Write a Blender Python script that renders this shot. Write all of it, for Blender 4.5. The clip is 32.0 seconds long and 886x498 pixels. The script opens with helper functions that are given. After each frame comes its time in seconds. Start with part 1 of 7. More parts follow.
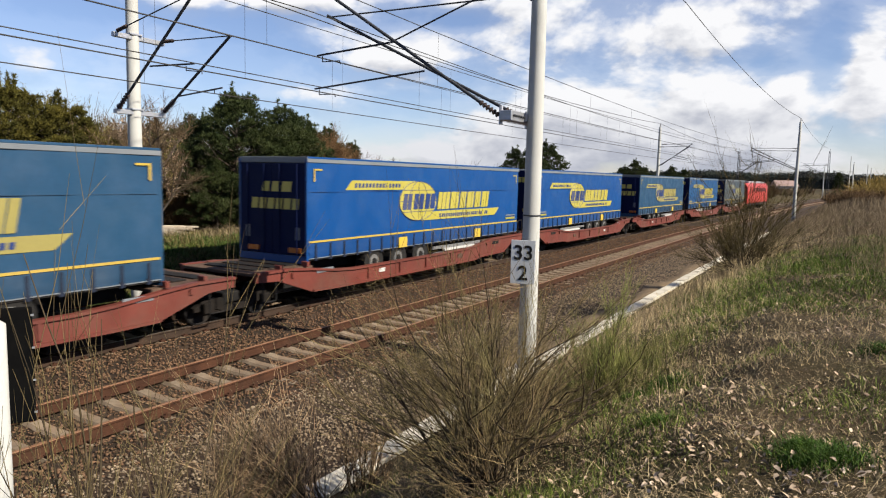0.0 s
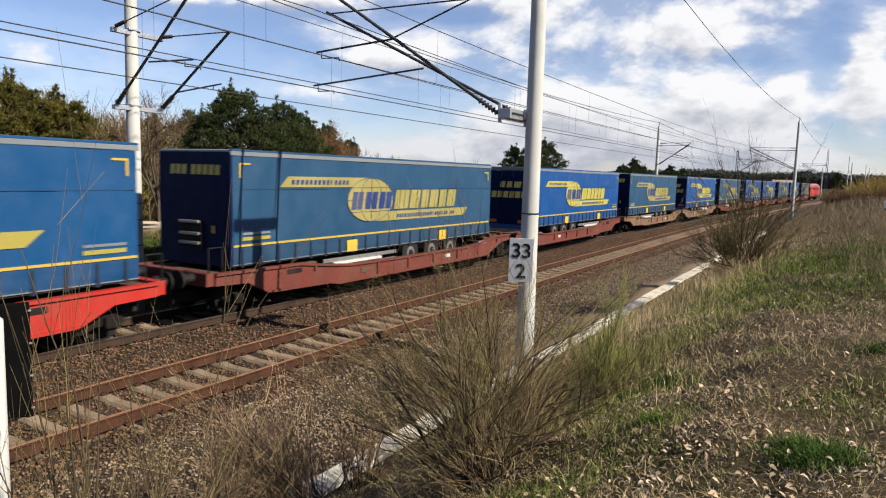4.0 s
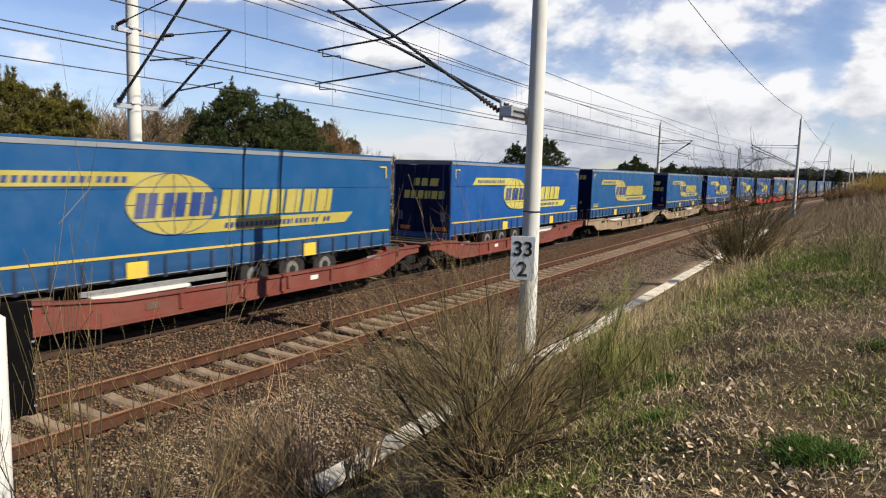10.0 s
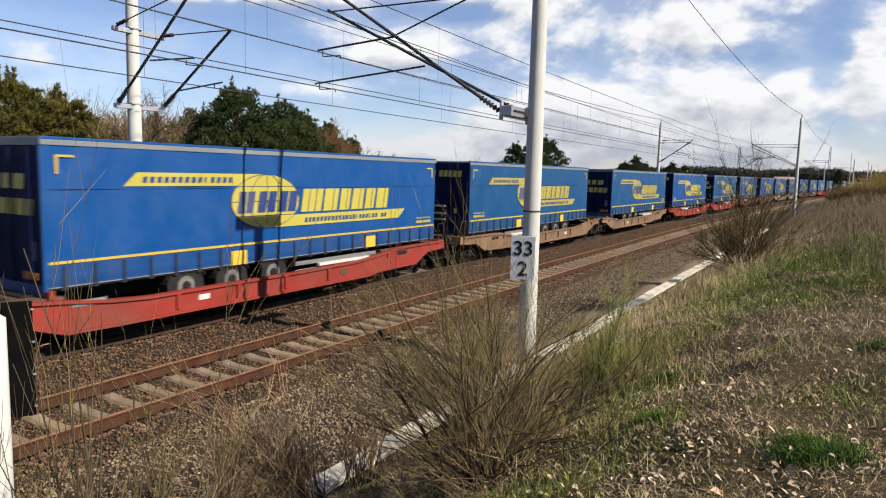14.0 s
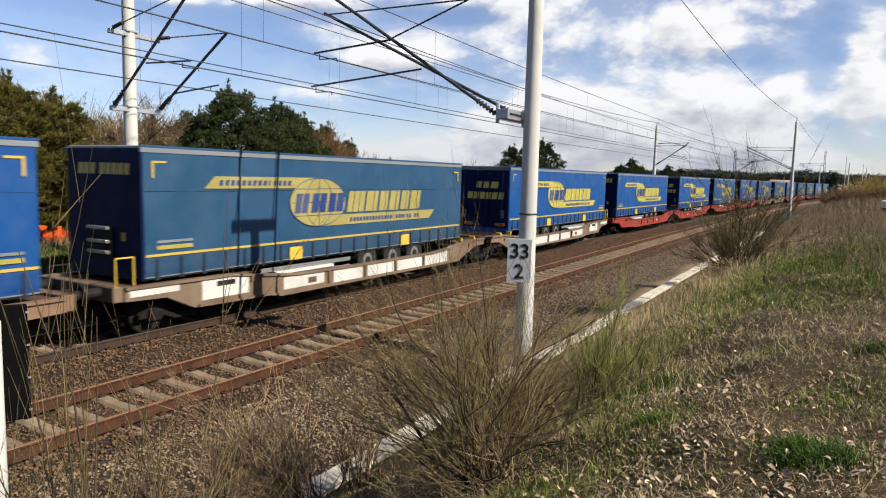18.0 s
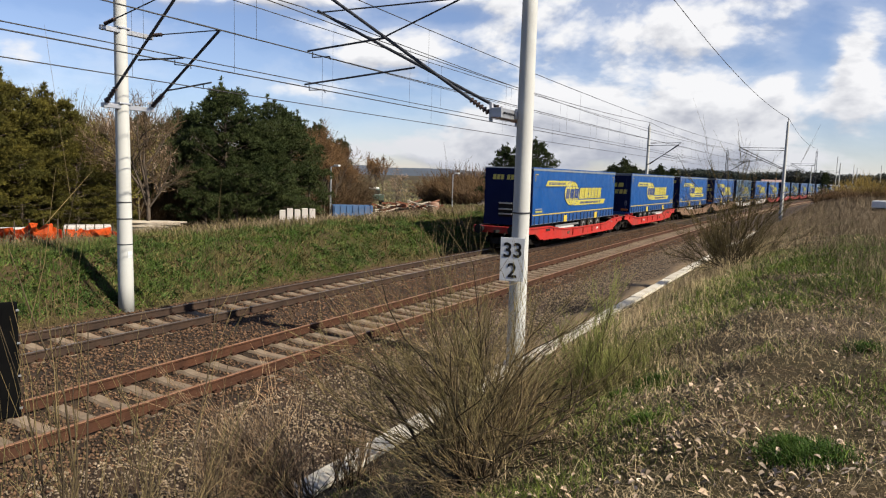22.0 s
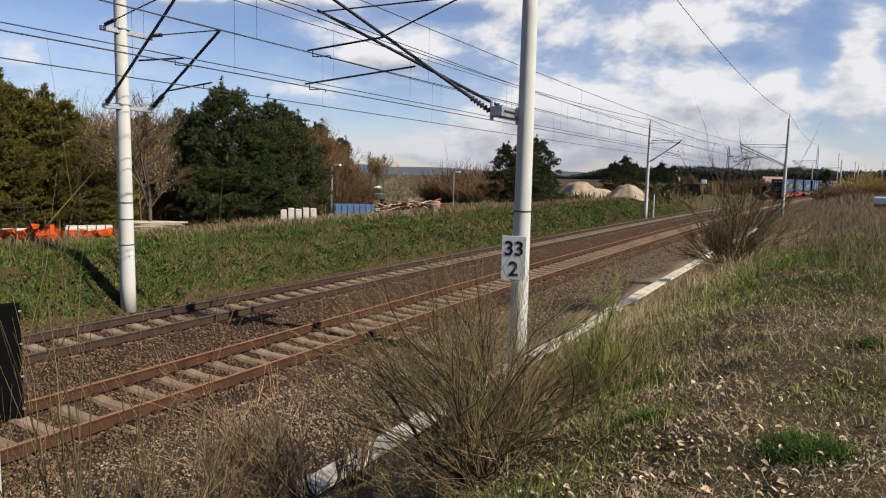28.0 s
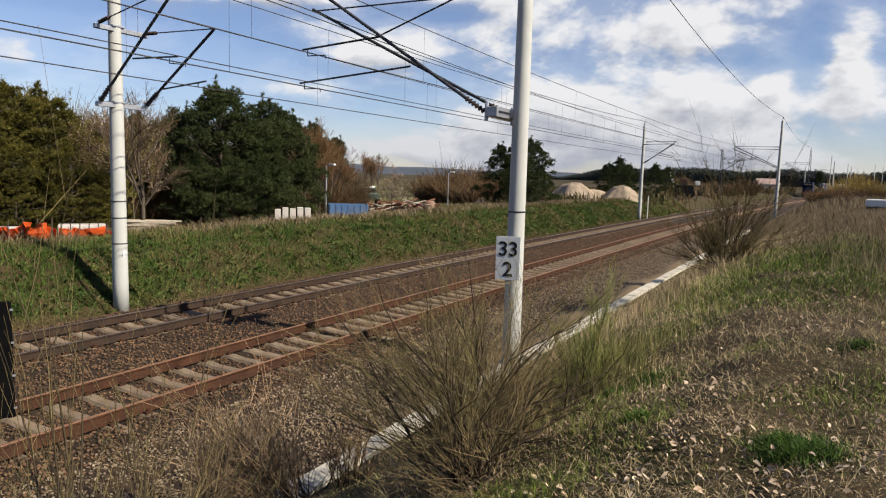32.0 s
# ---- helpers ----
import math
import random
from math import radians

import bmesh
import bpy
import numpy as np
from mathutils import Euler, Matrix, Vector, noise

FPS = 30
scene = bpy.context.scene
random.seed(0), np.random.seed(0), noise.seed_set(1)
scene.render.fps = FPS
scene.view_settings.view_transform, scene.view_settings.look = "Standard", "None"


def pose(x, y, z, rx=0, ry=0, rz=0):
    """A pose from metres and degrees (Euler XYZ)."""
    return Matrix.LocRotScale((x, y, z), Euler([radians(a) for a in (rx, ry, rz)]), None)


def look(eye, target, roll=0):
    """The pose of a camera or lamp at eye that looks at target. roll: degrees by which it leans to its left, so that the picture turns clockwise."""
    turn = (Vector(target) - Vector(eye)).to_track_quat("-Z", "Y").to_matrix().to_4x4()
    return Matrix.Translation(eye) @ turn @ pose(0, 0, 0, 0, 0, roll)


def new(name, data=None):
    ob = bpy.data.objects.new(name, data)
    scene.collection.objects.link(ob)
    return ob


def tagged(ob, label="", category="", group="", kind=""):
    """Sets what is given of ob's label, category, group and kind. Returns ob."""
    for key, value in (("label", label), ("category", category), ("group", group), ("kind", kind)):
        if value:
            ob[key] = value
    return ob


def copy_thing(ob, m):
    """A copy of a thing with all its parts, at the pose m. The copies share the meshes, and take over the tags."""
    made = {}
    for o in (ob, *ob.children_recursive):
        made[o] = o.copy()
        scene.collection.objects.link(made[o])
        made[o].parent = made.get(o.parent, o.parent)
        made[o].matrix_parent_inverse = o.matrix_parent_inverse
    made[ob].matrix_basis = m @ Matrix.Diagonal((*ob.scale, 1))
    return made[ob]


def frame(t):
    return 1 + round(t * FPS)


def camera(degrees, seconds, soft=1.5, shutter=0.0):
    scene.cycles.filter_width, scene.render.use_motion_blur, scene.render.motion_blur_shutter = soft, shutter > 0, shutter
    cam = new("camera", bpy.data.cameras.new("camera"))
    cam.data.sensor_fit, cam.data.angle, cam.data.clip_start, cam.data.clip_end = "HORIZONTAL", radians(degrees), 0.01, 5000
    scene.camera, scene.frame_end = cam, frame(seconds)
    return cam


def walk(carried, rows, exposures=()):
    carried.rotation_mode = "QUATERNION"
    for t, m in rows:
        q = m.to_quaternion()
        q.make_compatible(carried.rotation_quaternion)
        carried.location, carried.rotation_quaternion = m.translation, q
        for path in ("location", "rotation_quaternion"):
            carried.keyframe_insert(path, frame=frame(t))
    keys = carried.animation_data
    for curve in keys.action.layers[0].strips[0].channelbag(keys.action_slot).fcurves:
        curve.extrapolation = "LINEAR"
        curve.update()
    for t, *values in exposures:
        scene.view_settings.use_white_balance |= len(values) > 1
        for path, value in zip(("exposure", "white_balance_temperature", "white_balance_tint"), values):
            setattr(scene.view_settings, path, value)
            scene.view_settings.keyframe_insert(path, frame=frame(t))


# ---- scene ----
# camera: a hand-held phone on the bank beside the railway
EXPO = 1.01
EYE = (9.506, 0.0, 3.573)
cam = camera(66.45, 32.0, soft=1.15, shutter=0.12)
PATH = [
    (0, 30.197, -6.063, -1.293),
    (0.5, 30.470, -5.941, -1.381),
    (1, 30.263, -6.011, -1.430),
    (1.5, 30.286, -6.192, -1.470),
    (2, 30.215, -6.279, -1.525),
    (2.5, 30.167, -6.290, -1.535),
    (3, 30.065, -6.313, -1.688),
    (3.5, 29.981, -6.245, -1.609),
    (5.5, 30.700, -6.341, -1.609),
    (6, 30.630, -6.235, -1.397),
    (6.5, 30.581, -6.288, -1.513),
    (7, 30.421, -6.297, -1.403),
    (7.5, 30.174, -6.128, -1.090),
    (8, 30.161, -6.087, -0.999),
    (8.5, 30.273, -6.051, -0.991),
    (9, 30.357, -6.272, -1.270),
    (9.5, 30.265, -6.512, -1.591),
    (10, 30.202, -6.424, -1.542),
    (10.5, 30.149, -6.466, -1.532),
    (11, 30.089, -6.272, -1.437),
    (11.5, 30.162, -6.149, -1.554),
    (12, 29.917, -6.184, -1.563),
    (12.5, 29.624, -6.100, -1.402),
    (13, 29.963, -6.198, -1.194),
    (13.5, 30.178, -6.308, -1.458),
    (14, 30.215, -6.449, -1.469),
    (14.5, 30.048, -6.454, -1.431),
    (16.5, 29.954, -6.457, -1.778),
    (17, 29.656, -6.476, -1.838),
    (17.5, 29.721, -6.311, -1.685),
    (18, 29.916, -6.201, -1.496),
    (18.5, 29.814, -6.073, -1.619),
    (19, 29.765, -6.115, -1.659),
    (19.5, 29.606, -6.143, -1.793),
    (20, 29.662, -6.109, -1.547),
    (20.5, 29.591, -6.163, -1.549),
    (21, 29.611, -6.250, -1.762),
    (21.5, 29.503, -6.266, -1.919),
    (22, 29.346, -6.294, -1.711),
    (22.5, 29.347, -6.287, -1.695),
    (23, 29.450, -6.535, -1.852),
    (23.5, 29.211, -6.607, -2.124),
    (24, 29.162, -6.764, -2.353),
    (24.5, 29.062, -6.825, -2.358),
    (25, 28.936, -7.006, -2.281),
    (25.5, 29.056, -7.045, -2.319),
    (27.5, 29.467, -6.425, -1.211),
    (28, 29.428, -6.405, -1.391),
    (28.5, 29.537, -6.618, -1.173),
    (29, 29.355, -6.558, -1.096),
    (29.5, 29.140, -6.303, -0.913),
    (30, 29.212, -6.368, -0.888),
    (30.5, 29.283, -6.431, -1.105),
    (31, 29.216, -6.472, -1.351),
    (31.5, 29.230, -6.404, -1.486),
    (32, 28.972, -6.380, -1.693),
]
walk(cam, [(t, pose(*EYE, 90 + pitch, roll, yaw)) for t, yaw, pitch, roll in PATH], [(0, EXPO + 0.10), (21, EXPO + 0.10), (24, EXPO - 0.05), (28, EXPO - 0.08), (32, EXPO - 0.08)])


# ---- light ----
SUN_TO = Vector((1.0, 0.05, 0)).normalized()
SUN_UP = radians(36.2)


def build_sky():
    world = bpy.data.worlds.new("sky")
    scene.world = world
    world.use_nodes = True
    nt = world.node_tree
    nt.nodes.clear()
    N, K = nt.nodes.new, nt.links.new

    def mth(op, a, b=None):
        n = N("ShaderNodeMath")
        n.operation = op
        for i, v in enumerate((a, b)):
            if v is None:
                continue
            if isinstance(v, (int, float)):
                n.inputs[i].default_value = v
            else:
                K(v, n.inputs[i])
        return n.outputs[0]

    sky = N("ShaderNodeTexSky")
    sky.sky_type = "NISHITA"
    sky.sun_disc = False
    sky.sun_elevation = SUN_UP
    sky.sun_rotation = math.atan2(SUN_TO.x, SUN_TO.y)
    sky.air_density, sky.dust_density, sky.ozone_density = 1.0, 0.15, 5.0
    tc = N("ShaderNodeTexCoord")
    sep = N("ShaderNodeSeparateXYZ")
    K(tc.outputs["Generated"], sep.inputs[0])

    def cloud(dx, dy, dz, scale, detail, rough):
        com = N("ShaderNodeCombineXYZ")
        K(mth("ADD", sep.outputs[0], dx), com.inputs[0])
        K(mth("ADD", sep.outputs[1], dy), com.inputs[1])
        K(mth("MULTIPLY", mth("ADD", sep.outputs[2], dz), 1.9), com.inputs[2])
        no = N("ShaderNodeTexNoise")
        no.inputs["Scale"].default_value = scale
        no.inputs["Detail"].default_value = detail
        no.inputs["Roughness"].default_value = rough
        no.inputs["Distortion"].default_value = 0.25
        K(com.outputs[0], no.inputs["Vector"])
        # rounded billows on the clouds' outlines
        vo = N("ShaderNodeTexVoronoi")
        vo.inputs["Scale"].default_value = 13.0
        vo.inputs["Detail"].default_value = 3.0
        vo.inputs["Roughness"].default_value = 0.6
        K(com.outputs[0], vo.inputs["Vector"])
        return mth("ADD", no.outputs[0], mth("MULTIPLY", mth("SUBTRACT", 0.62, vo.outputs["Distance"]), 0.085))

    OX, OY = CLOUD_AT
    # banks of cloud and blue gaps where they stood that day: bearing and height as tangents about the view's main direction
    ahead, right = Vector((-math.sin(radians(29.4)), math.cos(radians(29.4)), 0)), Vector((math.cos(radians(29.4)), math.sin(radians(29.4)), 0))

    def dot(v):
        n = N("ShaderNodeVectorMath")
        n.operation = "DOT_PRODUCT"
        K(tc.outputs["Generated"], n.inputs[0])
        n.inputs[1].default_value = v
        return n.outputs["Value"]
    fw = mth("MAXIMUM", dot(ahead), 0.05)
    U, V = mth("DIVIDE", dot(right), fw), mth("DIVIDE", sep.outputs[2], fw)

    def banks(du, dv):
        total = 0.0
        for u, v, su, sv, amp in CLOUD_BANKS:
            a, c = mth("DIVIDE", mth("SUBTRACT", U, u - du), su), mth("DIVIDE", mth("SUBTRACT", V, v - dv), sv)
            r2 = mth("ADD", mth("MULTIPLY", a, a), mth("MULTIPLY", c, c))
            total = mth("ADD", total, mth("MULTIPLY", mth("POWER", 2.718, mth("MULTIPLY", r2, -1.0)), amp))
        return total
    # clouds thinned in the unseen sky overhead and behind, to lessen fill light
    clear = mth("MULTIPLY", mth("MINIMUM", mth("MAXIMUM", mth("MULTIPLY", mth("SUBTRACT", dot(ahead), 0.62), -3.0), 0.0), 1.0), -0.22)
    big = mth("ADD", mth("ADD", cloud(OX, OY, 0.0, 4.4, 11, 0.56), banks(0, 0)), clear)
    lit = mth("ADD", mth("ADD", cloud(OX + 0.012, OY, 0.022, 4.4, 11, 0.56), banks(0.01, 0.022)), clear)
    ramp = N("ShaderNodeValToRGB")
    ramp.color_ramp.elements[0].position, ramp.color_ramp.elements[1].position = 0.36, 0.595
    ramp.color_ramp.elements[0].color = (0.09, 0.09, 0.09, 1)
    veil = ramp.color_ramp.elements.new(0.50)
    veil.color = (0.26, 0.26, 0.26, 1)
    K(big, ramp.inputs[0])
    # cloud light: bright where the cloud thins out towards the sun, grey in its thick middle
    thick = N("ShaderNodeMapRange")
    K(big, thick.inputs[0])
    thick.inputs[1].default_value, thick.inputs[2].default_value = 0.57, 0.80
    thick.inputs[3].default_value, thick.inputs[4].default_value = 0.95, 0.42
    edge = mth("MULTIPLY", mth("SUBTRACT", big, lit), 5.5)
    bright = mth("MINIMUM", mth("MAXIMUM", mth("ADD", thick.outputs[0], edge), 0.22), 1.1)
    # far clouds low over the horizon are greyer
    low = N("ShaderNodeMapRange")
    low.interpolation_type = "SMOOTHSTEP"
    K(V, low.inputs[0])
    low.inputs[1].default_value, low.inputs[2].default_value, low.inputs[3].default_value, low.inputs[4].default_value = 0.03, 0.16, 0.62, 1.0
    bright = mth("MULTIPLY", bright, low.outputs[0])
    col = N("ShaderNodeMix")
    col.data_type = "RGBA"
    K(bright, col.inputs[0])
    col.inputs[6].default_value = (0.42, 0.45, 0.54, 1)
    col.inputs[7].default_value = (1.0, 1.0, 1.02, 1)
    b1, b2 = N("ShaderNodeBackground"), N("ShaderNodeBackground")
    tone = N("ShaderNodeMix")
    tone.data_type, tone.blend_type = "RGBA", "MULTIPLY"
    tone.inputs[0].default_value = 1.0
    K(sky.outputs[0], tone.inputs[6])
    tone.inputs[7].default_value = (1.10, 1.0, 1.08, 1)
    K(tone.outputs[2], b1.inputs[0])
    b1.inputs[1].default_value = 0.056
    K(col.outputs[2], b2.inputs[0])
    b2.inputs[1].default_value = 0.445
    mix = N("ShaderNodeMixShader")
    K(ramp.outputs[0], mix.inputs[0])
    K(b1.outputs[0], mix.inputs[1])
    K(b2.outputs[0], mix.inputs[2])
    out = N("ShaderNodeOutputWorld")
    K(mix.outputs[0], out.inputs[0])


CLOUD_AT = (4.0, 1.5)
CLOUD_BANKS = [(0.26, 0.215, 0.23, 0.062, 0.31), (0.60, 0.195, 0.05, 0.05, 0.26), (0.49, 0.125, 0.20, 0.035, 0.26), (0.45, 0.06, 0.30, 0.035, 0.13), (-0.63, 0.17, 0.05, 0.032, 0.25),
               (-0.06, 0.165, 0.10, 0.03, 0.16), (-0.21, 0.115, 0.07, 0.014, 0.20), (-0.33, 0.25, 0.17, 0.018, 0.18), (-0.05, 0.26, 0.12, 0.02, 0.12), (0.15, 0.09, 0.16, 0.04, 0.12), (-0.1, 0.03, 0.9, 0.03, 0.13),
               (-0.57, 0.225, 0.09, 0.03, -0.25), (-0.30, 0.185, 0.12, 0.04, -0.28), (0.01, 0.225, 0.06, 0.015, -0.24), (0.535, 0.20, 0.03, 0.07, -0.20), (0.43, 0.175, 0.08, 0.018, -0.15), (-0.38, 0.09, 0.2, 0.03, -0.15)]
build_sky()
sun_data = bpy.data.lights.new("sun", "SUN")
sun_data.energy, sun_data.angle, sun_data.color = 5.0, radians(0.55), (1.0, 0.915, 0.76)
sun = new("sun", sun_data)
sun_dir = SUN_TO * math.cos(SUN_UP) + Vector((0, 0, math.sin(SUN_UP)))
sun.matrix_world = look((40, 10, 60), Vector((40, 10, 60)) - sun_dir)


# ---- materials ----
def surf(name, c1, c2, scale=6.0, rough=0.7, metal=0.0, bump=0.2, fine=60.0, c3=None, dirt=0.35, dirt_scale=1.2,
         random_tint=0.0, island=False, spec=0.14):
    """A surface: two colours in a coarse noise, fine grain, and a third colour in large stains."""
    m = bpy.data.materials.new(name)
    m.use_nodes = True
    nt = m.node_tree
    N, K = nt.nodes.new, nt.links.new
    bsdf = nt.nodes["Principled BSDF"]
    tc = N("ShaderNodeTexCoord")

    def noise_of(s, det, rg=0.6):
        n = N("ShaderNodeTexNoise")
        n.inputs["Scale"].default_value, n.inputs["Detail"].default_value = s, det
        n.inputs["Roughness"].default_value = rg
        K(tc.outputs["Object"], n.inputs["Vector"])
        return n.outputs[0]

    def mixc(f, a, b):
        n = N("ShaderNodeMix")
        n.data_type = "RGBA"
        if isinstance(f, float):
            n.inputs[0].default_value = f
        else:
            K(f, n.inputs[0])
        for i, v in ((6, a), (7, b)):
            if isinstance(v, tuple):
                n.inputs[i].default_value = (*v, 1)
            else:
                K(v, n.inputs[i])
        return n.outputs[2]

    def ramp(f, lo, hi, out=1.0):
        n = N("ShaderNodeMapRange")
        K(f, n.inputs[0])
        n.inputs[1].default_value, n.inputs[2].default_value, n.inputs[4].default_value = lo, hi, out
        return n.outputs[0]

    col = mixc(ramp(noise_of(scale, 6), 0.35, 0.65), c1, c2)
    if c3:
        col = mixc(ramp(noise_of(dirt_scale, 7, 0.65), 0.48, 0.72, dirt), col, c3)
    grain = noise_of(fine, 3)
    if random_tint:
        if island:
            rnd = N("ShaderNodeNewGeometry").outputs["Random Per Island"]
        else:
            rnd = N("ShaderNodeObjectInfo").outputs["Random"]
        hsv = N("ShaderNodeHueSaturation")
        K(ramp(rnd, 0, 1, 1.0), hsv.inputs["Value"])
        mr = hsv.inputs["Value"].links[0].from_node
        mr.inputs[3].default_value, mr.inputs[4].default_value = 1 - random_tint, 1 + random_tint
        K(col, hsv.inputs["Color"])
        col = hsv.outputs[0]
    K(mixc(ramp(grain, 0.3, 0.7, 0.22), col, tuple(0.55 * v for v in c1)), bsdf.inputs["Base Color"])
    K(ramp(noise_of(scale * 2.3, 4), 0.3, 0.7), bsdf.inputs["Roughness"])
    mr = bsdf.inputs["Roughness"].links[0].from_node
    mr.inputs[3].default_value, mr.inputs[4].default_value = max(rough - 0.12, 0.02), min(rough + 0.12, 1)
    bsdf.inputs["Metallic"].default_value = metal
    bsdf.inputs["Specular IOR Level"].default_value = spec
    if bump:
        bn = N("ShaderNodeBump")
        bn.inputs["Strength"].default_value = bump
        bn.inputs["Distance"].default_value = 0.02
        K(grain, bn.inputs["Height"])
        K(bn.outputs[0], bsdf.inputs["Normal"])
    return m


M_RAIL = surf("rusty_rail", (0.034, 0.015, 0.009), (0.062, 0.027, 0.015), 3, 0.8, 0.1, 0.4, 40, (0.022, 0.014, 0.010), 0.6, 1.2)
M_RAIL_DULL = surf("dark_rail", (0.024, 0.016, 0.012), (0.040, 0.025, 0.018), 3, 0.75, 0.1, 0.4, 40, (0.055, 0.030, 0.018), 0.5, 1.2)
M_RAIL_WORN = surf("polished_rail_head", (0.12, 0.095, 0.08), (0.17, 0.14, 0.12), 5, 0.35, 0.7, 0.1, 40)
M_RAIL_TOP = surf("worn_rail_head", (0.175, 0.088, 0.050), (0.225, 0.120, 0.070), 5, 0.5, 0.2, 0.1, 40)
M_SLEEPER = surf("concrete_sleeper", (0.150, 0.112, 0.078), (0.205, 0.160, 0.115), 5, 0.9, 0, 0.4, 50, (0.154, 0.091, 0.056), 0.6, 2.0, 0.15)
M_STONE = surf("ballast_stone", (0.125, 0.072, 0.042), (0.064, 0.040, 0.026), 4, 0.95, 0, 0.3, 60, (0.115, 0.062, 0.036), 0.6, 0.5, 0.5, True)
M_STONE_GREY = surf("grey_ballast", (0.235, 0.182, 0.128), (0.125, 0.095, 0.068), 4, 0.95, 0, 0.3, 60, (0.200, 0.140, 0.092), 0.5, 0.4, 0.34, True)
# dark bed colour carries the shade of the gaps between the stones
M_BED = surf("ballast_bed", (0.036, 0.024, 0.016), (0.016, 0.011, 0.008), 22, 0.95, 0, 1.0, 30, (0.077, 0.049, 0.032), 0.7, 0.6)
M_CONCRETE = surf("weathered_concrete", (0.410, 0.378, 0.318), (0.470, 0.438, 0.375), 3, 0.85, 0, 0.3, 50, (0.210, 0.178, 0.122), 0.6, 1.5, 0.1)
M_MAST = surf("mast_concrete", (0.350, 0.350, 0.336), (0.399, 0.399, 0.385), 2, 0.75, 0, 0.2, 50, (0.252, 0.245, 0.224), 0.5, 1.0)
M_STEEL = surf("galvanised_steel", (0.294, 0.301, 0.308), (0.364, 0.371, 0.420), 8, 0.45, 0.7, 0.1, 60)
M_DARKSTEEL = surf("dark_weathered_steel", (0.042, 0.045, 0.049), (0.070, 0.070, 0.077), 8, 0.6, 0.5, 0.1, 60)
M_WIRE = surf("catenary_wire", (0.035, 0.035, 0.035), (0.063, 0.059, 0.056), 3, 0.6, 0.4, 0.0, 60)
M_INSUL = surf("brown_insulator", (0.035, 0.028, 0.028), (0.070, 0.049, 0.042), 10, 0.35, 0, 0.0, 60)
M_GROUND = surf("dry_bank_soil", (0.056, 0.038, 0.019), (0.032, 0.025, 0.011), 1.3, 1.0, 0, 0.9, 18, (0.020, 0.031, 0.006), 0.75, 0.25)
M_DRY = surf("dry_grass_blade", (0.390, 0.308, 0.192), (0.235, 0.176, 0.104), 0.8, 0.85, 0, 0, 40, (0.180, 0.165, 0.070), 0.5, 0.4, 0.6, True)
M_LITTER = surf("dead_stalk", (0.380, 0.282, 0.168), (0.195, 0.136, 0.078), 1.4, 0.9, 0, 0, 40, (0.170, 0.150, 0.055), 0.6, 0.5, 0.75, True)
M_EDGE = surf("grey_dry_grass", (0.400, 0.310, 0.185), (0.260, 0.195, 0.115), 0.9, 0.85, 0, 0, 40, (0.195, 0.176, 0.059), 0.5, 0.6, 0.55, True)
M_TUFT = surf("yellow_green_grass", (0.106, 0.109, 0.032), (0.155, 0.135, 0.052), 0.9, 0.8, 0, 0, 40, (0.071, 0.078, 0.022), 0.5, 0.6, 0.5, True)
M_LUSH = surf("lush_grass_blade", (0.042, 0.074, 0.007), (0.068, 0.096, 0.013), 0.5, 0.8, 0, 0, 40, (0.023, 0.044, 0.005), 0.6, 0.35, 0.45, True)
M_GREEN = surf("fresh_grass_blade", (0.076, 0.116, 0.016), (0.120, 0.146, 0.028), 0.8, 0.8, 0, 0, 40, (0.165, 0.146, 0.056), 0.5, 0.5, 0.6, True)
M_MEADOW = surf("olive_meadow_blade", (0.096, 0.084, 0.027), (0.140, 0.108, 0.048), 0.8, 0.85, 0, 0, 40, (0.057, 0.063, 0.023), 0.5, 0.3, 0.4, True)
M_HEATH = surf("dry_weed_stem", (0.140, 0.104, 0.066), (0.195, 0.146, 0.094), 0.8, 0.9, 0, 0, 40, (0.12, 0.10, 0.06), 0.5, 0.4, 0.5, True)
M_LEAF = surf("dead_leaf", (0.360, 0.275, 0.195), (0.190, 0.126, 0.082), 3, 0.8, 0, 0.2, 60, (0.580, 0.500, 0.410), 0.6, 2, 0.6, True)
M_BROOM = surf("broom_twig", (0.138, 0.120, 0.050), (0.168, 0.112, 0.062), 0.9, 0.85, 0, 0, 40, (0.050, 0.034, 0.020), 0.7, 1.6, 0.7, True)
M_BROOM_FRESH = surf("broom_twig_fresh", (0.140, 0.160, 0.042), (0.185, 0.175, 0.058), 0.9, 0.85, 0, 0, 40, (0.125, 0.087, 0.037), 0.4, 1.2, 0.6, True)
M_BROOM_STRAW = surf("broom_twig_dry", (0.290, 0.200, 0.118), (0.160, 0.102, 0.060), 0.9, 0.85, 0, 0, 40, (0.308, 0.234, 0.148), 0.6, 1.6, 0.7, True)
M_BROOM_WOOD = surf("broom_wood", (0.022, 0.015, 0.011), (0.035, 0.024, 0.015), 8, 0.9, 0, 0.4, 50)
M_BROOM_STEM = surf("broom_stem", (0.038, 0.028, 0.017), (0.066, 0.049, 0.028), 3, 0.9, 0, 0.3, 50, None, 0.3, 1, 0.5, True)
M_BARK = surf("bark", (0.091, 0.070, 0.052), (0.063, 0.049, 0.038), 5, 0.95, 0, 0.6, 30)
M_TWIG = surf("bare_twig", (0.073, 0.045, 0.023), (0.105, 0.063, 0.031), 0.5, 0.95, 0, 0, 20, (0.059, 0.048, 0.035), 0.5, 0.3, 0.4, True)
M_HILLTWIG = surf("wooded_hill_twig", (0.085, 0.060, 0.036), (0.115, 0.076, 0.042), 0.5, 0.95, 0, 0, 20, (0.035, 0.032, 0.021), 0.5, 0.3, 0.4, True)
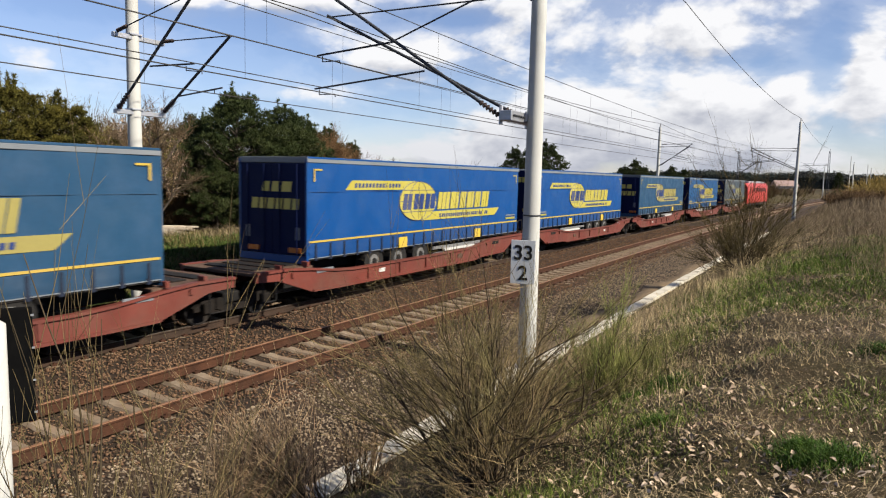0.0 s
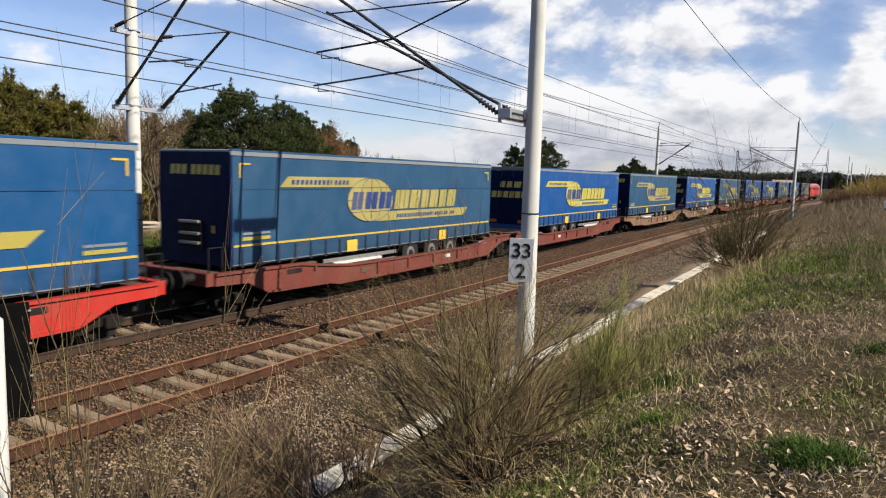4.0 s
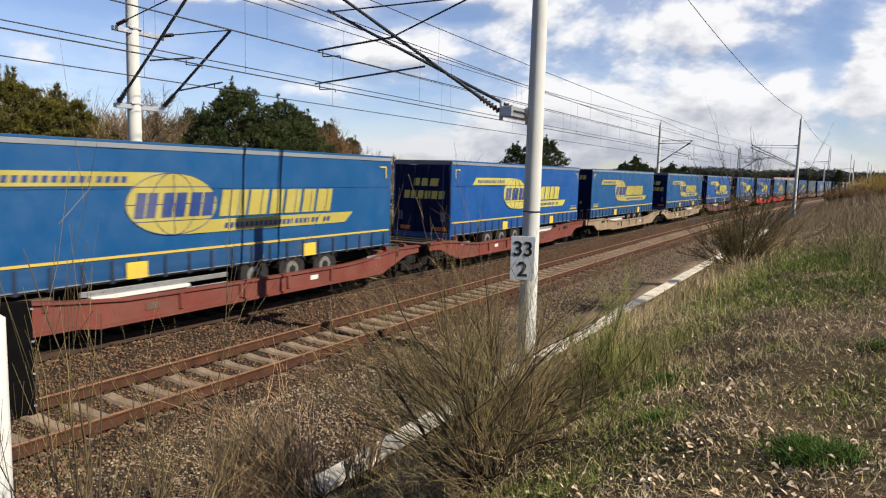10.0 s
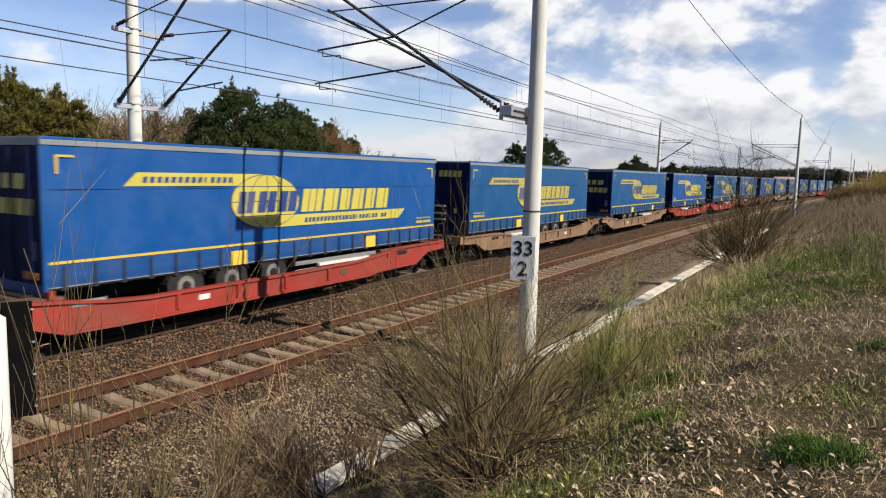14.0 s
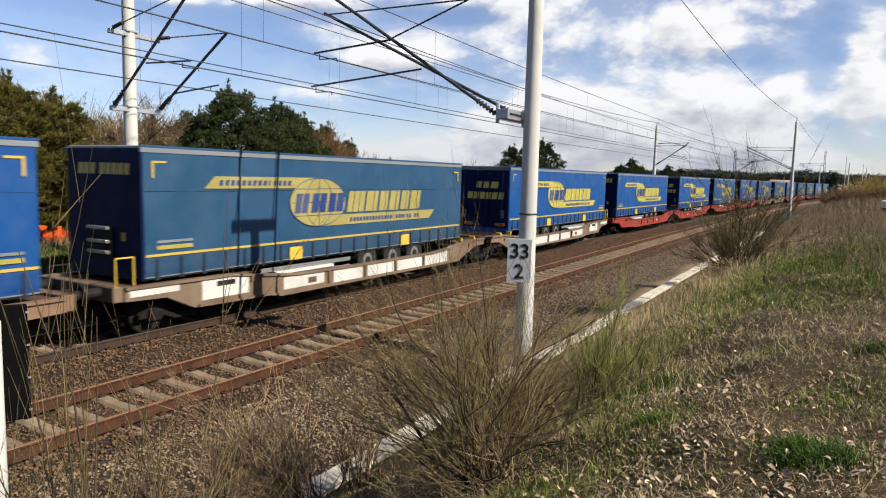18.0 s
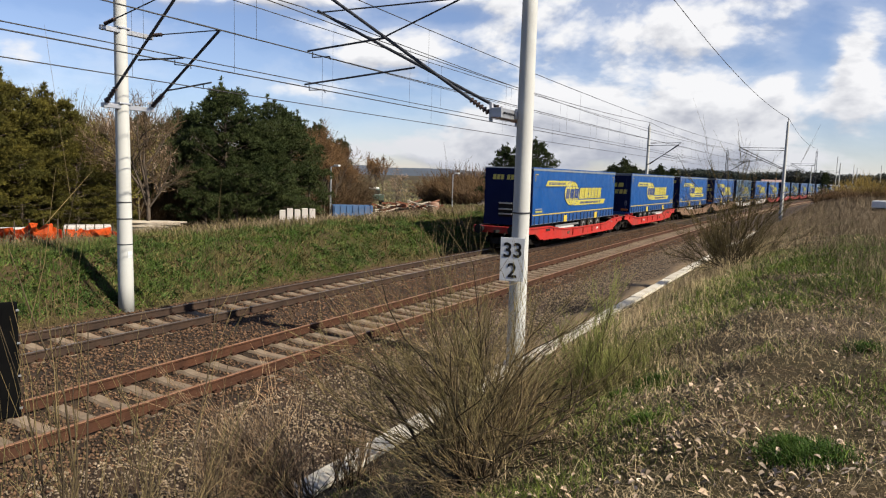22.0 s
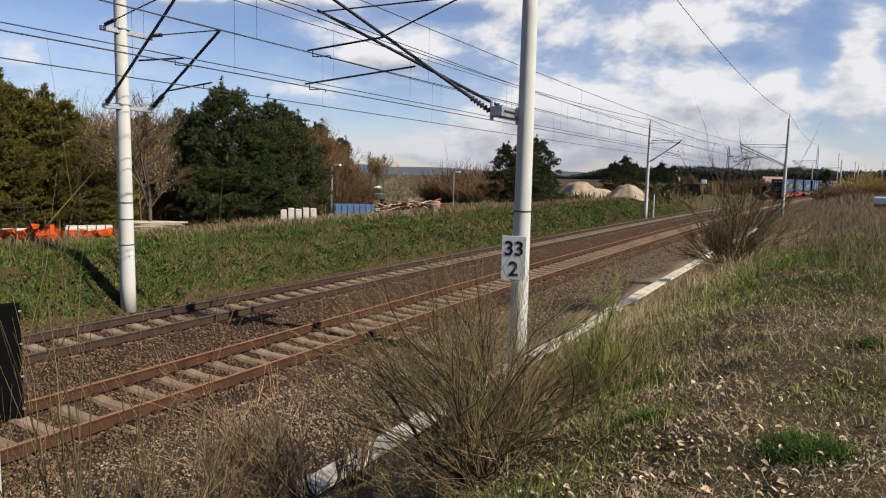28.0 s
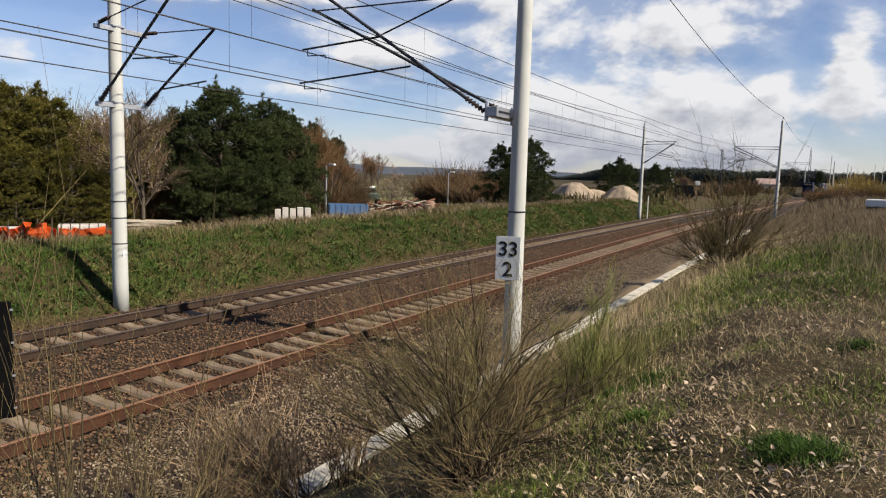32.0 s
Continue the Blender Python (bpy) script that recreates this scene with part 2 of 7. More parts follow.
M_DIRT = surf("tan_soil", (0.160, 0.114, 0.070), (0.112, 0.080, 0.050), 2.5, 1.0, 0, 0.8, 25, (0.105, 0.084, 0.056), 0.6, 1.0)
M_PINE = surf("pine_needles", (0.022, 0.033, 0.010), (0.040, 0.050, 0.015), 0.6, 0.8, 0, 0, 20, (0.070, 0.076, 0.026), 0.5, 0.4, 0.5, True)
M_OLIVE = surf("olive_needles", (0.036, 0.037, 0.008), (0.102, 0.084, 0.014), 0.4, 0.8, 0, 0, 20, (0.021, 0.025, 0.007), 0.5, 0.35, 0.5, True)
M_YELLOW_LEAF = surf("young_yellow_leaves", (0.210, 0.182, 0.035), (0.154, 0.147, 0.035), 0.5, 0.8, 0, 0, 20, (0.119, 0.091, 0.035), 0.5, 0.4, 0.4, True)
M_BLOSSOM = surf("pale_blossom", (0.385, 0.294, 0.231), (0.294, 0.210, 0.140), 0.7, 0.8, 0, 0, 20, None, 0.5, 0.4, 0.3, True)
M_FOREST = surf("far_conifers", (0.021, 0.028, 0.024), (0.032, 0.038, 0.032), 0.02, 0.95, 0, 0, 5, (0.042, 0.038, 0.032), 0.6, 0.01, 0.3, True)
M_SAND = surf("piled_sand", (0.285, 0.225, 0.165), (0.205, 0.158, 0.114), 0.9, 1.0, 0, 1.0, 5, (0.350, 0.275, 0.220), 0.5, 0.3)
M_BROOM_OLD = surf("old_broom_twig", (0.11, 0.085, 0.036), (0.15, 0.11, 0.055), 0.9, 0.85, 0, 0, 40, (0.06, 0.04, 0.025), 0.5, 1.2, 0.6, True)


# ---- building blocks ----
R_CURVE = 1 / 0.000437
TRACK_GAP = 4.065


def along(s, off=0.0, z=0.0):
    """A place on the line: s metres along the near track, off metres to its right. Straight before s = 0, then bending right."""
    if s <= 0:
        return Vector((off, s, z))
    a = s / R_CURVE
    return Vector((R_CURVE - (R_CURVE - off) * math.cos(a), (R_CURVE - off) * math.sin(a), z))


def along_pose(s, off=0.0, z=0.0):
    return Matrix.Translation(along(s, off, z)) @ Matrix.Rotation(-max(s, 0) / R_CURVE, 4, "Z")


def lateral(x, y):
    return np.where(y <= 0, x, R_CURVE - np.hypot(R_CURVE - x, y))


def thing(name, label, category, group="", kind="", at=None):
    ob = new(name)
    ob.empty_display_size = 0.2
    if at is not None:
        ob.matrix_world = at
    return tagged(ob, label, category, group, kind)


def mesh_of(bm, material, name="m"):
    me = bpy.data.meshes.new(name)
    bm.to_mesh(me)
    bm.free()
    me.materials.append(material)
    return me


def part(name, bm, material, parent, label="", m=None):
    """One mesh object under a thing or a part. bm: a bmesh or a ready mesh."""
    me = bm if isinstance(bm, bpy.types.Mesh) else mesh_of(bm, material, name)
    ob = new(name, me)
    ob.parent = parent
    if m is not None:
        ob.matrix_basis = m
    if label:
        ob["label"] = label
    return ob


def single(name, bm, material, label, category, group="", kind="", at=None):
    me = bm if isinstance(bm, bpy.types.Mesh) else mesh_of(bm, material, name)
    ob = new(name, me)
    if at is not None:
        ob.matrix_world = at
    return tagged(ob, label, category, group, kind)


def bx(bm, x0, x1, y0, y1, z0, z1, bevel=0.0):
    r = bmesh.ops.create_cube(bm, size=1.0)
    vs = r["verts"]
    bmesh.ops.scale(bm, vec=(x1 - x0, y1 - y0, z1 - z0), verts=vs)
    bmesh.ops.translate(bm, vec=((x0 + x1) / 2, (y0 + y1) / 2, (z0 + z1) / 2), verts=vs)
    if bevel:
        es = list({e for v in vs for e in v.link_edges})
        bmesh.ops.bevel(bm, geom=es, offset=bevel, segments=2, affect="EDGES", profile=0.5)
    return bm


def box(x0, x1, y0, y1, z0, z1, bevel=0.0):
    return bx(bmesh.new(), x0, x1, y0, y1, z0, z1, bevel)


def rod(bm, a, b, r0, r1=None, n=8, caps=True):
    """A tapered round bar from a to b."""
    a, b = Vector(a), Vector(b)
    r1 = r0 if r1 is None else r1
    q = (b - a).to_track_quat("Z", "Y").to_matrix().to_4x4()
    bmesh.ops.create_cone(bm, cap_ends=caps, segments=n, radius1=r0, radius2=r1, depth=(b - a).length,
                          matrix=Matrix.Translation((a + b) / 2) @ q)
    return bm


def rods(pairs, r, n=8):
    bm = bmesh.new()
    for a, b in pairs:
        rod(bm, a, b, r, r, n)
    return bm


def plate(points, axis, lo, hi):
    """A flat polygon of (u, v) points made thick between lo and hi along an axis: "x" takes (y, z), "y" takes (x, z), "z" takes (x, y)."""
    bm = bmesh.new()

    def at(u, v, w):
        return {"x": (w, u, v), "y": (u, w, v), "z": (u, v, w)}[axis]
    a = [bm.verts.new(at(u, v, lo)) for u, v in points]
    b = [bm.verts.new(at(u, v, hi)) for u, v in points]
    bm.faces.new(a)
    bm.faces.new(b[::-1])
    for i in range(len(points)):
        j = (i + 1) % len(points)
        bm.faces.new((a[j], a[i], b[i], b[j]))
    bmesh.ops.recalc_face_normals(bm, faces=bm.faces)
    return bm


def fast_mesh(name, verts, tris, material, smooth=False):
    """A mesh from arrays of vertices and triangles."""
    verts, tris = np.asarray(verts, np.float32), np.asarray(tris, np.int32)
    me = bpy.data.meshes.new(name)
    me.vertices.add(len(verts))
    me.vertices.foreach_set("co", verts.ravel())
    me.loops.add(tris.size)
    me.loops.foreach_set("vertex_index", tris.ravel())
    me.polygons.add(len(tris))
    me.polygons.foreach_set("loop_start", np.arange(0, tris.size, 3, dtype=np.int32))
    me.polygons.foreach_set("loop_total", np.full(len(tris), 3, np.int32))
    if smooth:
        me.polygons.foreach_set("use_smooth", np.ones(len(tris), bool))
    me.update(calc_edges=True)
    me.materials.append(material)
    return me


def blades(name, base, height, width, lean, material, rng):
    """Bent blades with two joints, one at each base place."""
    n = len(base)
    az, la = rng.uniform(0, 2 * np.pi, n), rng.uniform(0, 2 * np.pi, n)
    side = np.stack([np.cos(az), np.sin(az), np.zeros(n)], 1) * (width / 2)[:, None]
    tip = np.stack([np.cos(la) * lean, np.sin(la) * lean, np.ones(n)], 1)
    h = height[:, None]
    mid = base + tip * h * 0.5 * np.array([0.55, 0.55, 1.1])
    end = base + tip * h * np.array([1.0, 1.0, 0.95])
    v = np.stack([base - side, base + side, mid - side * 0.8, mid + side * 0.8, end], 1).reshape(-1, 3)
    f = np.array([[0, 1, 3], [0, 3, 2], [2, 3, 4]])
    t = (np.arange(n)[:, None, None] * 5 + f[None]).reshape(-1, 3)
    return fast_mesh(name, v, t, material)


def tubes(name, lines, material, sides=3):
    """Thin round stems: each line is a list of (place, radius)."""
    vs, ts, k = [], [], 0
    ring = np.array([(math.cos(2 * math.pi * i / sides), math.sin(2 * math.pi * i / sides)) for i in range(sides)])
    for line in lines:
        P = np.array([q[0] for q in line], float)
        d = P[-1] - P[0]
        d = d / (np.linalg.norm(d) + 1e-9)
        e1 = np.cross(d, (0.3, 0.2, 0.93) if abs(d[2]) < 0.9 else (1, 0, 0))
        e1 /= np.linalg.norm(e1) + 1e-9
        e2 = np.cross(d, e1)
        off = ring @ np.stack([e1, e2])
        for (_, r), q in zip(line, P):
            vs.append(q + off * r)
        for i in range(len(line) - 1):
            a = k + i * sides
            for j in range(sides):
                j2 = (j + 1) % sides
                ts += [(a + j, a + j2, a + sides + j2), (a + j, a + sides + j2, a + sides + j)]
        k += len(line) * sides
    return fast_mesh(name, np.concatenate(vs), ts, material)


def stones(name, places, size, material, rng):
    """Angular stones: six-cornered lumps of uneven shape."""
    n = len(places)
    base = np.array([(1, 0, 0), (-1, 0, 0), (0, 1, 0), (0, -1, 0), (0, 0, 1), (0, 0, -1)], float)
    v = base[None] * (1 + rng.uniform(-0.3, 0.3, (n, 6, 1))) + rng.normal(0, 0.22, (n, 6, 3))
    v *= size[:, None, None] * np.stack([rng.uniform(0.8, 1.3, n), rng.uniform(0.6, 1.0, n), rng.uniform(0.45, 0.8, n)], 1)[:, None]
    a = rng.uniform(0, 2 * np.pi, n)
    c, s = np.cos(a)[:, None], np.sin(a)[:, None]
    v = np.stack([v[..., 0] * c - v[..., 1] * s, v[..., 0] * s + v[..., 1] * c, v[..., 2]], 2) + places[:, None]
    f = np.array([(0, 2, 4), (2, 1, 4), (1, 3, 4), (3, 0, 4), (2, 0, 5), (1, 2, 5), (3, 1, 5), (0, 3, 5)])
    t = (np.arange(n)[:, None, None] * 6 + f[None]).reshape(-1, 3)
    return fast_mesh(name, v.reshape(-1, 3), t, material)


PROFILE = np.array([(-3000, -2.0), (-400, -2.0), (-60, -1.3), (-35, -0.6), (-22, 0.15), (-14, 0.82), (-10.6, 1.10), (-9.2, 0.9), (-7.5, -0.2), (-6.9, -0.5),
                    (-6.6, -0.55), (3.9, -0.55), (4.15, -0.38), (4.6, -0.26), (5.1, -0.02), (6, 0.45), (7, 0.9), (8, 1.35), (9, 1.75),
                    (10, 1.95), (12, 2.05), (16, 1.95), (25, 1.6), (60, 1.0), (3000, 1.0)])


def height(x, y):
    """The ground's height: the railway's bed, a bank on either side, and fields beyond; uneven on the banks."""
    x, y = np.asarray(x, float), np.asarray(y, float)
    u = lateral(x, y)
    h = np.interp(u, PROFILE[:, 0], PROFILE[:, 1])
    rough = np.clip(np.maximum(u - 4.8, -7.6 - u), 0, 1.5) / 1.5
    w = np.sin(1.7 * x + 0.6 * np.sin(1.1 * y)) * np.sin(1.3 * y + 1.0) * 0.06 + np.sin(4.1 * x + 2 * y) * np.sin(3.3 * y - x) * 0.025
    far = np.sin(0.11 * x + 1) * np.sin(0.083 * y) * 0.15
    return h + rough * (w + far)


# ---- ground and railway ----
def build_ground():
    xs = np.concatenate([[-3000, -1500, -800, -400, -220, -140, -100, -75], np.arange(-60, -16, 2.0), np.arange(-16, 5.0, 0.3), np.arange(5.0, 12.0, 0.1), np.arange(12, 16, 0.5), np.arange(16, 40, 2.0),
                         [45, 55, 75, 110, 180, 300, 600, 1200, 3000]])
    ys = np.concatenate([[-1500, -600, -250, -100, -50, -25, -15, -8], np.arange(-4, 2.3, 0.5), np.arange(2.3, 14, 0.1), np.arange(14, 34, 0.3), np.arange(34, 100, 1.5), np.arange(100, 220, 6.0),
                         [240, 300, 400, 600, 1000, 1800, 3500]])
    X, Y = np.meshgrid(xs, ys)
    Z = height(X, Y)
    v = np.stack([X, Y, Z], 2).reshape(-1, 3)
    nx, ny = len(xs), len(ys)
    i = (np.arange(ny - 1)[:, None] * nx + np.arange(nx - 1)[None]).ravel()
    t = np.concatenate([np.stack([i, i + 1, i + nx + 1], 1), np.stack([i, i + nx + 1, i + nx], 1)])
    single("ground", fast_mesh("ground", v, t, M_GROUND, True), None, "rough grassy bank and fields beside a railway", "ground", kind="structure")


def sweep(name, outline, s_list, material, off=0.0):
    """A closed outline of (lateral, z) carried along the line."""
    bm = bmesh.new()
    rings = []
    for s in s_list:
        rings.append([bm.verts.new(along(s, off + u, z)) for u, z in outline])
    n = len(outline)
    for a, b in zip(rings, rings[1:]):
        for i in range(n):
            j = (i + 1) % n
            bm.faces.new((a[i], a[j], b[j], b[i]))
    bm.faces.new(rings[0])
    bm.faces.new(rings[-1][::-1])
    bmesh.ops.recalc_face_normals(bm, faces=bm.faces)
    return mesh_of(bm, material, name)


def tub(c):
    return [(c - 1.0, -0.178), (c - 0.84, -0.215), (c - 0.4, -0.25), (c + 0.4, -0.25), (c + 0.84, -0.215), (c + 1.0, -0.178)]


BED = [(-TRACK_GAP - 2.85, -0.62), (-TRACK_GAP - 1.65, -0.178)] + tub(-TRACK_GAP) + [(-TRACK_GAP + 1.6, -0.17), (-2.03, -0.21), (-1.6, -0.175)] + tub(0.0) + [(1.55, -0.18), (2.5, -0.40), (3.95, -0.46), (4.1, -0.52)]
S_LONG = list(np.concatenate([[-480, -200, -60, -20], np.arange(0, 120, 4.0), np.arange(120, 420, 10.0)]))


def build_track():
    bed = BED + [(4.1, -0.7), (-TRACK_GAP - 2.85, -0.7)]
    single("ballast_bed", sweep("ballast_bed", bed, S_LONG, M_BED), None, "brown railway ballast bed under two tracks", "ballast", kind="structure")
    foot = [(-0.07, -0.172), (-0.07, -0.162), (-0.014, -0.14), (-0.012, -0.045), (-0.036, -0.032), (-0.036, -0.004), (0.036, -0.004),
            (0.036, -0.032), (0.012, -0.045), (0.014, -0.14), (0.07, -0.162), (0.07, -0.172)]
    head = [(-0.033, -0.0038), (-0.028, 0.002), (0.028, 0.002), (0.033, -0.0038)]
    sl = bmesh.new()
    # a sleeper with a lowered middle
    prof = [(-1.3, -0.18), (-0.5, -0.18), (-0.3, -0.205), (0.3, -0.205), (0.5, -0.18), (1.3, -0.18), (1.3, -0.34), (-1.3, -0.34)]
    ring = []
    for y, k in ((-0.125, 0), (-0.085, 1), (0.085, 1), (0.125, 0)):
        ring.append([sl.verts.new((x, y, z - (0.045 if (k == 0 and z > -0.3) else 0))) for x, z in prof])
    for a, b in zip(ring, ring[1:]):
        for i in range(8):
            j = (i + 1) % 8
            sl.faces.new((a[i], a[j], b[j], b[i]))
    sl.faces.new(ring[0])
    sl.faces.new(ring[-1][::-1])
    bmesh.ops.recalc_face_normals(sl, faces=sl.faces)
    sleeper = mesh_of(sl, M_SLEEPER, "sleeper")
    cl = bmesh.new()
    for sx in (-1, 1):
        for u in (0.105, -0.105):
            bx(cl, sx * 0.75 + u - 0.045, sx * 0.75 + u + 0.045, -0.06, 0.06, -0.18, -0.145)
            rod(cl, (sx * 0.75 + u, 0, -0.15), (sx * 0.75 + u, 0, -0.115), 0.018, 0.018, 6)
    clips = mesh_of(cl, M_RAIL, "rail_clips")
    rng = random.Random(4)
    for off, word in ((0.0, "near"), (-TRACK_GAP, "far")):
        track = thing("railway_track", "standard-gauge railway track with rusty rails on concrete sleepers", "railway track", "two tracks", "structure")
        for u in (-0.75, 0.75):
            rail = part("rail", sweep("rail", foot, S_LONG, M_RAIL if word == "near" else M_RAIL_DULL, off + u), None, track, "rust-brown steel rail" if word == "near" else "dark brown steel rail")
            part("rail_head", sweep("rail_head", head, S_LONG, M_RAIL_TOP if word == "near" else M_RAIL_WORN, off + u), None, rail, "dull worn running surface")
        s = -3.0
        far_v, far_t = [], []
        while s < 210:
            m = along_pose(s + rng.uniform(-0.02, 0.02), off, rng.uniform(-0.008, 0.006)) @ Matrix.Rotation(rng.uniform(-0.012, 0.012), 4, "Z")
            if s < 85:
                ob = part("sleeper", sleeper, None, track, m=m)
                if 2 < s < 40:
                    part("rail_clip", clips, None, ob)
            else:
                co = [m @ q.co for q in sleeper.vertices]
                k = len(far_v)
                far_v += co
                for pl in sleeper.polygons:
                    vi = list(pl.vertices)
                    far_t += [(k + vi[0], k + vi[i], k + vi[i + 1]) for i in range(1, len(vi) - 1)]
            s += 0.60
        tagged(part("far_sleepers", fast_mesh("far_sleepers", far_v, far_t, M_SLEEPER), None, track), kind="stuff")


def build_stones():
    rng = np.random.default_rng(7)

    def scatter(n, s0, s1, u0, u1, power=1.0):
        s = s0 + (s1 - s0) * rng.uniform(0, 1, n) ** power
        u = rng.uniform(u0, u1, n)
        return s, u
    bed = np.array(BED)
    for word, n, u0, u1, mat, sz in (("brown", 86000, -6.7, 1.9, M_STONE, (0.019, 0.040)), ("grey", 40000, 1.6, 4.1, M_STONE_GREY, (0.013, 0.034))):
        s, u = scatter(n, 1.0, 62.0, u0, u1, 1.5)
        s[:n // 9] = rng.uniform(-9.0, 1.0, n // 9)
        near_rail = np.minimum.reduce([np.abs(u - c) for c in (-0.75, 0.75, -TRACK_GAP - 0.75, -TRACK_GAP + 0.75)]) < 0.09
        off = np.where(u < -TRACK_GAP / 2, u + TRACK_GAP, u)
        on_sleeper = (np.abs(((s + 3.0) % 0.6 + 0.3) % 0.6 - 0.3) < 0.12) & (np.abs(off) < 0.62) & (rng.uniform(0, 1, n) > 0.10)
        keep = ~near_rail & ~on_sleeper
        s, u = s[keep], u[keep]
        z = np.interp(u, bed[:, 0], bed[:, 1]) + rng.uniform(0.0, 0.025, len(s))
        a = np.maximum(s, 0) / R_CURVE
        P = np.stack([R_CURVE - (R_CURVE - u) * np.cos(a), (R_CURVE - u) * np.sin(a) + np.minimum(s, 0), z], 1)
        single("ballast_stones", stones("ballast_stones", P, rng.uniform(*sz, len(s)), mat, rng), None,
               "loose angular " + word + " track ballast stones", "ballast", kind="stuff")


def build_soil_strip():
    rng = random.Random(3)
    bm = bmesh.new()
    rows = []
    for i in range(90):
        s = 9.0 + 0.6 * i
        w = 3.45 + 0.18 * math.sin(0.9 * s) + rng.uniform(-0.08, 0.08)
        z = -0.376 + rng.uniform(-0.012, 0.012)
        rows.append([bm.verts.new(along(s, u, zz)) for u, zz in ((w - 0.12, -0.50), (w, z - 0.015), (0.5 * (w + 4.14), z + rng.uniform(0, 0.02)), (4.14, z - 0.02), (4.14, -0.52))])
    for a, b in zip(rows, rows[1:]):
        for j in range(4):
            bm.faces.new((a[j], a[j + 1], b[j + 1], b[j])).smooth = True
    bmesh.ops.recalc_face_normals(bm, faces=bm.faces)
    single("soil_strip", bm, M_DIRT, "bare tan soil along the concrete trough", "soil", kind="structure")


def build_cable_trough():
    """Concrete cable trough: lids laid end to end along the foot of the bank."""
    rng = random.Random(9)
    trough = thing("cable_trough", "pale weathered concrete cable trough with lids laid end to end", "cable trough", kind="structure")
    me = mesh_of(box(-0.17, 0.17, -0.492, 0.492, -0.07, 0.0, 0.012), M_CONCRETE, "trough_lid")
    body = mesh_of(box(-0.15, 0.15, -0.5, 0.5, -0.34, -0.074), M_CONCRETE, "trough_box")
    s = 4.6
    while s < 60:
        m = along_pose(s, 4.33 + rng.uniform(-0.012, 0.012), -0.195 + rng.uniform(-0.012, 0.008)) @ Matrix.Rotation(rng.uniform(-0.012, 0.012), 4, "Z")
        if abs(s - 12.45) < 0.55:
            s += 1.0
            continue
        if abs(s - 5.6) > 0.1:
            part("trough_lid", me, None, trough, m=m)
        part("trough_box", body, None, trough, m=along_pose(s, 4.33, -0.195))
        s += 1.0
    box_end = box(-0.2, 0.2, -0.32, 0.32, -0.3, -0.01, 0.015)
    part("end_block", box_end, M_CONCRETE, trough, "square concrete end block", m=along_pose(5.75, 4.31, -0.20))


# ---- overhead line ----
def lathe(pairs, n=16):
    """A round body from (radius, z) pairs."""
    bm = bmesh.new()
    rings = [[bm.verts.new((r * math.cos(2 * math.pi * i / n), r * math.sin(2 * math.pi * i / n), z)) for i in range(n)] for r, z in pairs]
    for a, b in zip(rings, rings[1:]):
        for i in range(n):
            bm.faces.new((a[i], a[(i + 1) % n], b[(i + 1) % n], b[i]))
    bm.faces.new(rings[0][::-1])
    bm.faces.new(rings[-1])
    for f in bm.faces:
        f.smooth = len(f.verts) == 4
    return bm


def insulator(a, b, r=0.07, n=6):
    a, b = Vector(a), Vector(b)
    bm = bmesh.new()
    rod(bm, a, b, r * 0.45, r * 0.45, 8)
    for i in range(n):
        c = a.lerp(b, (i + 0.5) / n)
        d = (b - a).normalized() * 0.012
        rod(bm, c - d, c + d, r, r * 0.8, 10)
    return bm


def cantilever(a, side, y, zc, zm, x_mast, x_wire):
    """A hinged cantilever: a strut from the mast up to the carrying wire, a top tie, a registration arm and a steady arm."""
    w = x_wire
    low, top = Vector((x_mast, y, zc - 0.3)), Vector((x_mast, y, zm))
    head = Vector((w, y, zm + 0.05))
    d = (head - low).normalized()
    part("strut_insulator", insulator(low, low + d * 0.55), M_INSUL, a, "dark ribbed insulator")
    part("strut", rods([(low + d * 0.5, head)], 0.035), M_DARKSTEEL, a)
    dt = (head - top).normalized()
    part("tie_insulator", insulator(top, top + dt * 0.5), M_INSUL, a, "dark ribbed insulator")
    part("top_tie", rods([(top + dt * 0.45, head)], 0.022), M_DARKSTEEL, a)
    k = low + (head - low) * 0.46
    reg_end = Vector((w - side * 0.1, y, zc + 0.32))
    part("registration_arm", rods([(k, reg_end)], 0.026), M_DARKSTEEL, a)
    part("arm_hanger", rods([(low + (head - low) * 0.8, reg_end + Vector((side * 0.6, 0, 0.02)))], 0.008), M_WIRE, a)
    drop = reg_end + Vector((0, 0, -0.2))
    part("steady_arm", rods([(reg_end, drop), (drop, Vector((w + side * 0.75, y, zc + 0.05)))], 0.014), M_DARKSTEEL, a)


def mast_body(parent, h, r0=0.20, r1=0.125, lattice=False):
    if lattice:
        bm = bmesh.new()
        for sx in (-1, 1):
            for sy in (-1, 1):
                rod(bm, (sx * 0.22, sy * 0.16, 0), (sx * 0.10, sy * 0.10, h), 0.03, 0.03, 6)
        n = 16
        for i in range(n):
            z0, z1 = h * i / n, h * (i + 1) / n
            f0, f1 = 0.22 - 0.12 * i / n, 0.22 - 0.12 * (i + 1) / n
            sg = 1 if i % 2 else -1
            for sy in (-0.12, 0.12):
                rod(bm, (sg * f0, sy, z0), (-sg * f1, sy, z1), 0.014, 0.014, 4)
        return part("mast_lattice", bm, M_DARKSTEEL, parent, "dark steel lattice mast")
    pairs = [(r0 + (r1 - r0) * i / 12, h * i / 12) for i in range(13)] + [(r1 * 0.9, h + 0.03), (0.02, h + 0.05)]
    return part("mast_pole", lathe(pairs, 20), M_MAST, parent, "tapered spun concrete pole")


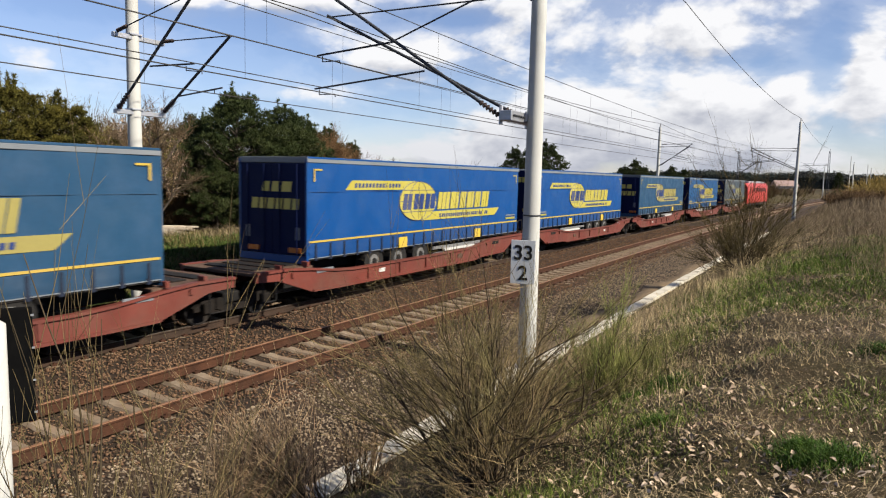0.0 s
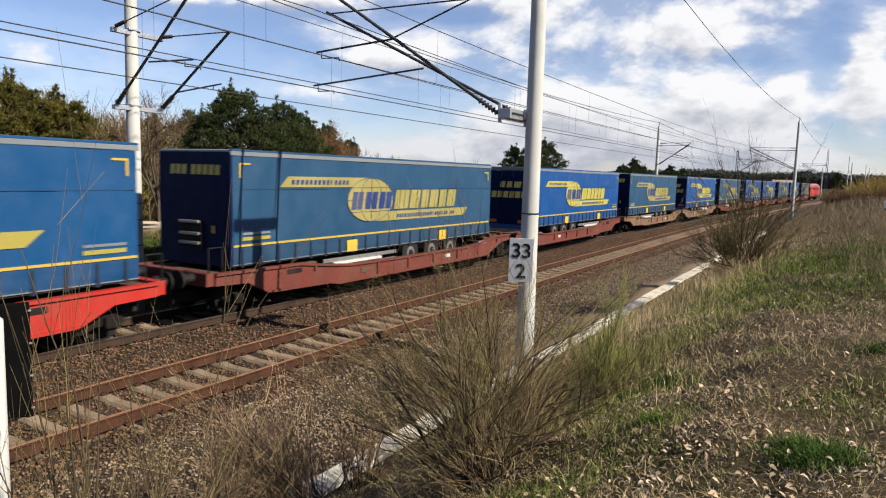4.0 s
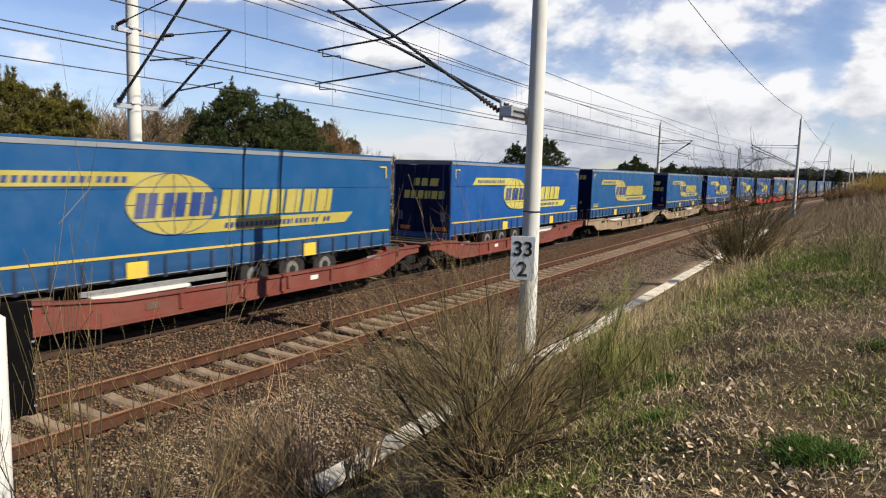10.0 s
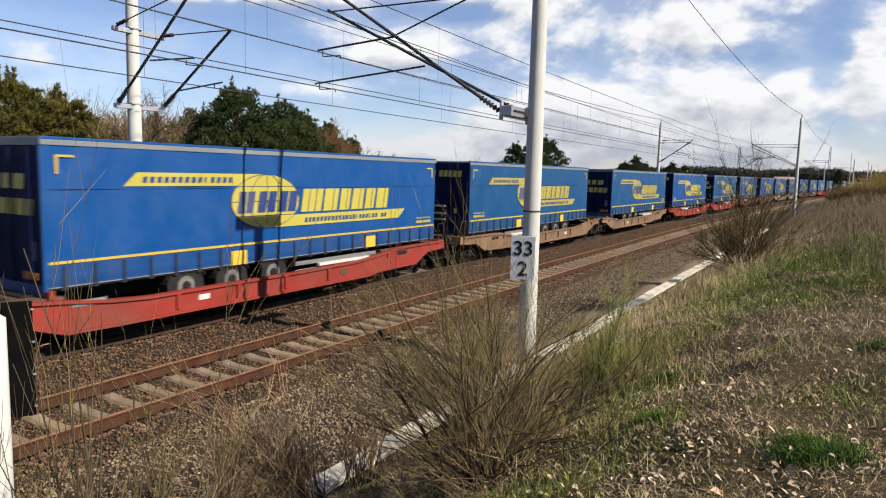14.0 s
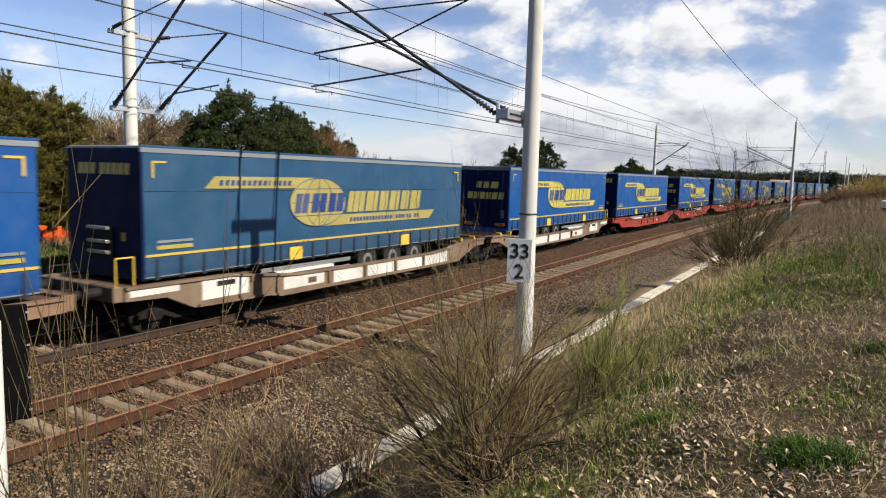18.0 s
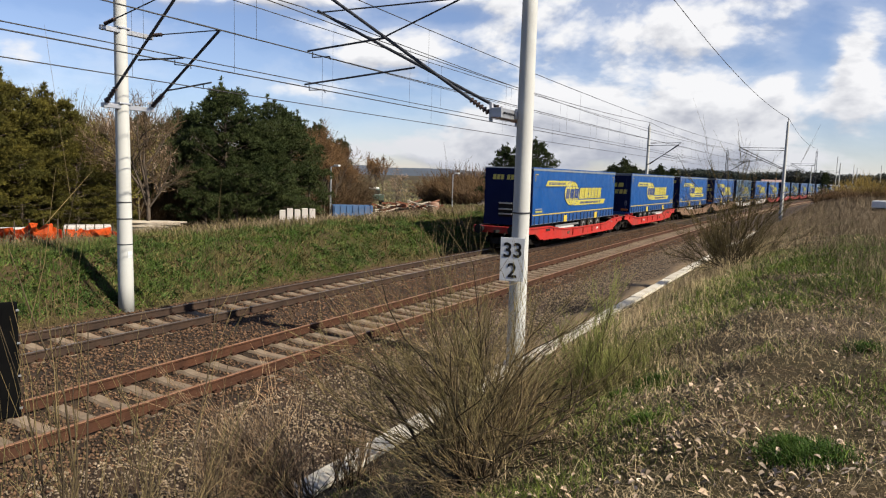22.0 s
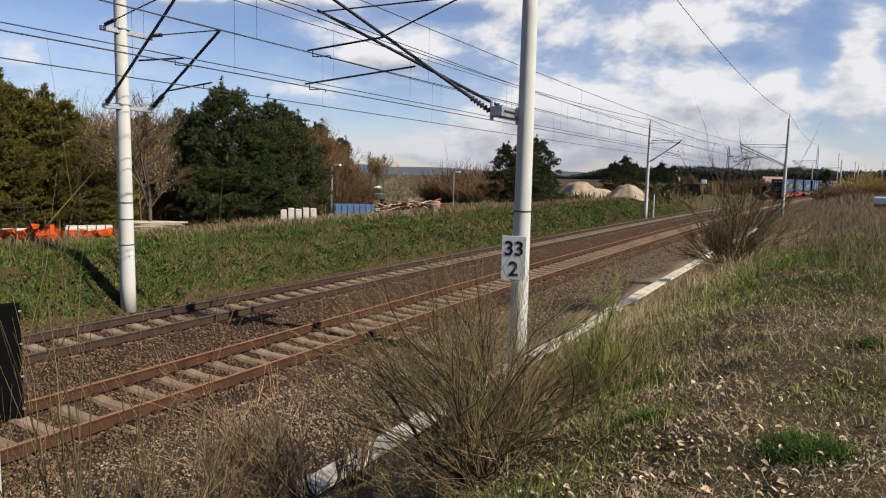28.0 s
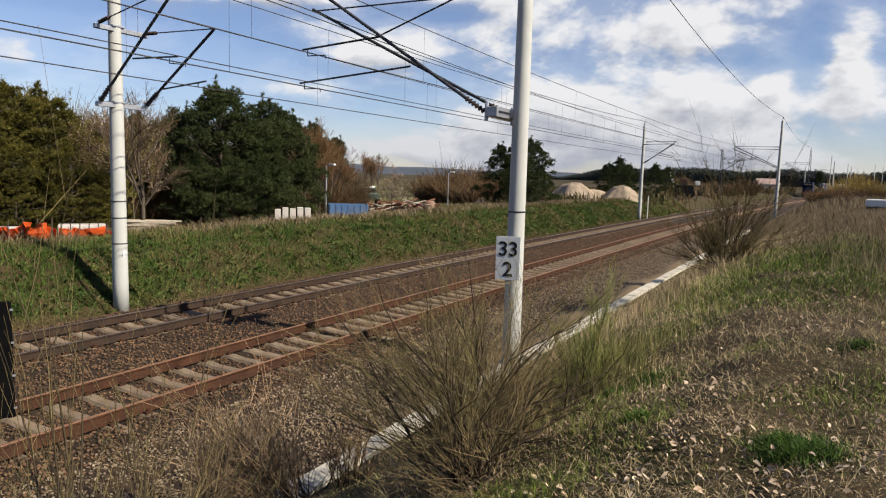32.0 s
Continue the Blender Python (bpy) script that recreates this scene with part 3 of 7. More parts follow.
def bar_pair(name, pts, r, parent, mat, label=""):
    return part(name, rods([(Vector(a), Vector(b)) for a, b in zip(pts, pts[1:])], r), mat, parent, label)


def build_masts():
    # the near mast, with the distance sign; its cross bar carries the cantilever towards the viewer's side
    B = Vector((4.31, 12.45, -0.5))
    mast = thing("catenary_mast", "grey spun concrete catenary mast with two cantilevers over the near track", "catenary mast", "catenary masts",
                 at=Matrix.Translation(B))
    mast_body(mast, 7.85, 0.185, 0.145)

    def P(x, y, z):
        return Vector((x, y, z)) - B
    part("steel_band", lathe([(0.178, 3.35), (0.178, 3.38)], 20), M_DARKSTEEL, mast)
    part("foundation", box(-0.32, 0.32, -0.32, 0.32, -0.1, 0.28, 0.03), M_CONCRETE, mast, "square concrete foundation")
    for zb, hh in ((4.66, 0.19), (7.12, 0.16)):
        a, b = P(3.98, 11.7, zb), P(3.98, 13.18, zb)
        bar = part("cross_bar", box(a.x - 0.07, a.x + 0.16, a.y, b.y, a.z, a.z + hh, 0.012), M_STEEL, mast, "bolted galvanised cross bar")
        for i in range(5):
            y = a.y + 0.1 + i * 0.11
            part("bolt", rods([((a.x + 0.16, y, a.z + hh / 2), (a.x + 0.2, y, a.z + hh / 2))], 0.022, 6), M_DARKSTEEL, bar)
        part("bar_clamp", box(a.x + 0.16, a.x + 0.22, -0.14, 0.14, a.z + 0.02, a.z + hh - 0.02, 0.01), M_STEEL, mast)
    for y, start, top, k, e, t0, t1 in ((11.82, (3.87, 4.74), (-0.75, 7.72), (1.38, 6.32), (-0.65, 6.18), (1.38, 6.34), (3.95, 7.2)),
                                        (13.05, (3.87, 4.78), (-1.4, 7.37), (1.37, 5.91), (-1.79, 5.66), (-1.36, 7.33), (3.95, 7.28))):
        arm = part("cantilever", rods([(P(3.87, y, 4.6), P(3.87, y, 4.95))], 0.04), M_STEEL, mast, "steel cantilever reaching over the near track")
        a, b = P(start[0], y, start[1]), P(top[0], y, top[1])
        dd = (b - a).normalized()
        part("strut_insulator", insulator(a + dd * 0.05, a + dd * 0.55, 0.06), M_INSUL, arm, "dark ribbed insulator")
        part("strut", rods([(a + dd * 0.5, b)], 0.034, 10), M_DARKSTEEL, arm, "steel strut tube")
        bar_pair("registration_arm", [P(k[0], y, k[1]), P(e[0], y, e[1])], 0.022, arm, M_DARKSTEEL)
        bar_pair("top_tie", [P(t0[0], y, t0[1]), P(t1[0], y, t1[1])], 0.018, arm, M_DARKSTEEL)
        sx, sz = e[0] + 0.14, e[1] - 0.02
        bar_pair("steady_arm", [P(sx, y, sz), P(sx, y, sz - 0.12), P(sx + 0.48, y, sz - 0.13), P(sx + 0.5, y, sz - 0.2)], 0.012, arm, M_DARKSTEEL)
    # distance sign
    sign = part("sign_plate", box(-0.245, 0.235, -0.012, 0.012, -0.43, 0.43, 0.004), M_SIGN, mast, "white distance sign with black figures",
                m=Matrix.Translation(P(4.27, 12.2, 1.95)) @ Matrix.Rotation(radians(12), 4, "Z"))
    for word, z, size in (("33", 0.05, 0.40), ("2", -0.35, 0.40)):
        cu = bpy.data.curves.new("figures", "FONT")
        cu.body, cu.size, cu.align_x, cu.extrude, cu.offset = word, size, "CENTER", 0.002, 0.007
        tmp = new("figures", cu)
        me = bpy.data.meshes.new_from_object(tmp)
        bpy.data.objects.remove(tmp)
        me.materials.clear()
        me.materials.append(M_BLACK)
        part("numeral", me, None, sign, "black figures " + word, m=pose(0, -0.016, z, 90, 0, 0))
    # the far-side mast: two cross bars with two cantilevers for the overlapping wires
    B2 = Vector((-7.1, 11.85, -0.5))
    m2 = thing("catenary_mast", "pale concrete catenary mast with two cross bars and twin cantilevers", "catenary mast", "catenary masts",
               at=Matrix.Translation(B2))
    mast_body(m2, 9.8, 0.205, 0.15)

    def Q(x, y, z):
        return Vector((x, y, z)) - B2
    for z in (1.9, 2.6, 3.05):
        part("steel_band", lathe([(0.2, z), (0.2, z + 0.03)], 20), M_DARKSTEEL, m2)
    part("number_plate", box(0.12, 0.2, -0.06, 0.06, 1.55, 1.72), M_SIGN, m2, "small white plate")
    for z in (5.05, 7.02):
        part("cross_bar", box(0.0, 0.13, -0.62, 0.92, z + 0.5, z + 0.62, 0.01), M_STEEL, m2, "pale galvanised cross bar")
        part("bar_clamp", box(-0.17, 0.18, -0.18, 0.18, z + 0.62, z + 0.67, 0.01), M_STEEL, m2)
    for y, head, r0, r1, z_low, tie in ((11.3, (-4.0, 7.78), (-5.66, 6.18), (-4.02, 6.14), 5.15, 7.15), (12.68, (-4.3, 7.07), (-6.3, 5.62), (-4.62, 5.77), 5.18, 7.13)):
        arm = part("cantilever", rods([(Q(-7.0, y, z_low - 0.12), Q(-7.0, y, z_low + 0.14))], 0.03), M_STEEL, m2, "slanting steel cantilever")
        low, top = Q(-7.0, y, z_low), Q(head[0], y, head[1])
        d = (top - low).normalized()
        part("strut_insulator", insulator(low + d * 0.05, low + d * 0.6, 0.07), M_INSUL, arm, "dark ribbed insulator")
        part("strut", rods([(low + d * 0.55, top)], 0.036, 10), M_DARKSTEEL, arm)
        t0 = Q(-7.0, y, tie)
        dt = (top - t0).normalized()
        part("tie_insulator", insulator(t0 + dt * 0.05, t0 + dt * 0.5, 0.055), M_INSUL, arm, "dark ribbed insulator")
        part("top_tie", rods([(t0 + dt * 0.45, top)], 0.016), M_DARKSTEEL, arm)
        e = Q(r1[0], y, r1[1])
        part("registration_arm", rods([(Q(r0[0], y, r0[1]), e)], 0.022), M_DARKSTEEL, arm)
        bar_pair("steady_arm", [e + Vector((-0.3, 0, -0.03)), e + Vector((-0.3, 0, -0.14)), e + Vector((0.25, 0, -0.2)), e + Vector((0.26, 0, -0.26))], 0.012, arm, M_DARKSTEEL)
    # masts further along the line
    for s, off, side, h, lat in ((68.9, -7.1, 1, 9.4, False), (115, -7.1, 1, 9.2, True), (78, 4.45, -1, 10.4, False), (135, 3.9, -1, 10.0, True),
                                 (185, -7.1, 1, 9.4, False), (195, 4.2, -1, 9.6, False), (250, 4.4, -1, 9.6, False), (240, -7.1, 1, 9.6, False)):
        mm = thing("catenary_mast", ("dark steel lattice" if lat else "slim grey concrete") + " catenary mast far along the line", "catenary mast", "catenary masts",
                   at=along_pose(s, off, -0.5))
        mast_body(mm, h, 0.19, 0.12, lat)
        xw = (-TRACK_GAP if side > 0 else 0.0) - off
        arm = part("cantilever", rods([((0, -0.1, 5.5), (0, -0.1, 5.7))], 0.04), M_STEEL, mm, "slanting steel cantilever")
        for y0, dz in ((-0.5, 0.0), (0.5, 0.3)):
            cantilever(arm, side, y0, 5.9 + dz * 0.4, 7.5 + dz, 0.1 * side, xw)
        part("top_insulator", insulator((0, 0, h + 0.03), (0, 0, h + 0.4), 0.05), M_INSUL, mm, "feeder insulator")


def wire(name, s_list, off_of, z_of, r, parent):
    lines = [[(along(s, off_of(s), z_of(s)), r) for s in s_list]]
    return part(name, tubes(name, lines, M_WIRE, 4), None, parent)


def build_wires():
    spans_far, spans_near = (-52.0, 12.6, 68.9, 120.0, 185.0, 240.0), (-52.0, 11.7, 78.0, 135.0, 195.0, 250.0)
    for off, spans, zc, zm, sag, label in ((-TRACK_GAP - 0.1, spans_far, 5.52, 7.05, 0.12, "far"), (-1.0, spans_near, 5.46, 7.2, 0.5, "near"),
                                           (-TRACK_GAP + 0.3, spans_far, 6.1, 7.75, 0.1, "far"), (-0.4, spans_near, 6.08, 7.6, 0.3, "near")):
        line = thing("overhead_line", "dark copper contact wire hung by droppers from a carrying wire", "overhead wire", "overhead lines")
        ss = list(np.arange(-52, 252, 4.0))

        def low(s, zm=zm, sag=sag, spans=spans):
            for a, b in zip(spans, spans[1:]):
                if a <= s <= b:
                    f = (s - a) / (b - a)
                    return zm - 4 * sag * f * (1 - f)
            return zm
        part("carrying_wire", tubes("carrying_wire", [[(along(s, off, low(s)), 0.011) for s in ss]], M_WIRE, 4), None, line)
        part("contact_wire", tubes("contact_wire", [[(along(s, off, zc), 0.012) for s in ss]], M_WIRE, 4), None, line)
        s = -3.0
        while s < 130:
            part("dropper", tubes("dropper", [[(along(s, off, zc), 0.004), (along(s, off, low(s)), 0.004)]], M_WIRE, 3), None, line)
            s += 6.5
    # feeder along the tops of the near masts, and one over the far masts
    for off, z0 in ((4.3, 10.25), (-7.1, 9.3)):
        fe = thing("feeder_wire", "thin dark feeder wire strung between mast tops", "overhead wire", "overhead lines")
        P = [(30.0 if off > 0 else 11.9, (3.3 if off > 0 else -7.1), z0 + (0.75 if off > 0 else 0))] + [((78, 4.45, 10.3) if off > 0 else (68.9, -7.1, 9.3)), ((135, 3.9, 9.9) if off > 0 else (115, -7.1, 9.1))]
        P = [(-40, P[0][1] - (4.0 if off > 0 else 0), P[0][2] + (2.0 if off > 0 else 0))] + P
        pts = []
        for (s0, o0, h0), (s1, o1, h1) in zip(P, P[1:]):
            for i in range(12):
                f = i / 12
                pts.append((along(s0 + (s1 - s0) * f, o0 + (o1 - o0) * f, h0 + (h1 - h0) * f - 4 * f * (1 - f) * 0.5), 0.018))
        part("wire_span", tubes("wire_span", [pts], M_WIRE, 4), None, fe)


M_SIGN = surf("sign_white", (0.5040, 0.5180, 0.5320), (0.4620, 0.4760, 0.4900), 8, 0.5, 0, 0.05, 40, (0.3500, 0.3360, 0.3010), 0.4, 3)
M_BLACK = surf("black_paint", (0.0084, 0.0084, 0.0091), (0.0140, 0.0140, 0.0140), 8, 0.5, 0, 0.05, 40)
build_ground()
build_track()
build_stones()
build_soil_strip()
build_cable_trough()
build_masts()
build_wires()


# ---- the train ----
def paint(name, c, faded, rough=0.45, dirt=(0.16, 0.14, 0.12), amount=0.3, scale=0.7):
    return surf(name, c, faded, scale, rough, 0, 0.06, 14, dirt, amount, 0.9, spec=0.34)


BLUES = {"vivid": ((0.0005, 0.0368, 0.1518), (0.0014, 0.0422, 0.1655)), "mid": ((0.0014, 0.0382, 0.1173), (0.0033, 0.0442, 0.1287)),
         "faded": ((0.0083, 0.0386, 0.0851), (0.0138, 0.0469, 0.0965)), "grey": ((0.0253, 0.0368, 0.0469), (0.0345, 0.0460, 0.0552))}
M_CURTAIN = {k: paint("curtain_" + k, a, b, 0.42, (0.04, 0.08, 0.16), 0.25) for k, (a, b) in BLUES.items()}
M_SKIRT = {k: paint("skirt_" + k, tuple(0.82 * v for v in a), tuple(0.80 * v + 0.004 for v in b), 0.5, (0.05, 0.06, 0.08), 0.45) for k, (a, b) in BLUES.items()}
YELLOWS = {"vivid": (0.3032, 0.2628, 0.0430), "mid": (0.2375, 0.1972, 0.0405), "faded": (0.2122, 0.1820, 0.0556), "grey": (0.1668, 0.1567, 0.0758)}
M_LOGO = {k: paint("logo_yellow_" + k, c, tuple(0.9 * v for v in c), 0.45, (0.35, 0.32, 0.15), 0.3) for k, c in YELLOWS.items()}
M_STRIPE = paint("stripe_yellow", (0.3531, 0.2449, 0.0399), (0.3132, 0.2164, 0.0456))
M_NAVY = paint("logo_navy", (0.0067, 0.0201, 0.0938), (0.0134, 0.0335, 0.1206))
# rear lettering: yellow raised in colour to offset the shade on that face
M_LOGO_REAR = paint("rear_yellow_raised", (0.50, 0.41, 0.08), (0.44, 0.36, 0.08), 0.4, (0.35, 0.30, 0.10), 0.3)
# blue of the trailing faces, darkened in colour for the shade they stand in
M_REARBLUE = surf("door_blue_shaded", (0.0014, 0.0052, 0.0330), (0.0026, 0.0075, 0.0420), 0.7, 0.6, 0, 0.06, 14, (0.0050, 0.0080, 0.0250), 0.3, 0.9, spec=0.10)
M_RAILWHITE = paint("roof_rail", (0.1353, 0.1476, 0.1641), (0.1107, 0.1230, 0.1394), 0.4)
M_ROOF = paint("roof_tarpaulin", (0.2010, 0.2211, 0.2479), (0.2546, 0.2747, 0.2948), 0.6)
M_STRAP = paint("strap_dark", (0.0027, 0.0067, 0.0201), (0.0054, 0.0107, 0.0268), 0.6, (0.0067, 0.0080, 0.0134))
M_RIM = surf("dull_rim", (0.110, 0.110, 0.110), (0.180, 0.175, 0.170), 6, 0.5, 0.4, 0.05, 40)
M_TAG = paint("yellow_plate", (0.430, 0.300, 0.024), (0.370, 0.250, 0.026), 0.55)
M_CHASSIS = surf("dark_chassis", (0.0080, 0.0080, 0.0087), (0.0147, 0.0134, 0.0127), 4, 0.7, 0.2, 0.2, 30, (0.0402, 0.0301, 0.0235), 0.5, 1.5)
# near-black: shade under the wagons put into the colour, plus some grime
M_UNDER = surf("grimy_shade_black", (0.0067, 0.0060, 0.0054), (0.0121, 0.0100, 0.0087), 3, 0.9, 0, 0.3, 30, (0.0201, 0.0147, 0.0121), 0.4, 1.2, spec=0.1)
M_RUBBER = surf("tyre_rubber", (0.0094, 0.0094, 0.0094), (0.0188, 0.0174, 0.0168), 6, 0.85, 0, 0.3, 40)
M_CHROME = surf("bright_metal", (0.2814, 0.2814, 0.2881), (0.3350, 0.3350, 0.3350), 6, 0.35, 0.7, 0.05, 40)
M_LAMP = paint("tail_lamp", (0.3685, 0.0804, 0.0100), (0.4020, 0.1340, 0.0134), 0.3)
M_WHITEBAR = paint("white_beam", (0.4100, 0.4100, 0.3986), (0.3645, 0.3588, 0.3417), 0.5, (0.1709, 0.1424, 0.1139), 0.4)
WAGON = {"dark_red": ((0.1128, 0.0230, 0.0154), (0.0820, 0.0205, 0.0144)), "brown": ((0.0540, 0.0198, 0.0135), (0.0765, 0.0288, 0.0189)),
         "red": ((0.1913, 0.0168, 0.0111), (0.1454, 0.0157, 0.0107)), "bright_red": ((0.3075, 0.0113, 0.0061), (0.2563, 0.0113, 0.0072)),
         "tan": ((0.1575, 0.0954, 0.0558), (0.0972, 0.0540, 0.0306)), "beige": ((0.1948, 0.1512, 0.1025), (0.1436, 0.0974, 0.0590)), "white": ((0.1350, 0.0972, 0.0666), (0.0855, 0.0540, 0.0342))}
M_WAGON = {k: paint("wagon_" + k, a, b, 0.6, (0.09, 0.05, 0.035), 0.55, 1.1) for k, (a, b) in WAGON.items()}
M_DECK = surf("wagon_deck", (0.0670, 0.0402, 0.0301), (0.0938, 0.0603, 0.0436), 3, 0.85, 0.1, 0.3, 30, (0.0402, 0.0301, 0.0268), 0.5, 1.0)
SX = 1.275


def slanted(y0, y1, z0, z1, lean):
    return [(y0, z0), (y1, z0), (y1 + lean, z1), (y0 + lean, z1)]


def bars(y0, y1, cuts, z0, z1, lean, x0, x1):
    """Slanted bars side by side, in place of one letter."""
    bm = bmesh.new()
    for c0, c1 in cuts:
        pts = slanted(y0 + c0 * (y1 - y0), y0 + c1 * (y1 - y0), z0, z1, lean)
        a, b = [bm.verts.new((x0, u, v)) for u, v in pts], [bm.verts.new((x1, u, v)) for u, v in pts]
        bm.faces.new(a)
        bm.faces.new(b[::-1])
        for i in range(4):
            bm.faces.new((a[(i + 1) % 4], a[i], b[i], b[(i + 1) % 4]))
    bmesh.ops.recalc_face_normals(bm, faces=bm.faces)
    return bm


def make_wheel(parent, y, x, z, r, w):
    bm = bmesh.new()
    rod(bm, (x - w / 2, y, z), (x + w / 2, y, z), r, r, 22)
    tyre = part("tyre", bm, M_RUBBER, parent)
    sg = 1 if x > 0 else -1
    rim = bmesh.new()
    rod(rim, (x + sg * (w / 2 - 0.03), y, z), (x + sg * (w / 2 + 0.012), y, z), r * 0.50, r * 0.46, 18)
    part("rim", rim, M_RIM, tyre, "dull steel rim")
    hub = bmesh.new()
    rod(hub, (x + sg * w / 2, y, z), (x + sg * (w / 2 + 0.05), y, z), r * 0.26, r * 0.2, 12)
    part("hub", hub, M_CHASSIS, tyre)


def make_trailer(kind, tone):
    """A curtain-sided semi-trailer, its trailing end at y = 0. kind "doors": the rear doors face back; "front": the front wall faces back."""
    words = {"vivid": "bright blue", "mid": "slightly faded blue", "faded": "faded grey-blue", "grey": "dull grey weathered"}[tone]
    face = "rear doors trailing, on a wagon" if kind == "doors" else "bulkhead trailing, on a wagon"
    tr = thing("semi_trailer", words + " curtain-sided semi-trailer with " + face, "semi-trailer", "trailers on the train")
    L, zb, zt, zk = 13.6, 1.24, 4.04, 1.70
    # curtain: a slightly billowing tarpaulin on each side
    for sg in (1, -1):
        bm = bmesh.new()
        ny, nz = (46, 9) if sg > 0 else (6, 2)
        rnd = random.Random(hash((kind == "doors", len(tone))) % 100)
        ph = [rnd.uniform(0, 6.28) for _ in range(4)]
        grid = [[bm.verts.new((sg * (SX + 0.010 * math.sin(2.3 * y + ph[0] + 0.6 * z) * math.sin(1.7 * z + ph[1]) + 0.006 * math.sin(7 * y + ph[2])
                                     - (0.012 * math.exp(-((z - 3.1) / 0.03) ** 2))), y, z))
                 for z in [zk + (3.88 - zk) * j / nz for j in range(nz + 1)]] for y in [0.06 + (L - 0.12) * i / ny for i in range(ny + 1)]]
        for a, b in zip(grid, grid[1:]):
            for j in range(nz):
                f = bm.faces.new((a[j], b[j], b[j + 1], a[j + 1]))
                f.smooth = True
        bmesh.ops.recalc_face_normals(bm, faces=bm.faces)
        cur = part("side_curtain", bm, M_CURTAIN[tone], tr, words + " tarpaulin curtain")
        if sg > 0:
            # thin darker strip painted as an overhead wire's shadow
            part("curtain_seam", box(SX + 0.004, SX + 0.016, 0.1, L - 0.1, 3.087, 3.098), M_SKIRT[tone], cur)
        if sg > 0:
            # the skirt bulges between its straps
            sk, cols = bmesh.new(), []
            for i in range(4 * 21 + 5):
                y = 0.06 if i == 0 else (L - 0.06 if i == 88 else 0.35 + (L - 0.7) * (i - 2) / 84)
                bulge = 0.030 * abs(math.sin(math.pi * (y - 0.35) / ((L - 0.7) / 21))) ** 0.7 * (0.8 + 0.4 * math.sin(3.1 * i))
                cols.append([sk.verts.new((SX - 0.004 + bulge * k + dx, y, z)) for z, k, dx in ((zk - 0.004, 0.0, 0.012), (1.60, 0.9, 0.0), (1.50, 0.35, 0.0), (1.42, 1.0, 0.0), (1.34, 0.5, -0.01), (zb + 0.05, 0.7, -0.012))])
            for p, q in zip(cols, cols[1:]):
                for j in range(5):
                    sk.faces.new((p[j], p[j + 1], q[j + 1], q[j])).smooth = True
            bmesh.ops.recalc_face_normals(sk, faces=sk.faces)
            skirt = part("curtain_skirt", sk, M_SKIRT[tone], tr)
            part("bottom_rail", box(SX - 0.02, SX + 0.014, 0.06, L - 0.06, zb + 0.028, zb + 0.048), M_RAILWHITE, tr, "thin pale lower rail")
        else:
            skirt = part("curtain_skirt", box(sg * SX - 0.012, sg * SX + 0.03, 0.06, L - 0.06, zb + 0.05, zk - 0.004), M_SKIRT[tone], tr)
        part("yellow_stripe", box(sg * SX - 0.01, sg * SX + 0.019, 0.08, L - 0.08, zk + 0.01, zk + 0.062), M_STRIPE, cur, "thin yellow reflective stripe")
        part("roof_rail", box(sg * SX - 0.05, sg * SX + 0.02, 0.0, L, 3.885, 3.985, 0.008), M_RAILWHITE, tr, "pale grey roof rail")
        part("side_rave", box(sg * SX - 0.06, sg * SX - 0.012, 0.05, L - 0.05, zb - 0.01, zb + 0.12), M_CHASSIS, tr)
        if sg > 0:
            n = 22
            strap = mesh_of(plate([(-0.05, zb - 0.03), (0.05, zb - 0.03), (0.05, zb + 0.07), (0.030, zb + 0.09), (0.030, zk - 0.03), (-0.030, zk - 0.03), (-0.030, zb + 0.09), (-0.05, zb + 0.07)], "x", SX + 0.004, SX + 0.022), M_STRAP, "strap")
            for i in range(n):
                part("strap", strap, None, skirt, m=pose(0, 0.35 + (L - 0.7) * i / (n - 1), 0))
            for y in (4.33, 9.55):
                part("yellow_plate", box(SX + 0.030, SX + 0.046, y, y + 0.48, 1.26, 1.60, 0.004), M_TAG, skirt, "square bright yellow marker plate")
            lo = M_LOGO[tone]
            # emblem: two slanted bands and a globe, block letters as plain slabs
            x0, x1 = SX + 0.013, SX + 0.021
            emb = part("emblem_band", plate([(1.6, 3.14), (5.5, 3.14), (5.5, 3.42), (1.9, 3.42)], "x", x0, x1), lo, cur, "slanted yellow emblem band")
            part("emblem_band", plate([(5.5, 2.09), (11.3, 2.09), (11.65, 2.38), (5.5, 2.38)], "x", x0, x1), lo, cur, "slanted yellow emblem band")
            ell = [(5.5 + 1.16 * math.cos(a), 2.755 + 0.665 * math.sin(a)) for a in [2 * math.pi * i / 40 for i in range(40)]]
            globe = part("emblem_globe", plate(ell, "x", x0 + 0.003, x1 + 0.003), lo, cur, "yellow oval globe emblem")
            gl = bmesh.new()
            for rr in (1.15, 0.55, 0.0):
                ps = [Vector((x1 + 0.004, 5.5 + rr * math.cos(a), 2.755 + 0.66 * math.sin(a))) for a in [2 * math.pi * i / 28 for i in range(29)]]
                for a, b in zip(ps, ps[1:]):
                    rod(gl, a, b, 0.010, 0.010, 4, False)
            for zz, ww in ((3.12, 0.95), (2.755, 1.15), (2.40, 0.97)):
                rod(gl, (x1 + 0.004, 5.5 - ww, zz), (x1 + 0.004, 5.5 + ww, zz), 0.010, 0.010, 4, False)
            part("globe_grid", gl, M_NAVY, globe, "dark globe grid")
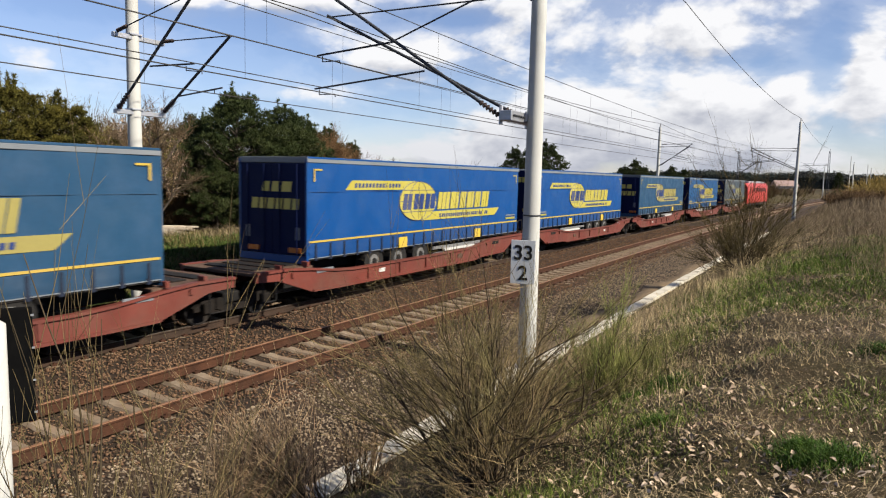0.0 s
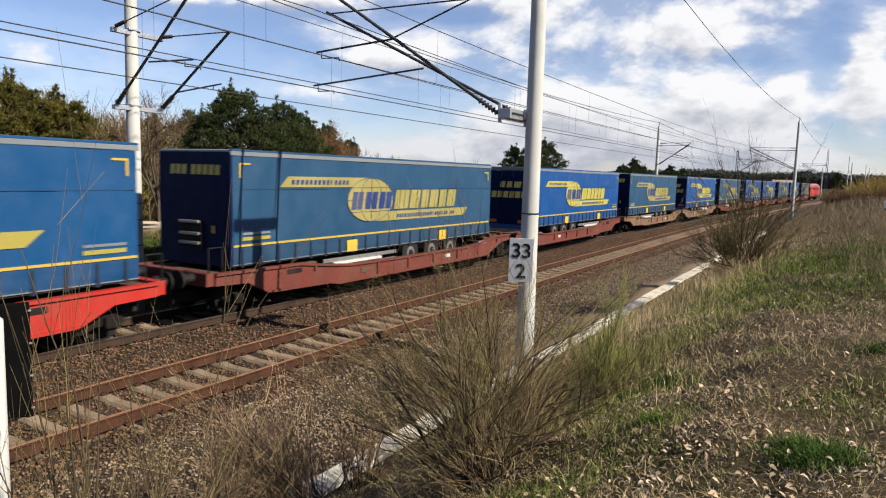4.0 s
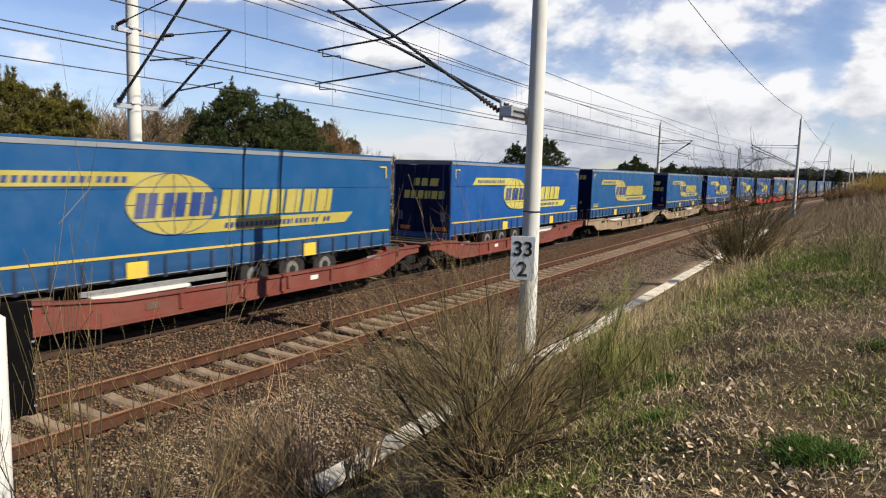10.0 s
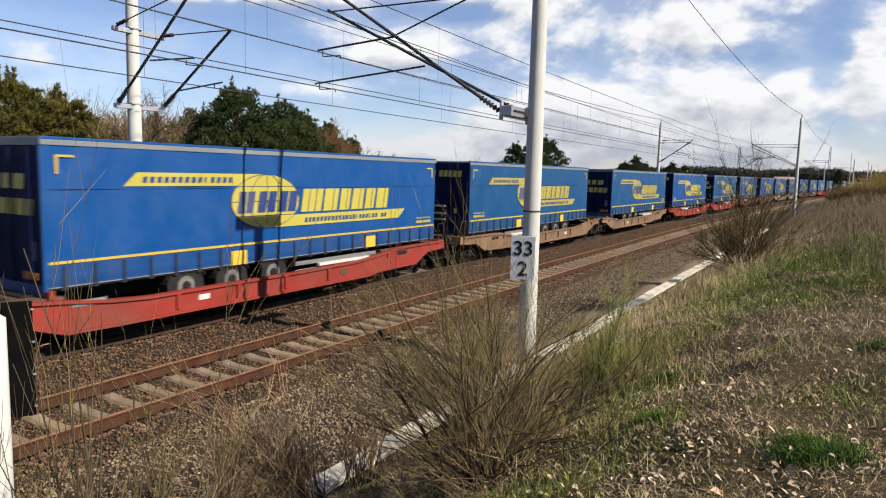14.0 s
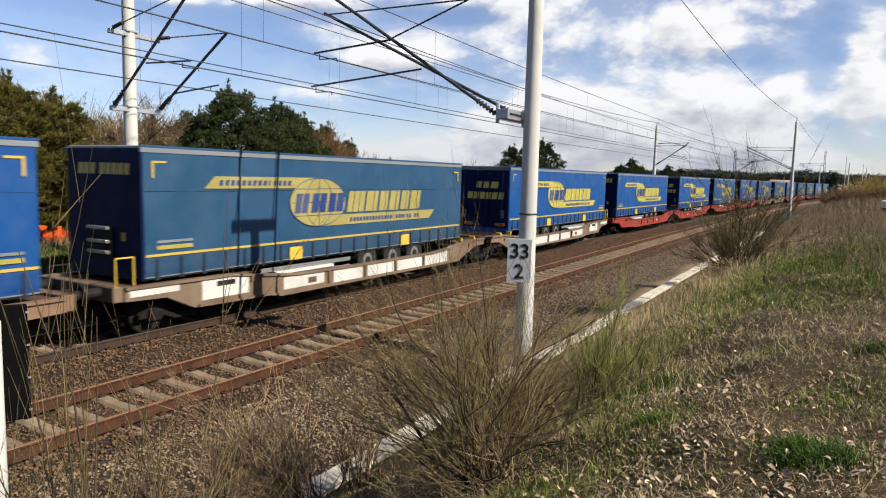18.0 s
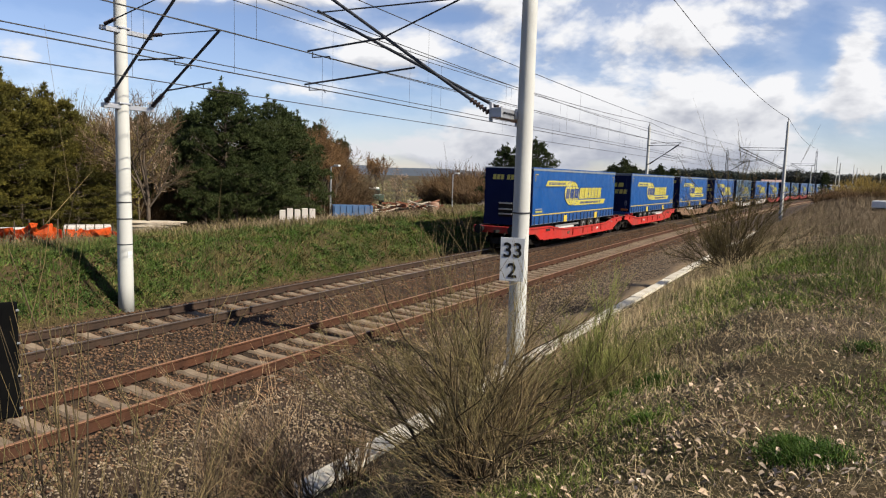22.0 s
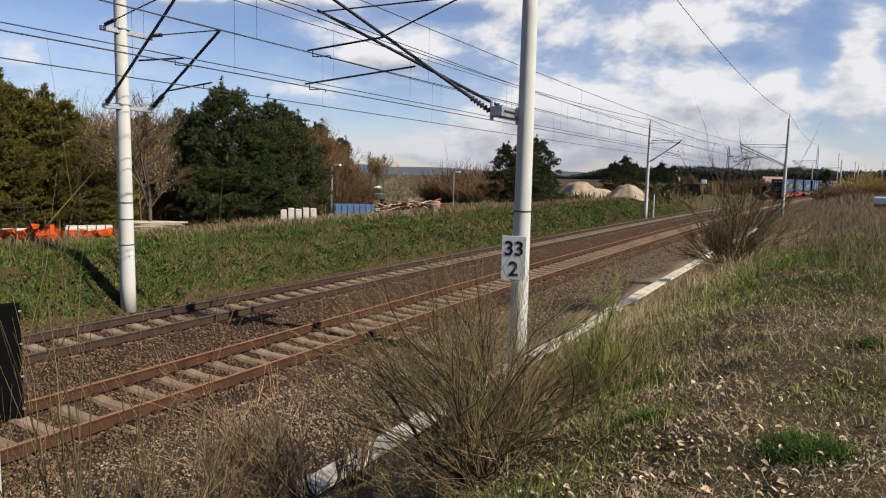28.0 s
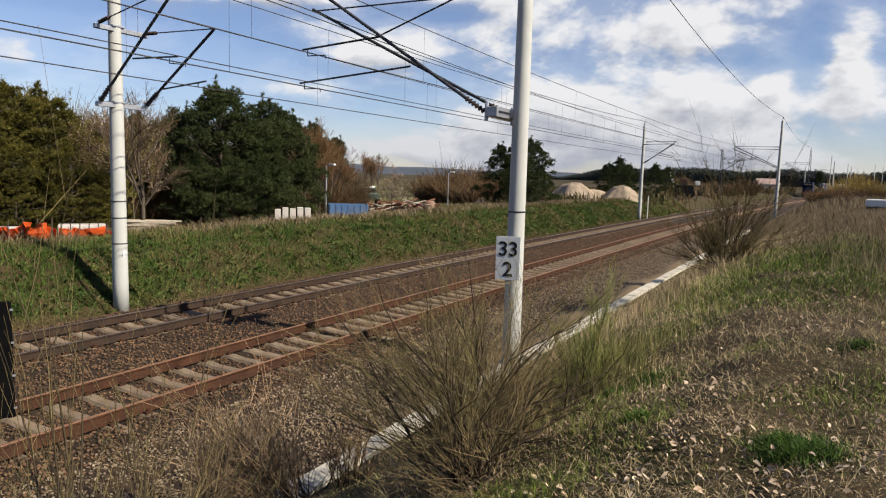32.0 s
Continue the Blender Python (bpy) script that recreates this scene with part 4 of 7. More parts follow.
            for y0, y1 in ((4.52, 5.06), (5.16, 5.80), (5.86, 6.56)):
                part("letter_block", bars(y0, y1, ((0.0, 0.42), (0.50, 0.92)), 2.48, 3.0, 0.1, x1 + 0.005, x1 + 0.014), M_NAVY, globe)
            for y0, y1 in ((6.72, 7.56), (7.60, 8.24), (8.30, 8.78), (8.84, 9.42), (9.48, 9.98), (10.04, 10.68)):
                cuts = ((0.0, 0.30), (0.34, 0.62), (0.66, 0.95)) if y1 - y0 > 0.8 else ((0.0, 0.58), (0.63, 0.92))
                part("letter_block", bars(y0, y1, cuts, 2.44, 3.05, 0.12, x0, x1), lo, cur, "yellow slanted bars in place of a letter")
            bar = mesh_of(plate([(0, 0.0), (0.105, 0.0), (0.13, 0.125), (0.025, 0.125)], "x", x1, x1 + 0.006), M_NAVY, "letter_bar")
            thin = mesh_of(plate([(0, 0.0), (0.055, 0.0), (0.08, 0.125), (0.025, 0.125)], "x", x1, x1 + 0.006), M_NAVY, "letter_bar")
            for y0, marks, step, z0 in ((2.02, "wwwwwwwwwnwwww", 0.173, 3.21), (6.86, "wwwwwwwwwwwwwwnwwwnww ww", 0.158, 2.16)):
                for i, c in enumerate(marks):
                    if c != " ":
                        part("letter_bar", bar if c == "w" else thin, None, emb, m=pose(0, y0 + step * i, z0))
            # corner marks and small lettering bars
            for y, d in ((0.25, 1), (L - 0.25, -1)):
                part("corner_mark", plate([(y, 3.72), (y + d * 0.36, 3.72), (y + d * 0.36, 3.675), (y + d * 0.055, 3.675), (y + d * 0.055, 3.38), (y, 3.36)], "x", x0, x1),
                     M_STRIPE, cur, "orange-yellow corner mark")
            yb = L - 1.25 if kind == "doors" else 0.35
            for z0, z1 in ((1.98, 2.06), (1.84, 1.95)):
                part("lettering_bar", box(x0, x1, yb, yb + 0.92, z0 + 0.012, z1 - 0.012), M_RAILWHITE if z0 > 1.9 else M_LOGO["mid"], cur)
    part("roof", box(-SX + 0.02, SX - 0.02, 0.02, L - 0.02, 3.95, zt - 0.015, 0.02), M_ROOF, tr, "grey roof tarpaulin")
    part("roof_edge", box(SX - 0.05, SX + 0.015, 0.01, L - 0.01, 3.987, zt, 0.006), M_CURTAIN[tone], tr)
    floor = part("floor_frame", box(-SX + 0.05, SX - 0.05, 0.05, L - 0.05, zb + 0.0, zb + 0.14), M_CHASSIS, tr)
    for x in (-0.5, 0.5):
        part("chassis_beam", box(x - 0.07, x + 0.07, 0.3, L - 0.4, zb - 0.42, zb - 0.004), M_CHASSIS, tr)
    rear_y, sgn = (0.0, 1) if kind == "doors" else (L, -1)
    # rear doors
    yy = rear_y
    for x0, x1 in ((-SX + 0.06, -0.01), (0.01, SX - 0.06)):
        d = part("rear_door", box(x0, x1, min(yy, yy + sgn * 0.05), max(yy, yy + sgn * 0.05), zb + 0.12, 3.86, 0.006), M_REARBLUE, tr, "blue rear door, shade put into its colour")
        if kind == "doors":
            for xr in (x0 + 0.28, x1 - 0.28):
                part("locking_bar", rods([((xr, yy - 0.03, zb + 0.1), (xr, yy - 0.03, 3.84))], 0.016), M_REARBLUE, d)
            xp = x0 + 0.2 if x0 < -0.1 else x1 - 0.35
            part("reflector_plate", box(xp, xp + 0.16, yy - 0.012, yy - 0.002, 1.78, 2.12), M_RAILWHITE, d, "small pale plate")
    part("rear_frame", plate([(-SX, zb - 0.1), (SX, zb - 0.1), (SX, 3.98), (SX - 0.06, 3.98), (SX - 0.06, zb + 0.1), (-SX + 0.06, zb + 0.1), (-SX + 0.06, 3.98), (-SX, 3.98)],
                            "y", min(yy - 0.01 * sgn, yy + sgn * 0.07), max(yy - 0.01 * sgn, yy + sgn * 0.07)), M_CURTAIN[tone], tr)
    part("rear_header", box(-SX, SX, min(yy, yy + sgn * 0.08), max(yy, yy + sgn * 0.08), 3.87, zt - 0.005, 0.01), M_RAILWHITE, tr)
    if kind == "doors":
        for y0, y1, z0, z1 in ((-0.38, -0.08, 3.08, 3.36), (-0.03, 0.30, 3.08, 3.36), (0.34, 0.74, 3.08, 3.36)):
            part("letter_block", plate([(y0, z0), (y1 - 0.05, z0), (y1, z1), (y0 + 0.05, z1)], "y", -0.008, -0.002), M_LOGO_REAR, tr, "yellow block in place of a letter")
        for i in range(6):
            y0 = -0.80 + i * 0.305
            part("letter_block", plate([(y0, 2.60), (y0 + 0.24, 2.60), (y0 + 0.28, 2.90), (y0 + 0.04, 2.90)], "y", -0.008, -0.002), M_LOGO_REAR, tr, "yellow block in place of a letter")
        for x in (-0.95, 0.62):
            part("tail_lamp", box(x, x + 0.46, -0.03, 0.0, 1.42, 1.56, 0.01), M_LAMP, tr, "orange striped tail panel")
        part("under_run_bar", box(-1.15, 1.15, -0.02, 0.08, zb - 0.28, zb - 0.16, 0.01), M_CHASSIS, tr)
        ww = (3.1, 4.41, 5.76)
    else:
        part("front_wall", box(-SX, SX, 0.0, 0.06, zb - 0.02, 3.97, 0.012), M_REARBLUE, tr, "blue front bulkhead, shade put into its colour")
        for i in range(8):
            y0 = -0.85 + i * 0.21 + (0.12 if i > 2 else 0)
            part("letter_block", plate([(y0, 3.42), (y0 + 0.16, 3.42), (y0 + 0.19, 3.66), (y0 + 0.03, 3.66)], "y", -0.008, -0.002), M_LOGO_REAR, tr, "yellow block in place of a letter")
        step = part("hose_panel", box(-0.46, 0.32, -0.06, 0.0, 1.62, 2.30, 0.01), M_CHASSIS, tr, "dark service panel")
        for z in (1.72, 1.95, 2.24):
            part("chrome_bar", box(-0.42, 0.28, -0.13, -0.06, z, z + 0.07, 0.01), M_CHROME, step, "bright step bar")
        part("yellow_label", box(0.62, 0.74, -0.01, 0.0, 2.02, 2.2), M_TAG, tr)
        ww = (L - 3.1, L - 4.41, L - 5.76)
    for y in ww:
        for x in (1.05, -1.05):
            make_wheel(tr, y, x, 0.93, 0.48, 0.36)
        part("axle", rods([((-0.9, y, 0.93), (0.9, y, 0.93))], 0.07), M_CHASSIS, tr)
        part("mudguard", plate([(y + 0.56 * math.cos(a), 0.95 + 0.56 * math.sin(a)) for a in [math.pi * (0.1 + 0.8 * i / 8) for i in range(9)]]
                               + [(y + 0.53 * math.cos(a), 0.95 + 0.53 * math.sin(a)) for a in [math.pi * (0.9 - 0.8 * i / 8) for i in range(9)]], "x", 0.86, 1.24), M_CHASSIS, tr)
    g0, g1 = (6.6, 10.2) if kind == "doors" else (L - 10.2, L - 6.6)
    for z in (0.78, 1.0):
        part("side_guard", box(SX - 0.09, SX - 0.05, g0, g1, z, z + 0.11, 0.008), M_CHROME, tr, "aluminium side guard rail")
    leg = 11.0 if kind == "doors" else L - 11.0
    for x in (-0.75, 0.75):
        part("landing_leg", box(x - 0.06, x + 0.06, leg - 0.06, leg + 0.06, 0.62, zb), M_CHASSIS, tr)
    return tr


def make_bogie(parent, y):
    b = part("bogie", box(-0.9, 0.9, y - 0.25, y + 0.25, 0.42, 0.68, 0.03), M_CHASSIS, parent, "dark two-axle bogie")
    for x in (-1.0, 1.0):
        part("bogie_frame", plate([(y - 1.25, 0.45), (y - 0.95, 0.62), (y - 0.45, 0.62), (y - 0.3, 0.40), (y + 0.3, 0.40), (y + 0.45, 0.62), (y + 0.95, 0.62), (y + 1.25, 0.45),
                                   (y + 1.25, 0.36), (y + 0.6, 0.36), (y + 0.35, 0.26), (y - 0.35, 0.26), (y - 0.6, 0.36), (y - 1.25, 0.36)], "x", x - 0.06, x + 0.06), M_UNDER, b)
    # made-up dark boxes that stand in for the shade between the wheels
    for x in (-0.55, 0.55):
        part("brake_gear", box(x - 0.05, x + 0.05, y - 1.35, y + 1.35, 0.16, 0.36, 0.02), M_UNDER, b)
    for yy in (y - 0.9, y + 0.9):
        ax = bmesh.new()
        rod(ax, (-1.08, yy, 0.42), (1.08, yy, 0.42), 0.08, 0.08, 10)
        for x in (-0.75, 0.75):
            rod(ax, (x - 0.065, yy, 0.42), (x + 0.065, yy, 0.42), 0.42, 0.42, 24)
        part("wheelset", ax, M_CHASSIS, b)
        for x in (-1.1, 1.1):
            part("axle_box", box(x - 0.08, x + 0.08, yy - 0.14, yy + 0.14, 0.3, 0.55, 0.03), M_UNDER, b)


def make_wagon(tone):
    """An articulated double pocket wagon; its middle joint at y = 0, rail top at z = 0."""
    words = {"dark_red": "dull dark red", "brown": "rust-brown", "red": "red", "bright_red": "bright red", "tan": "tan-brown", "beige": "dirty beige", "white": "rusty white-panelled"}[tone]
    mat = M_WAGON[tone]
    w = thing("pocket_wagon", words + " articulated pocket wagon carrying two trailers", "rail wagon", "wagons of the train")
    for d in (1, -1):
        half = part("wagon_half", box(-0.28, 0.28, min(d * 0.4, d * 16.5), max(d * 0.4, d * 16.5), 0.36, 0.62), M_CHASSIS, w, "dark centre sill")
        for sx in (1, -1):
            # the side sill: high over the joint, low along the pocket, high again over the end bogie
            top = [(0.35, 1.13), (1.5, 1.13), (2.3, 1.06), (3.4, 0.93), (4.2, 0.88), (8.8, 0.88), (11.2, 0.91), (12.4, 1.02), (13.4, 1.14), (16.2, 1.16)]
            bot = [(16.2, 0.86), (15.2, 0.82), (14.5, 0.49), (12.2, 0.45), (11.8, 0.38), (3.4, 0.38), (2.4, 0.40), (1.1, 0.84), (0.35, 0.88)]
            x0, x1 = (1.285, 1.40) if sx > 0 else (-1.40, -1.285)
            sill = part("side_sill", plate([(d * y, z) for y, z in top + bot], "x", x0, x1), mat, w, words + " cranked side sill")
            xo0, xo1 = (1.40, 1.455) if sx > 0 else (-1.455, -1.40)
            fl = [(0.35, 1.13), (1.5, 1.13), (2.3, 1.06), (3.4, 0.93), (4.2, 0.88), (8.8, 0.88), (11.2, 0.91), (12.4, 1.02), (13.4, 1.14), (16.2, 1.16)]
            part("top_flange", plate([(d * y, z) for y, z in fl] + [(d * y, z - 0.06) for y, z in fl[::-1]], "x", xo0, xo1), mat, sill)
            fb = [(2.4, 0.46), (3.4, 0.44), (11.8, 0.44), (12.2, 0.51), (14.4, 0.55)]
            part("bottom_flange", plate([(d * y, z) for y, z in fb] + [(d * y, z - 0.06) for y, z in fb[::-1]], "x", xo0, xo1), mat, sill)
            if sx > 0:
                for y in (1.6, 4.9, 6.6, 8.2, 9.9, 12.8):
                    zt = 1.0 if y in (1.6, 12.8) else 0.86
                    part("sill_rib", box(1.40, 1.45, d * y - 0.05, d * y + 0.05, 0.5 if zt < 0.9 else 0.88, zt), mat, sill)
                for y, wd, hh, mm in ((5.6, 0.30, 0.12, M_WHITEBAR), (10.6, 0.34, 0.16, M_DECK), (2.9, 0.7, 0.12, M_RAILWHITE), (13.6, 0.55, 0.12, M_CHASSIS)):
                    zc = 0.66 if y in (5.6, 10.6) else 0.95
                    part("sill_plate", box(1.402, 1.415, d * y - wd / 2, d * y + wd / 2, zc - hh / 2, zc + hh / 2), mm, sill, "small inscription plate")
                part("guide_beam", box(1.22, 1.34, min(d * 9.6, d * 11.9), max(d * 9.6, d * 11.9), 0.92, 1.0, 0.01), M_WHITEBAR, w, "white guide beam beside the wheels")
                if tone == "white":
                    for p0, p1, z0, z1 in ((3.3, 4.8, 0.46, 0.86), (5.0, 6.5, 0.46, 0.82), (6.7, 8.1, 0.46, 0.82), (8.35, 9.7, 0.46, 0.82), (10.1, 11.7, 0.52, 0.84), (12.9, 14.3, 0.62, 1.08), (14.9, 16.1, 0.93, 1.09)):
                        part("white_panel", box(1.402, 1.412, min(d * p0, d * p1), max(d * p0, d * p1), z0, z1), M_WHITEBAR, sill, "fresh white paint panel")
        # added dark plates: they give the open space below the sill its shade
        for sx in (1, -1):
            part("pocket_side", box(min(sx * 0.62, sx * 0.72), max(sx * 0.62, sx * 0.72), min(d * 3.0, d * 11.4), max(d * 3.0, d * 11.4), 0.16, 0.56, 0.01), M_UNDER, half, "dark plate added as shade below the sill")
        part("pocket_floor", box(-1.28, 1.28, min(d * 3.2, d * 9.6), max(d * 3.2, d * 9.6), 0.34, 0.43), M_DECK, half)
        part("joint_deck", box(-1.30, 1.30, min(d * 0.35, d * 2.5), max(d * 0.35, d * 2.5), 1.02, 1.10, 0.01), M_DECK, half, "worn brown steel deck")
        for i in range(3):
            y = 0.7 + 0.6 * i
            part("deck_hatch", box(-0.9, 0.9, min(d * y, d * (y + 0.4)), max(d * y, d * (y + 0.4)), 1.104, 1.135, 0.008), M_CHASSIS, half)
        part("end_deck", box(-1.28, 1.28, min(d * 12.6, d * 16.3), max(d * 12.6, d * 16.3), 1.02, 1.10, 0.01), M_DECK, half)
        hitch = part("trailer_hitch", plate([(d * 14.0, 1.1), (d * 15.1, 1.1), (d * 14.75, 1.3), (d * 14.3, 1.3)], "x", -0.5, 0.5), mat, half, "trailer hitch stand")
        part("end_beam", box(-1.35, 1.35, min(d * 16.2, d * 16.42), max(d * 16.2, d * 16.42), 0.86, 1.17, 0.012), mat, half)
        for x in (-0.875, 0.875):
            bf = bmesh.new()
            rod(bf, (x, d * 16.42, 1.04), (x, d * 16.78, 1.04), 0.11, 0.10, 12)
            rod(bf, (x, d * 16.78, 1.04), (x, d * 16.84, 1.04), 0.22, 0.22, 16)
            part("buffer", bf, M_CHASSIS, half, "round black buffer")
        part("coupling_hook", box(-0.06, 0.06, min(d * 16.4, d * 16.85), max(d * 16.4, d * 16.85), 0.90, 1.02), M_CHASSIS, half)
        part("brake_hose", rods([((0.35, d * 16.42, 0.9), (0.35, d * 16.62, 0.6)), ((0.35, d * 16.62, 0.6), (0.2, d * 16.8, 0.62))], 0.025, 6), M_CHASSIS, half)
        rail = [((1.34, d * 16.35, 1.17), (1.34, d * 16.35, 1.75)), ((1.34, d * 16.35, 1.75), (1.34, d * 15.95, 1.75)), ((1.34, d * 15.95, 1.75), (1.34, d * 15.95, 1.17))]
        part("shunter_grip", rods(rail, 0.018, 6), M_TAG if tone == "white" else M_CHASSIS, half, "hand grip for shunting staff")
        for y in (1.2, 2.2):
            lug = part("stanchion_lug", box(1.2, 1.42, d * y - 0.05, d * y + 0.05, 1.10, 1.24, 0.01), M_TAG if tone == "white" else mat, half, "folding container lug")
        part("joint_step", rods([((1.36, d * 0.6, 0.9), (1.36, d * 0.6, 0.35)), ((1.36, d * 0.6, 0.35), (1.36, d * 1.05, 0.35)), ((1.36, d * 1.05, 0.35), (1.36, d * 1.05, 0.9))], 0.02, 6), M_CHASSIS, half)
        make_bogie(w, d * 14.4)
        part("under_gear", box(0.5, 1.1, min(d * 3.4, d * 4.6), max(d * 3.4, d * 4.6), 0.12, 0.34, 0.03), M_CHASSIS, half)
    make_bogie(w, 0.0)
    return w


def make_locomotive():
    lo = thing("locomotive", "red electric locomotive with pale roof at the head of the train", "locomotive")
    M_RED = paint("loco_red", (0.3350, 0.0235, 0.0168), (0.2814, 0.0201, 0.0147))
    prof = [(-1.45, 1.05), (1.45, 1.05), (1.5, 1.3), (1.5, 2.9), (1.42, 3.35), (1.2, 3.72), (-1.2, 3.72), (-1.42, 3.35), (-1.5, 2.9), (-1.5, 1.3)]
    bm = bmesh.new()
    rings = []
    for y, k, cut in ((0.0, 0.93, 0.0), (0.5, 0.99, 0), (1.2, 1.0, 0), (17.6, 1.0, 0), (18.3, 0.99, 0), (18.8, 0.93, 0)):
        rings.append([bm.verts.new((x * k, y + ((-0.0 if y > 9 else 0.0)), 1.05 + (z - 1.05) * k)) for x, z in prof])
    for a, b in zip(rings, rings[1:]):
        for i in range(len(prof)):
            bm.faces.new((a[i], a[(i + 1) % len(prof)], b[(i + 1) % len(prof)], b[i]))
    bm.faces.new(rings[0])
    bm.faces.new(rings[-1][::-1])
    bmesh.ops.recalc_face_normals(bm, faces=bm.faces)
    body = part("body_shell", bm, M_RED, lo, "red painted body shell")
    part("roof", box(-1.1, 1.1, 2.4, 16.4, 3.715, 3.98, 0.05), M_ROOF, lo, "grey roof equipment cover")
    for y in (-0.012, 18.80):
        part("windscreen", box(-0.95, 0.95, y, y + 0.02, 2.35, 3.05), M_BLACK, body, "dark windscreen")
    for y in (1.1, 17.0):
        part("cab_window", box(1.495, 1.51, y, y + 0.7, 2.3, 2.95), M_BLACK, body)
    for i in range(5):
        part("vent_grille", box(1.495, 1.512, 4.0 + 2.3 * i, 5.7 + 2.3 * i, 2.55, 3.05), M_CHASSIS, body)
    part("underframe", box(-1.35, 1.35, 0.1, 18.7, 0.72, 1.046), M_CHASSIS, lo)
    for y in (3.6, 15.2):
        make_bogie(lo, y)
    for y, d in ((0.1, -1), (18.7, 1)):
        for x in (-0.875, 0.875):
            part("buffer", rods([((x, y, 1.04), (x, y + d * 0.55, 1.04))], 0.14, 12), M_CHASSIS, lo)
    pan = rods([((-0.5, 4.4, 4.0), (0.0, 3.2, 4.7)), ((0.5, 4.4, 4.0), (0.0, 3.2, 4.7)), ((0, 3.2, 4.7), (0, 4.2, 5.5)), ((-0.8, 4.2, 5.5), (0.8, 4.2, 5.5))], 0.03, 6)
    part("pantograph", pan, M_CHASSIS, lo)
    return lo


# tone of each trailer from the head of the train, and of each wagon
TRAILER_TONES = ["grey", "mid", "faded", "vivid", "vivid", "faded", "vivid", "faded", "vivid", "faded", "mid", "vivid", "vivid", "vivid", "mid", "mid",
                 "vivid", "mid", "mid", "vivid", "mid", "mid", "vivid", "mid", "vivid", "vivid", "vivid", "faded", "vivid", "vivid", "vivid", "vivid"]
WAGON_TONES = ["dark_red", "dark_red", "dark_red", "tan", "dark_red", "bright_red", "brown", "beige", "dark_red", "red", "tan", "red", "red", "white", "tan", "bright_red"]
PITCH, SECOND = 33.763, 17.883
SHIFT = [0, 0, 0, 0, -0.3, -0.1, 0.07, -0.16, 0.04, 0, 0.1, 0.27, 0.18, 0.05, 0.18, 0.18, 0.0, -0.45, -0.15, -0.45, -0.35, -0.15, 0.05, -0.06, 0.05, 0.12, 0.22, 0.3, 0.03, 0.2, 0.4, 0.2]


def run(t):
    """How far the trailer that stood 13.5 m up the line at the start has come."""
    if t <= 24:
        return 13.539 + 20.5797 * t + 0.0521 * t * t - 0.0004 * t ** 3
    u = t - 24
    return run(24) + 20.9 * u - 0.32 * u * u


def build_train():
    made, cars = {}, []
    for i, tone in enumerate(TRAILER_TONES):
        kind = "doors" if i % 2 == 0 else "front"
        n = i - 4
        back = (n // 2) * PITCH + (n % 2) * SECOND + SHIFT[i]
        key = (kind, tone)
        if key in made:
            ob = copy_thing(made[key], Matrix.Identity(4))
        else:
            ob = made[key] = make_trailer(kind, tone)
        cars.append((ob, back, 13.6, -TRACK_GAP))
    for k, tone in enumerate(WAGON_TONES):
        m = k - 2
        back = m * PITCH + 2.2 + 0.5 * (SHIFT[2 * k] + SHIFT[2 * k + 1])
        if tone in made:
            ob = copy_thing(made[tone], Matrix.Identity(4))
        else:
            ob = made[tone] = make_wagon(tone)
        cars.append((ob, back, 0.0, -TRACK_GAP))
    cars.append((make_locomotive(), -2 * PITCH - 15.5, 18.8, -TRACK_GAP))
    return cars


def motions():
    for ob, back, length, off in CARS:
        rows = []
        for i in range(33):
            s = run(i) - back + length / 2
            m = along_pose(s, off) @ Matrix.Translation((0, -length / 2, 0))
            rows.append((float(i), m))
        walk(ob, rows)


CARS = build_train()


# ---- plants on the banks ----
def polar(bearing, dist, sink=0.0):
    """A place on the ground, by its bearing from the viewpoint (degrees left of the line's direction) and its distance."""
    a = radians(bearing)
    x, y = EYE[0] - math.sin(a) * dist, EYE[1] + math.cos(a) * dist
    return Vector((x, y, float(height(x, y)) - sink))


def patch(x, y):
    """Where the fresh grass grows: uneven patches from 0 to 1."""
    return 0.5 + 0.25 * (np.sin(1.9 * x + 1.3 * np.sin(0.9 * y)) + np.sin(1.25 * y - 0.8 * x + 2) * np.cos(0.7 * x)) + 0.2 * np.sin(3.7 * x + 2.9 * y)


def bank_places(rng, n, y0, y1, power, x_lo):
    y = y0 + (y1 - y0) * rng.uniform(0, 1, n) ** power
    lo = x_lo + np.where(y > 0, y * y / (2 * R_CURVE), 0)
    x = lo + (10.4 + 0.11 * y - lo) * rng.uniform(0, 1, n)
    return x, y


def grass_on(name, label, rng, x, y, h, w, lean, mat):
    P = np.stack([x, y, height(x, y) - 0.004], 1)
    single(name, blades(name, P, h, w, lean, mat, rng), None, label, "grass", kind="stuff")


def near_spots(x, y, spots):
    """How much a place belongs to some spots (x, y, radius)."""
    g = np.zeros(len(x))
    for cx, cy, r in spots:
        g = np.maximum(g, np.exp(-(((x - cx) ** 2 + (y - cy) ** 2) / (r * r))))
    return g


GREEN_SPOTS = ((8.3, 5.6, 0.32), (8.0, 7.3, 0.55), (9.5, 4.6, 0.30), (9.2, 16.0, 2.6), (10.2, 12.3, 1.5), (7.5, 9.6, 0.9), (9.9, 6.1, 0.5), (8.9, 11.0, 1.0), (8.1, 13.0, 1.2), (7.6, 6.6, 0.5), (9.0, 7.6, 0.5), (8.0, 4.2, 0.4), (10.4, 19, 2.0))
BARE_SPOTS = ((8.9, 5.0, 0.45), (9.3, 6.6, 0.6), (8.5, 4.2, 0.35), (9.8, 8.2, 0.7), (8.6, 8.8, 0.5))


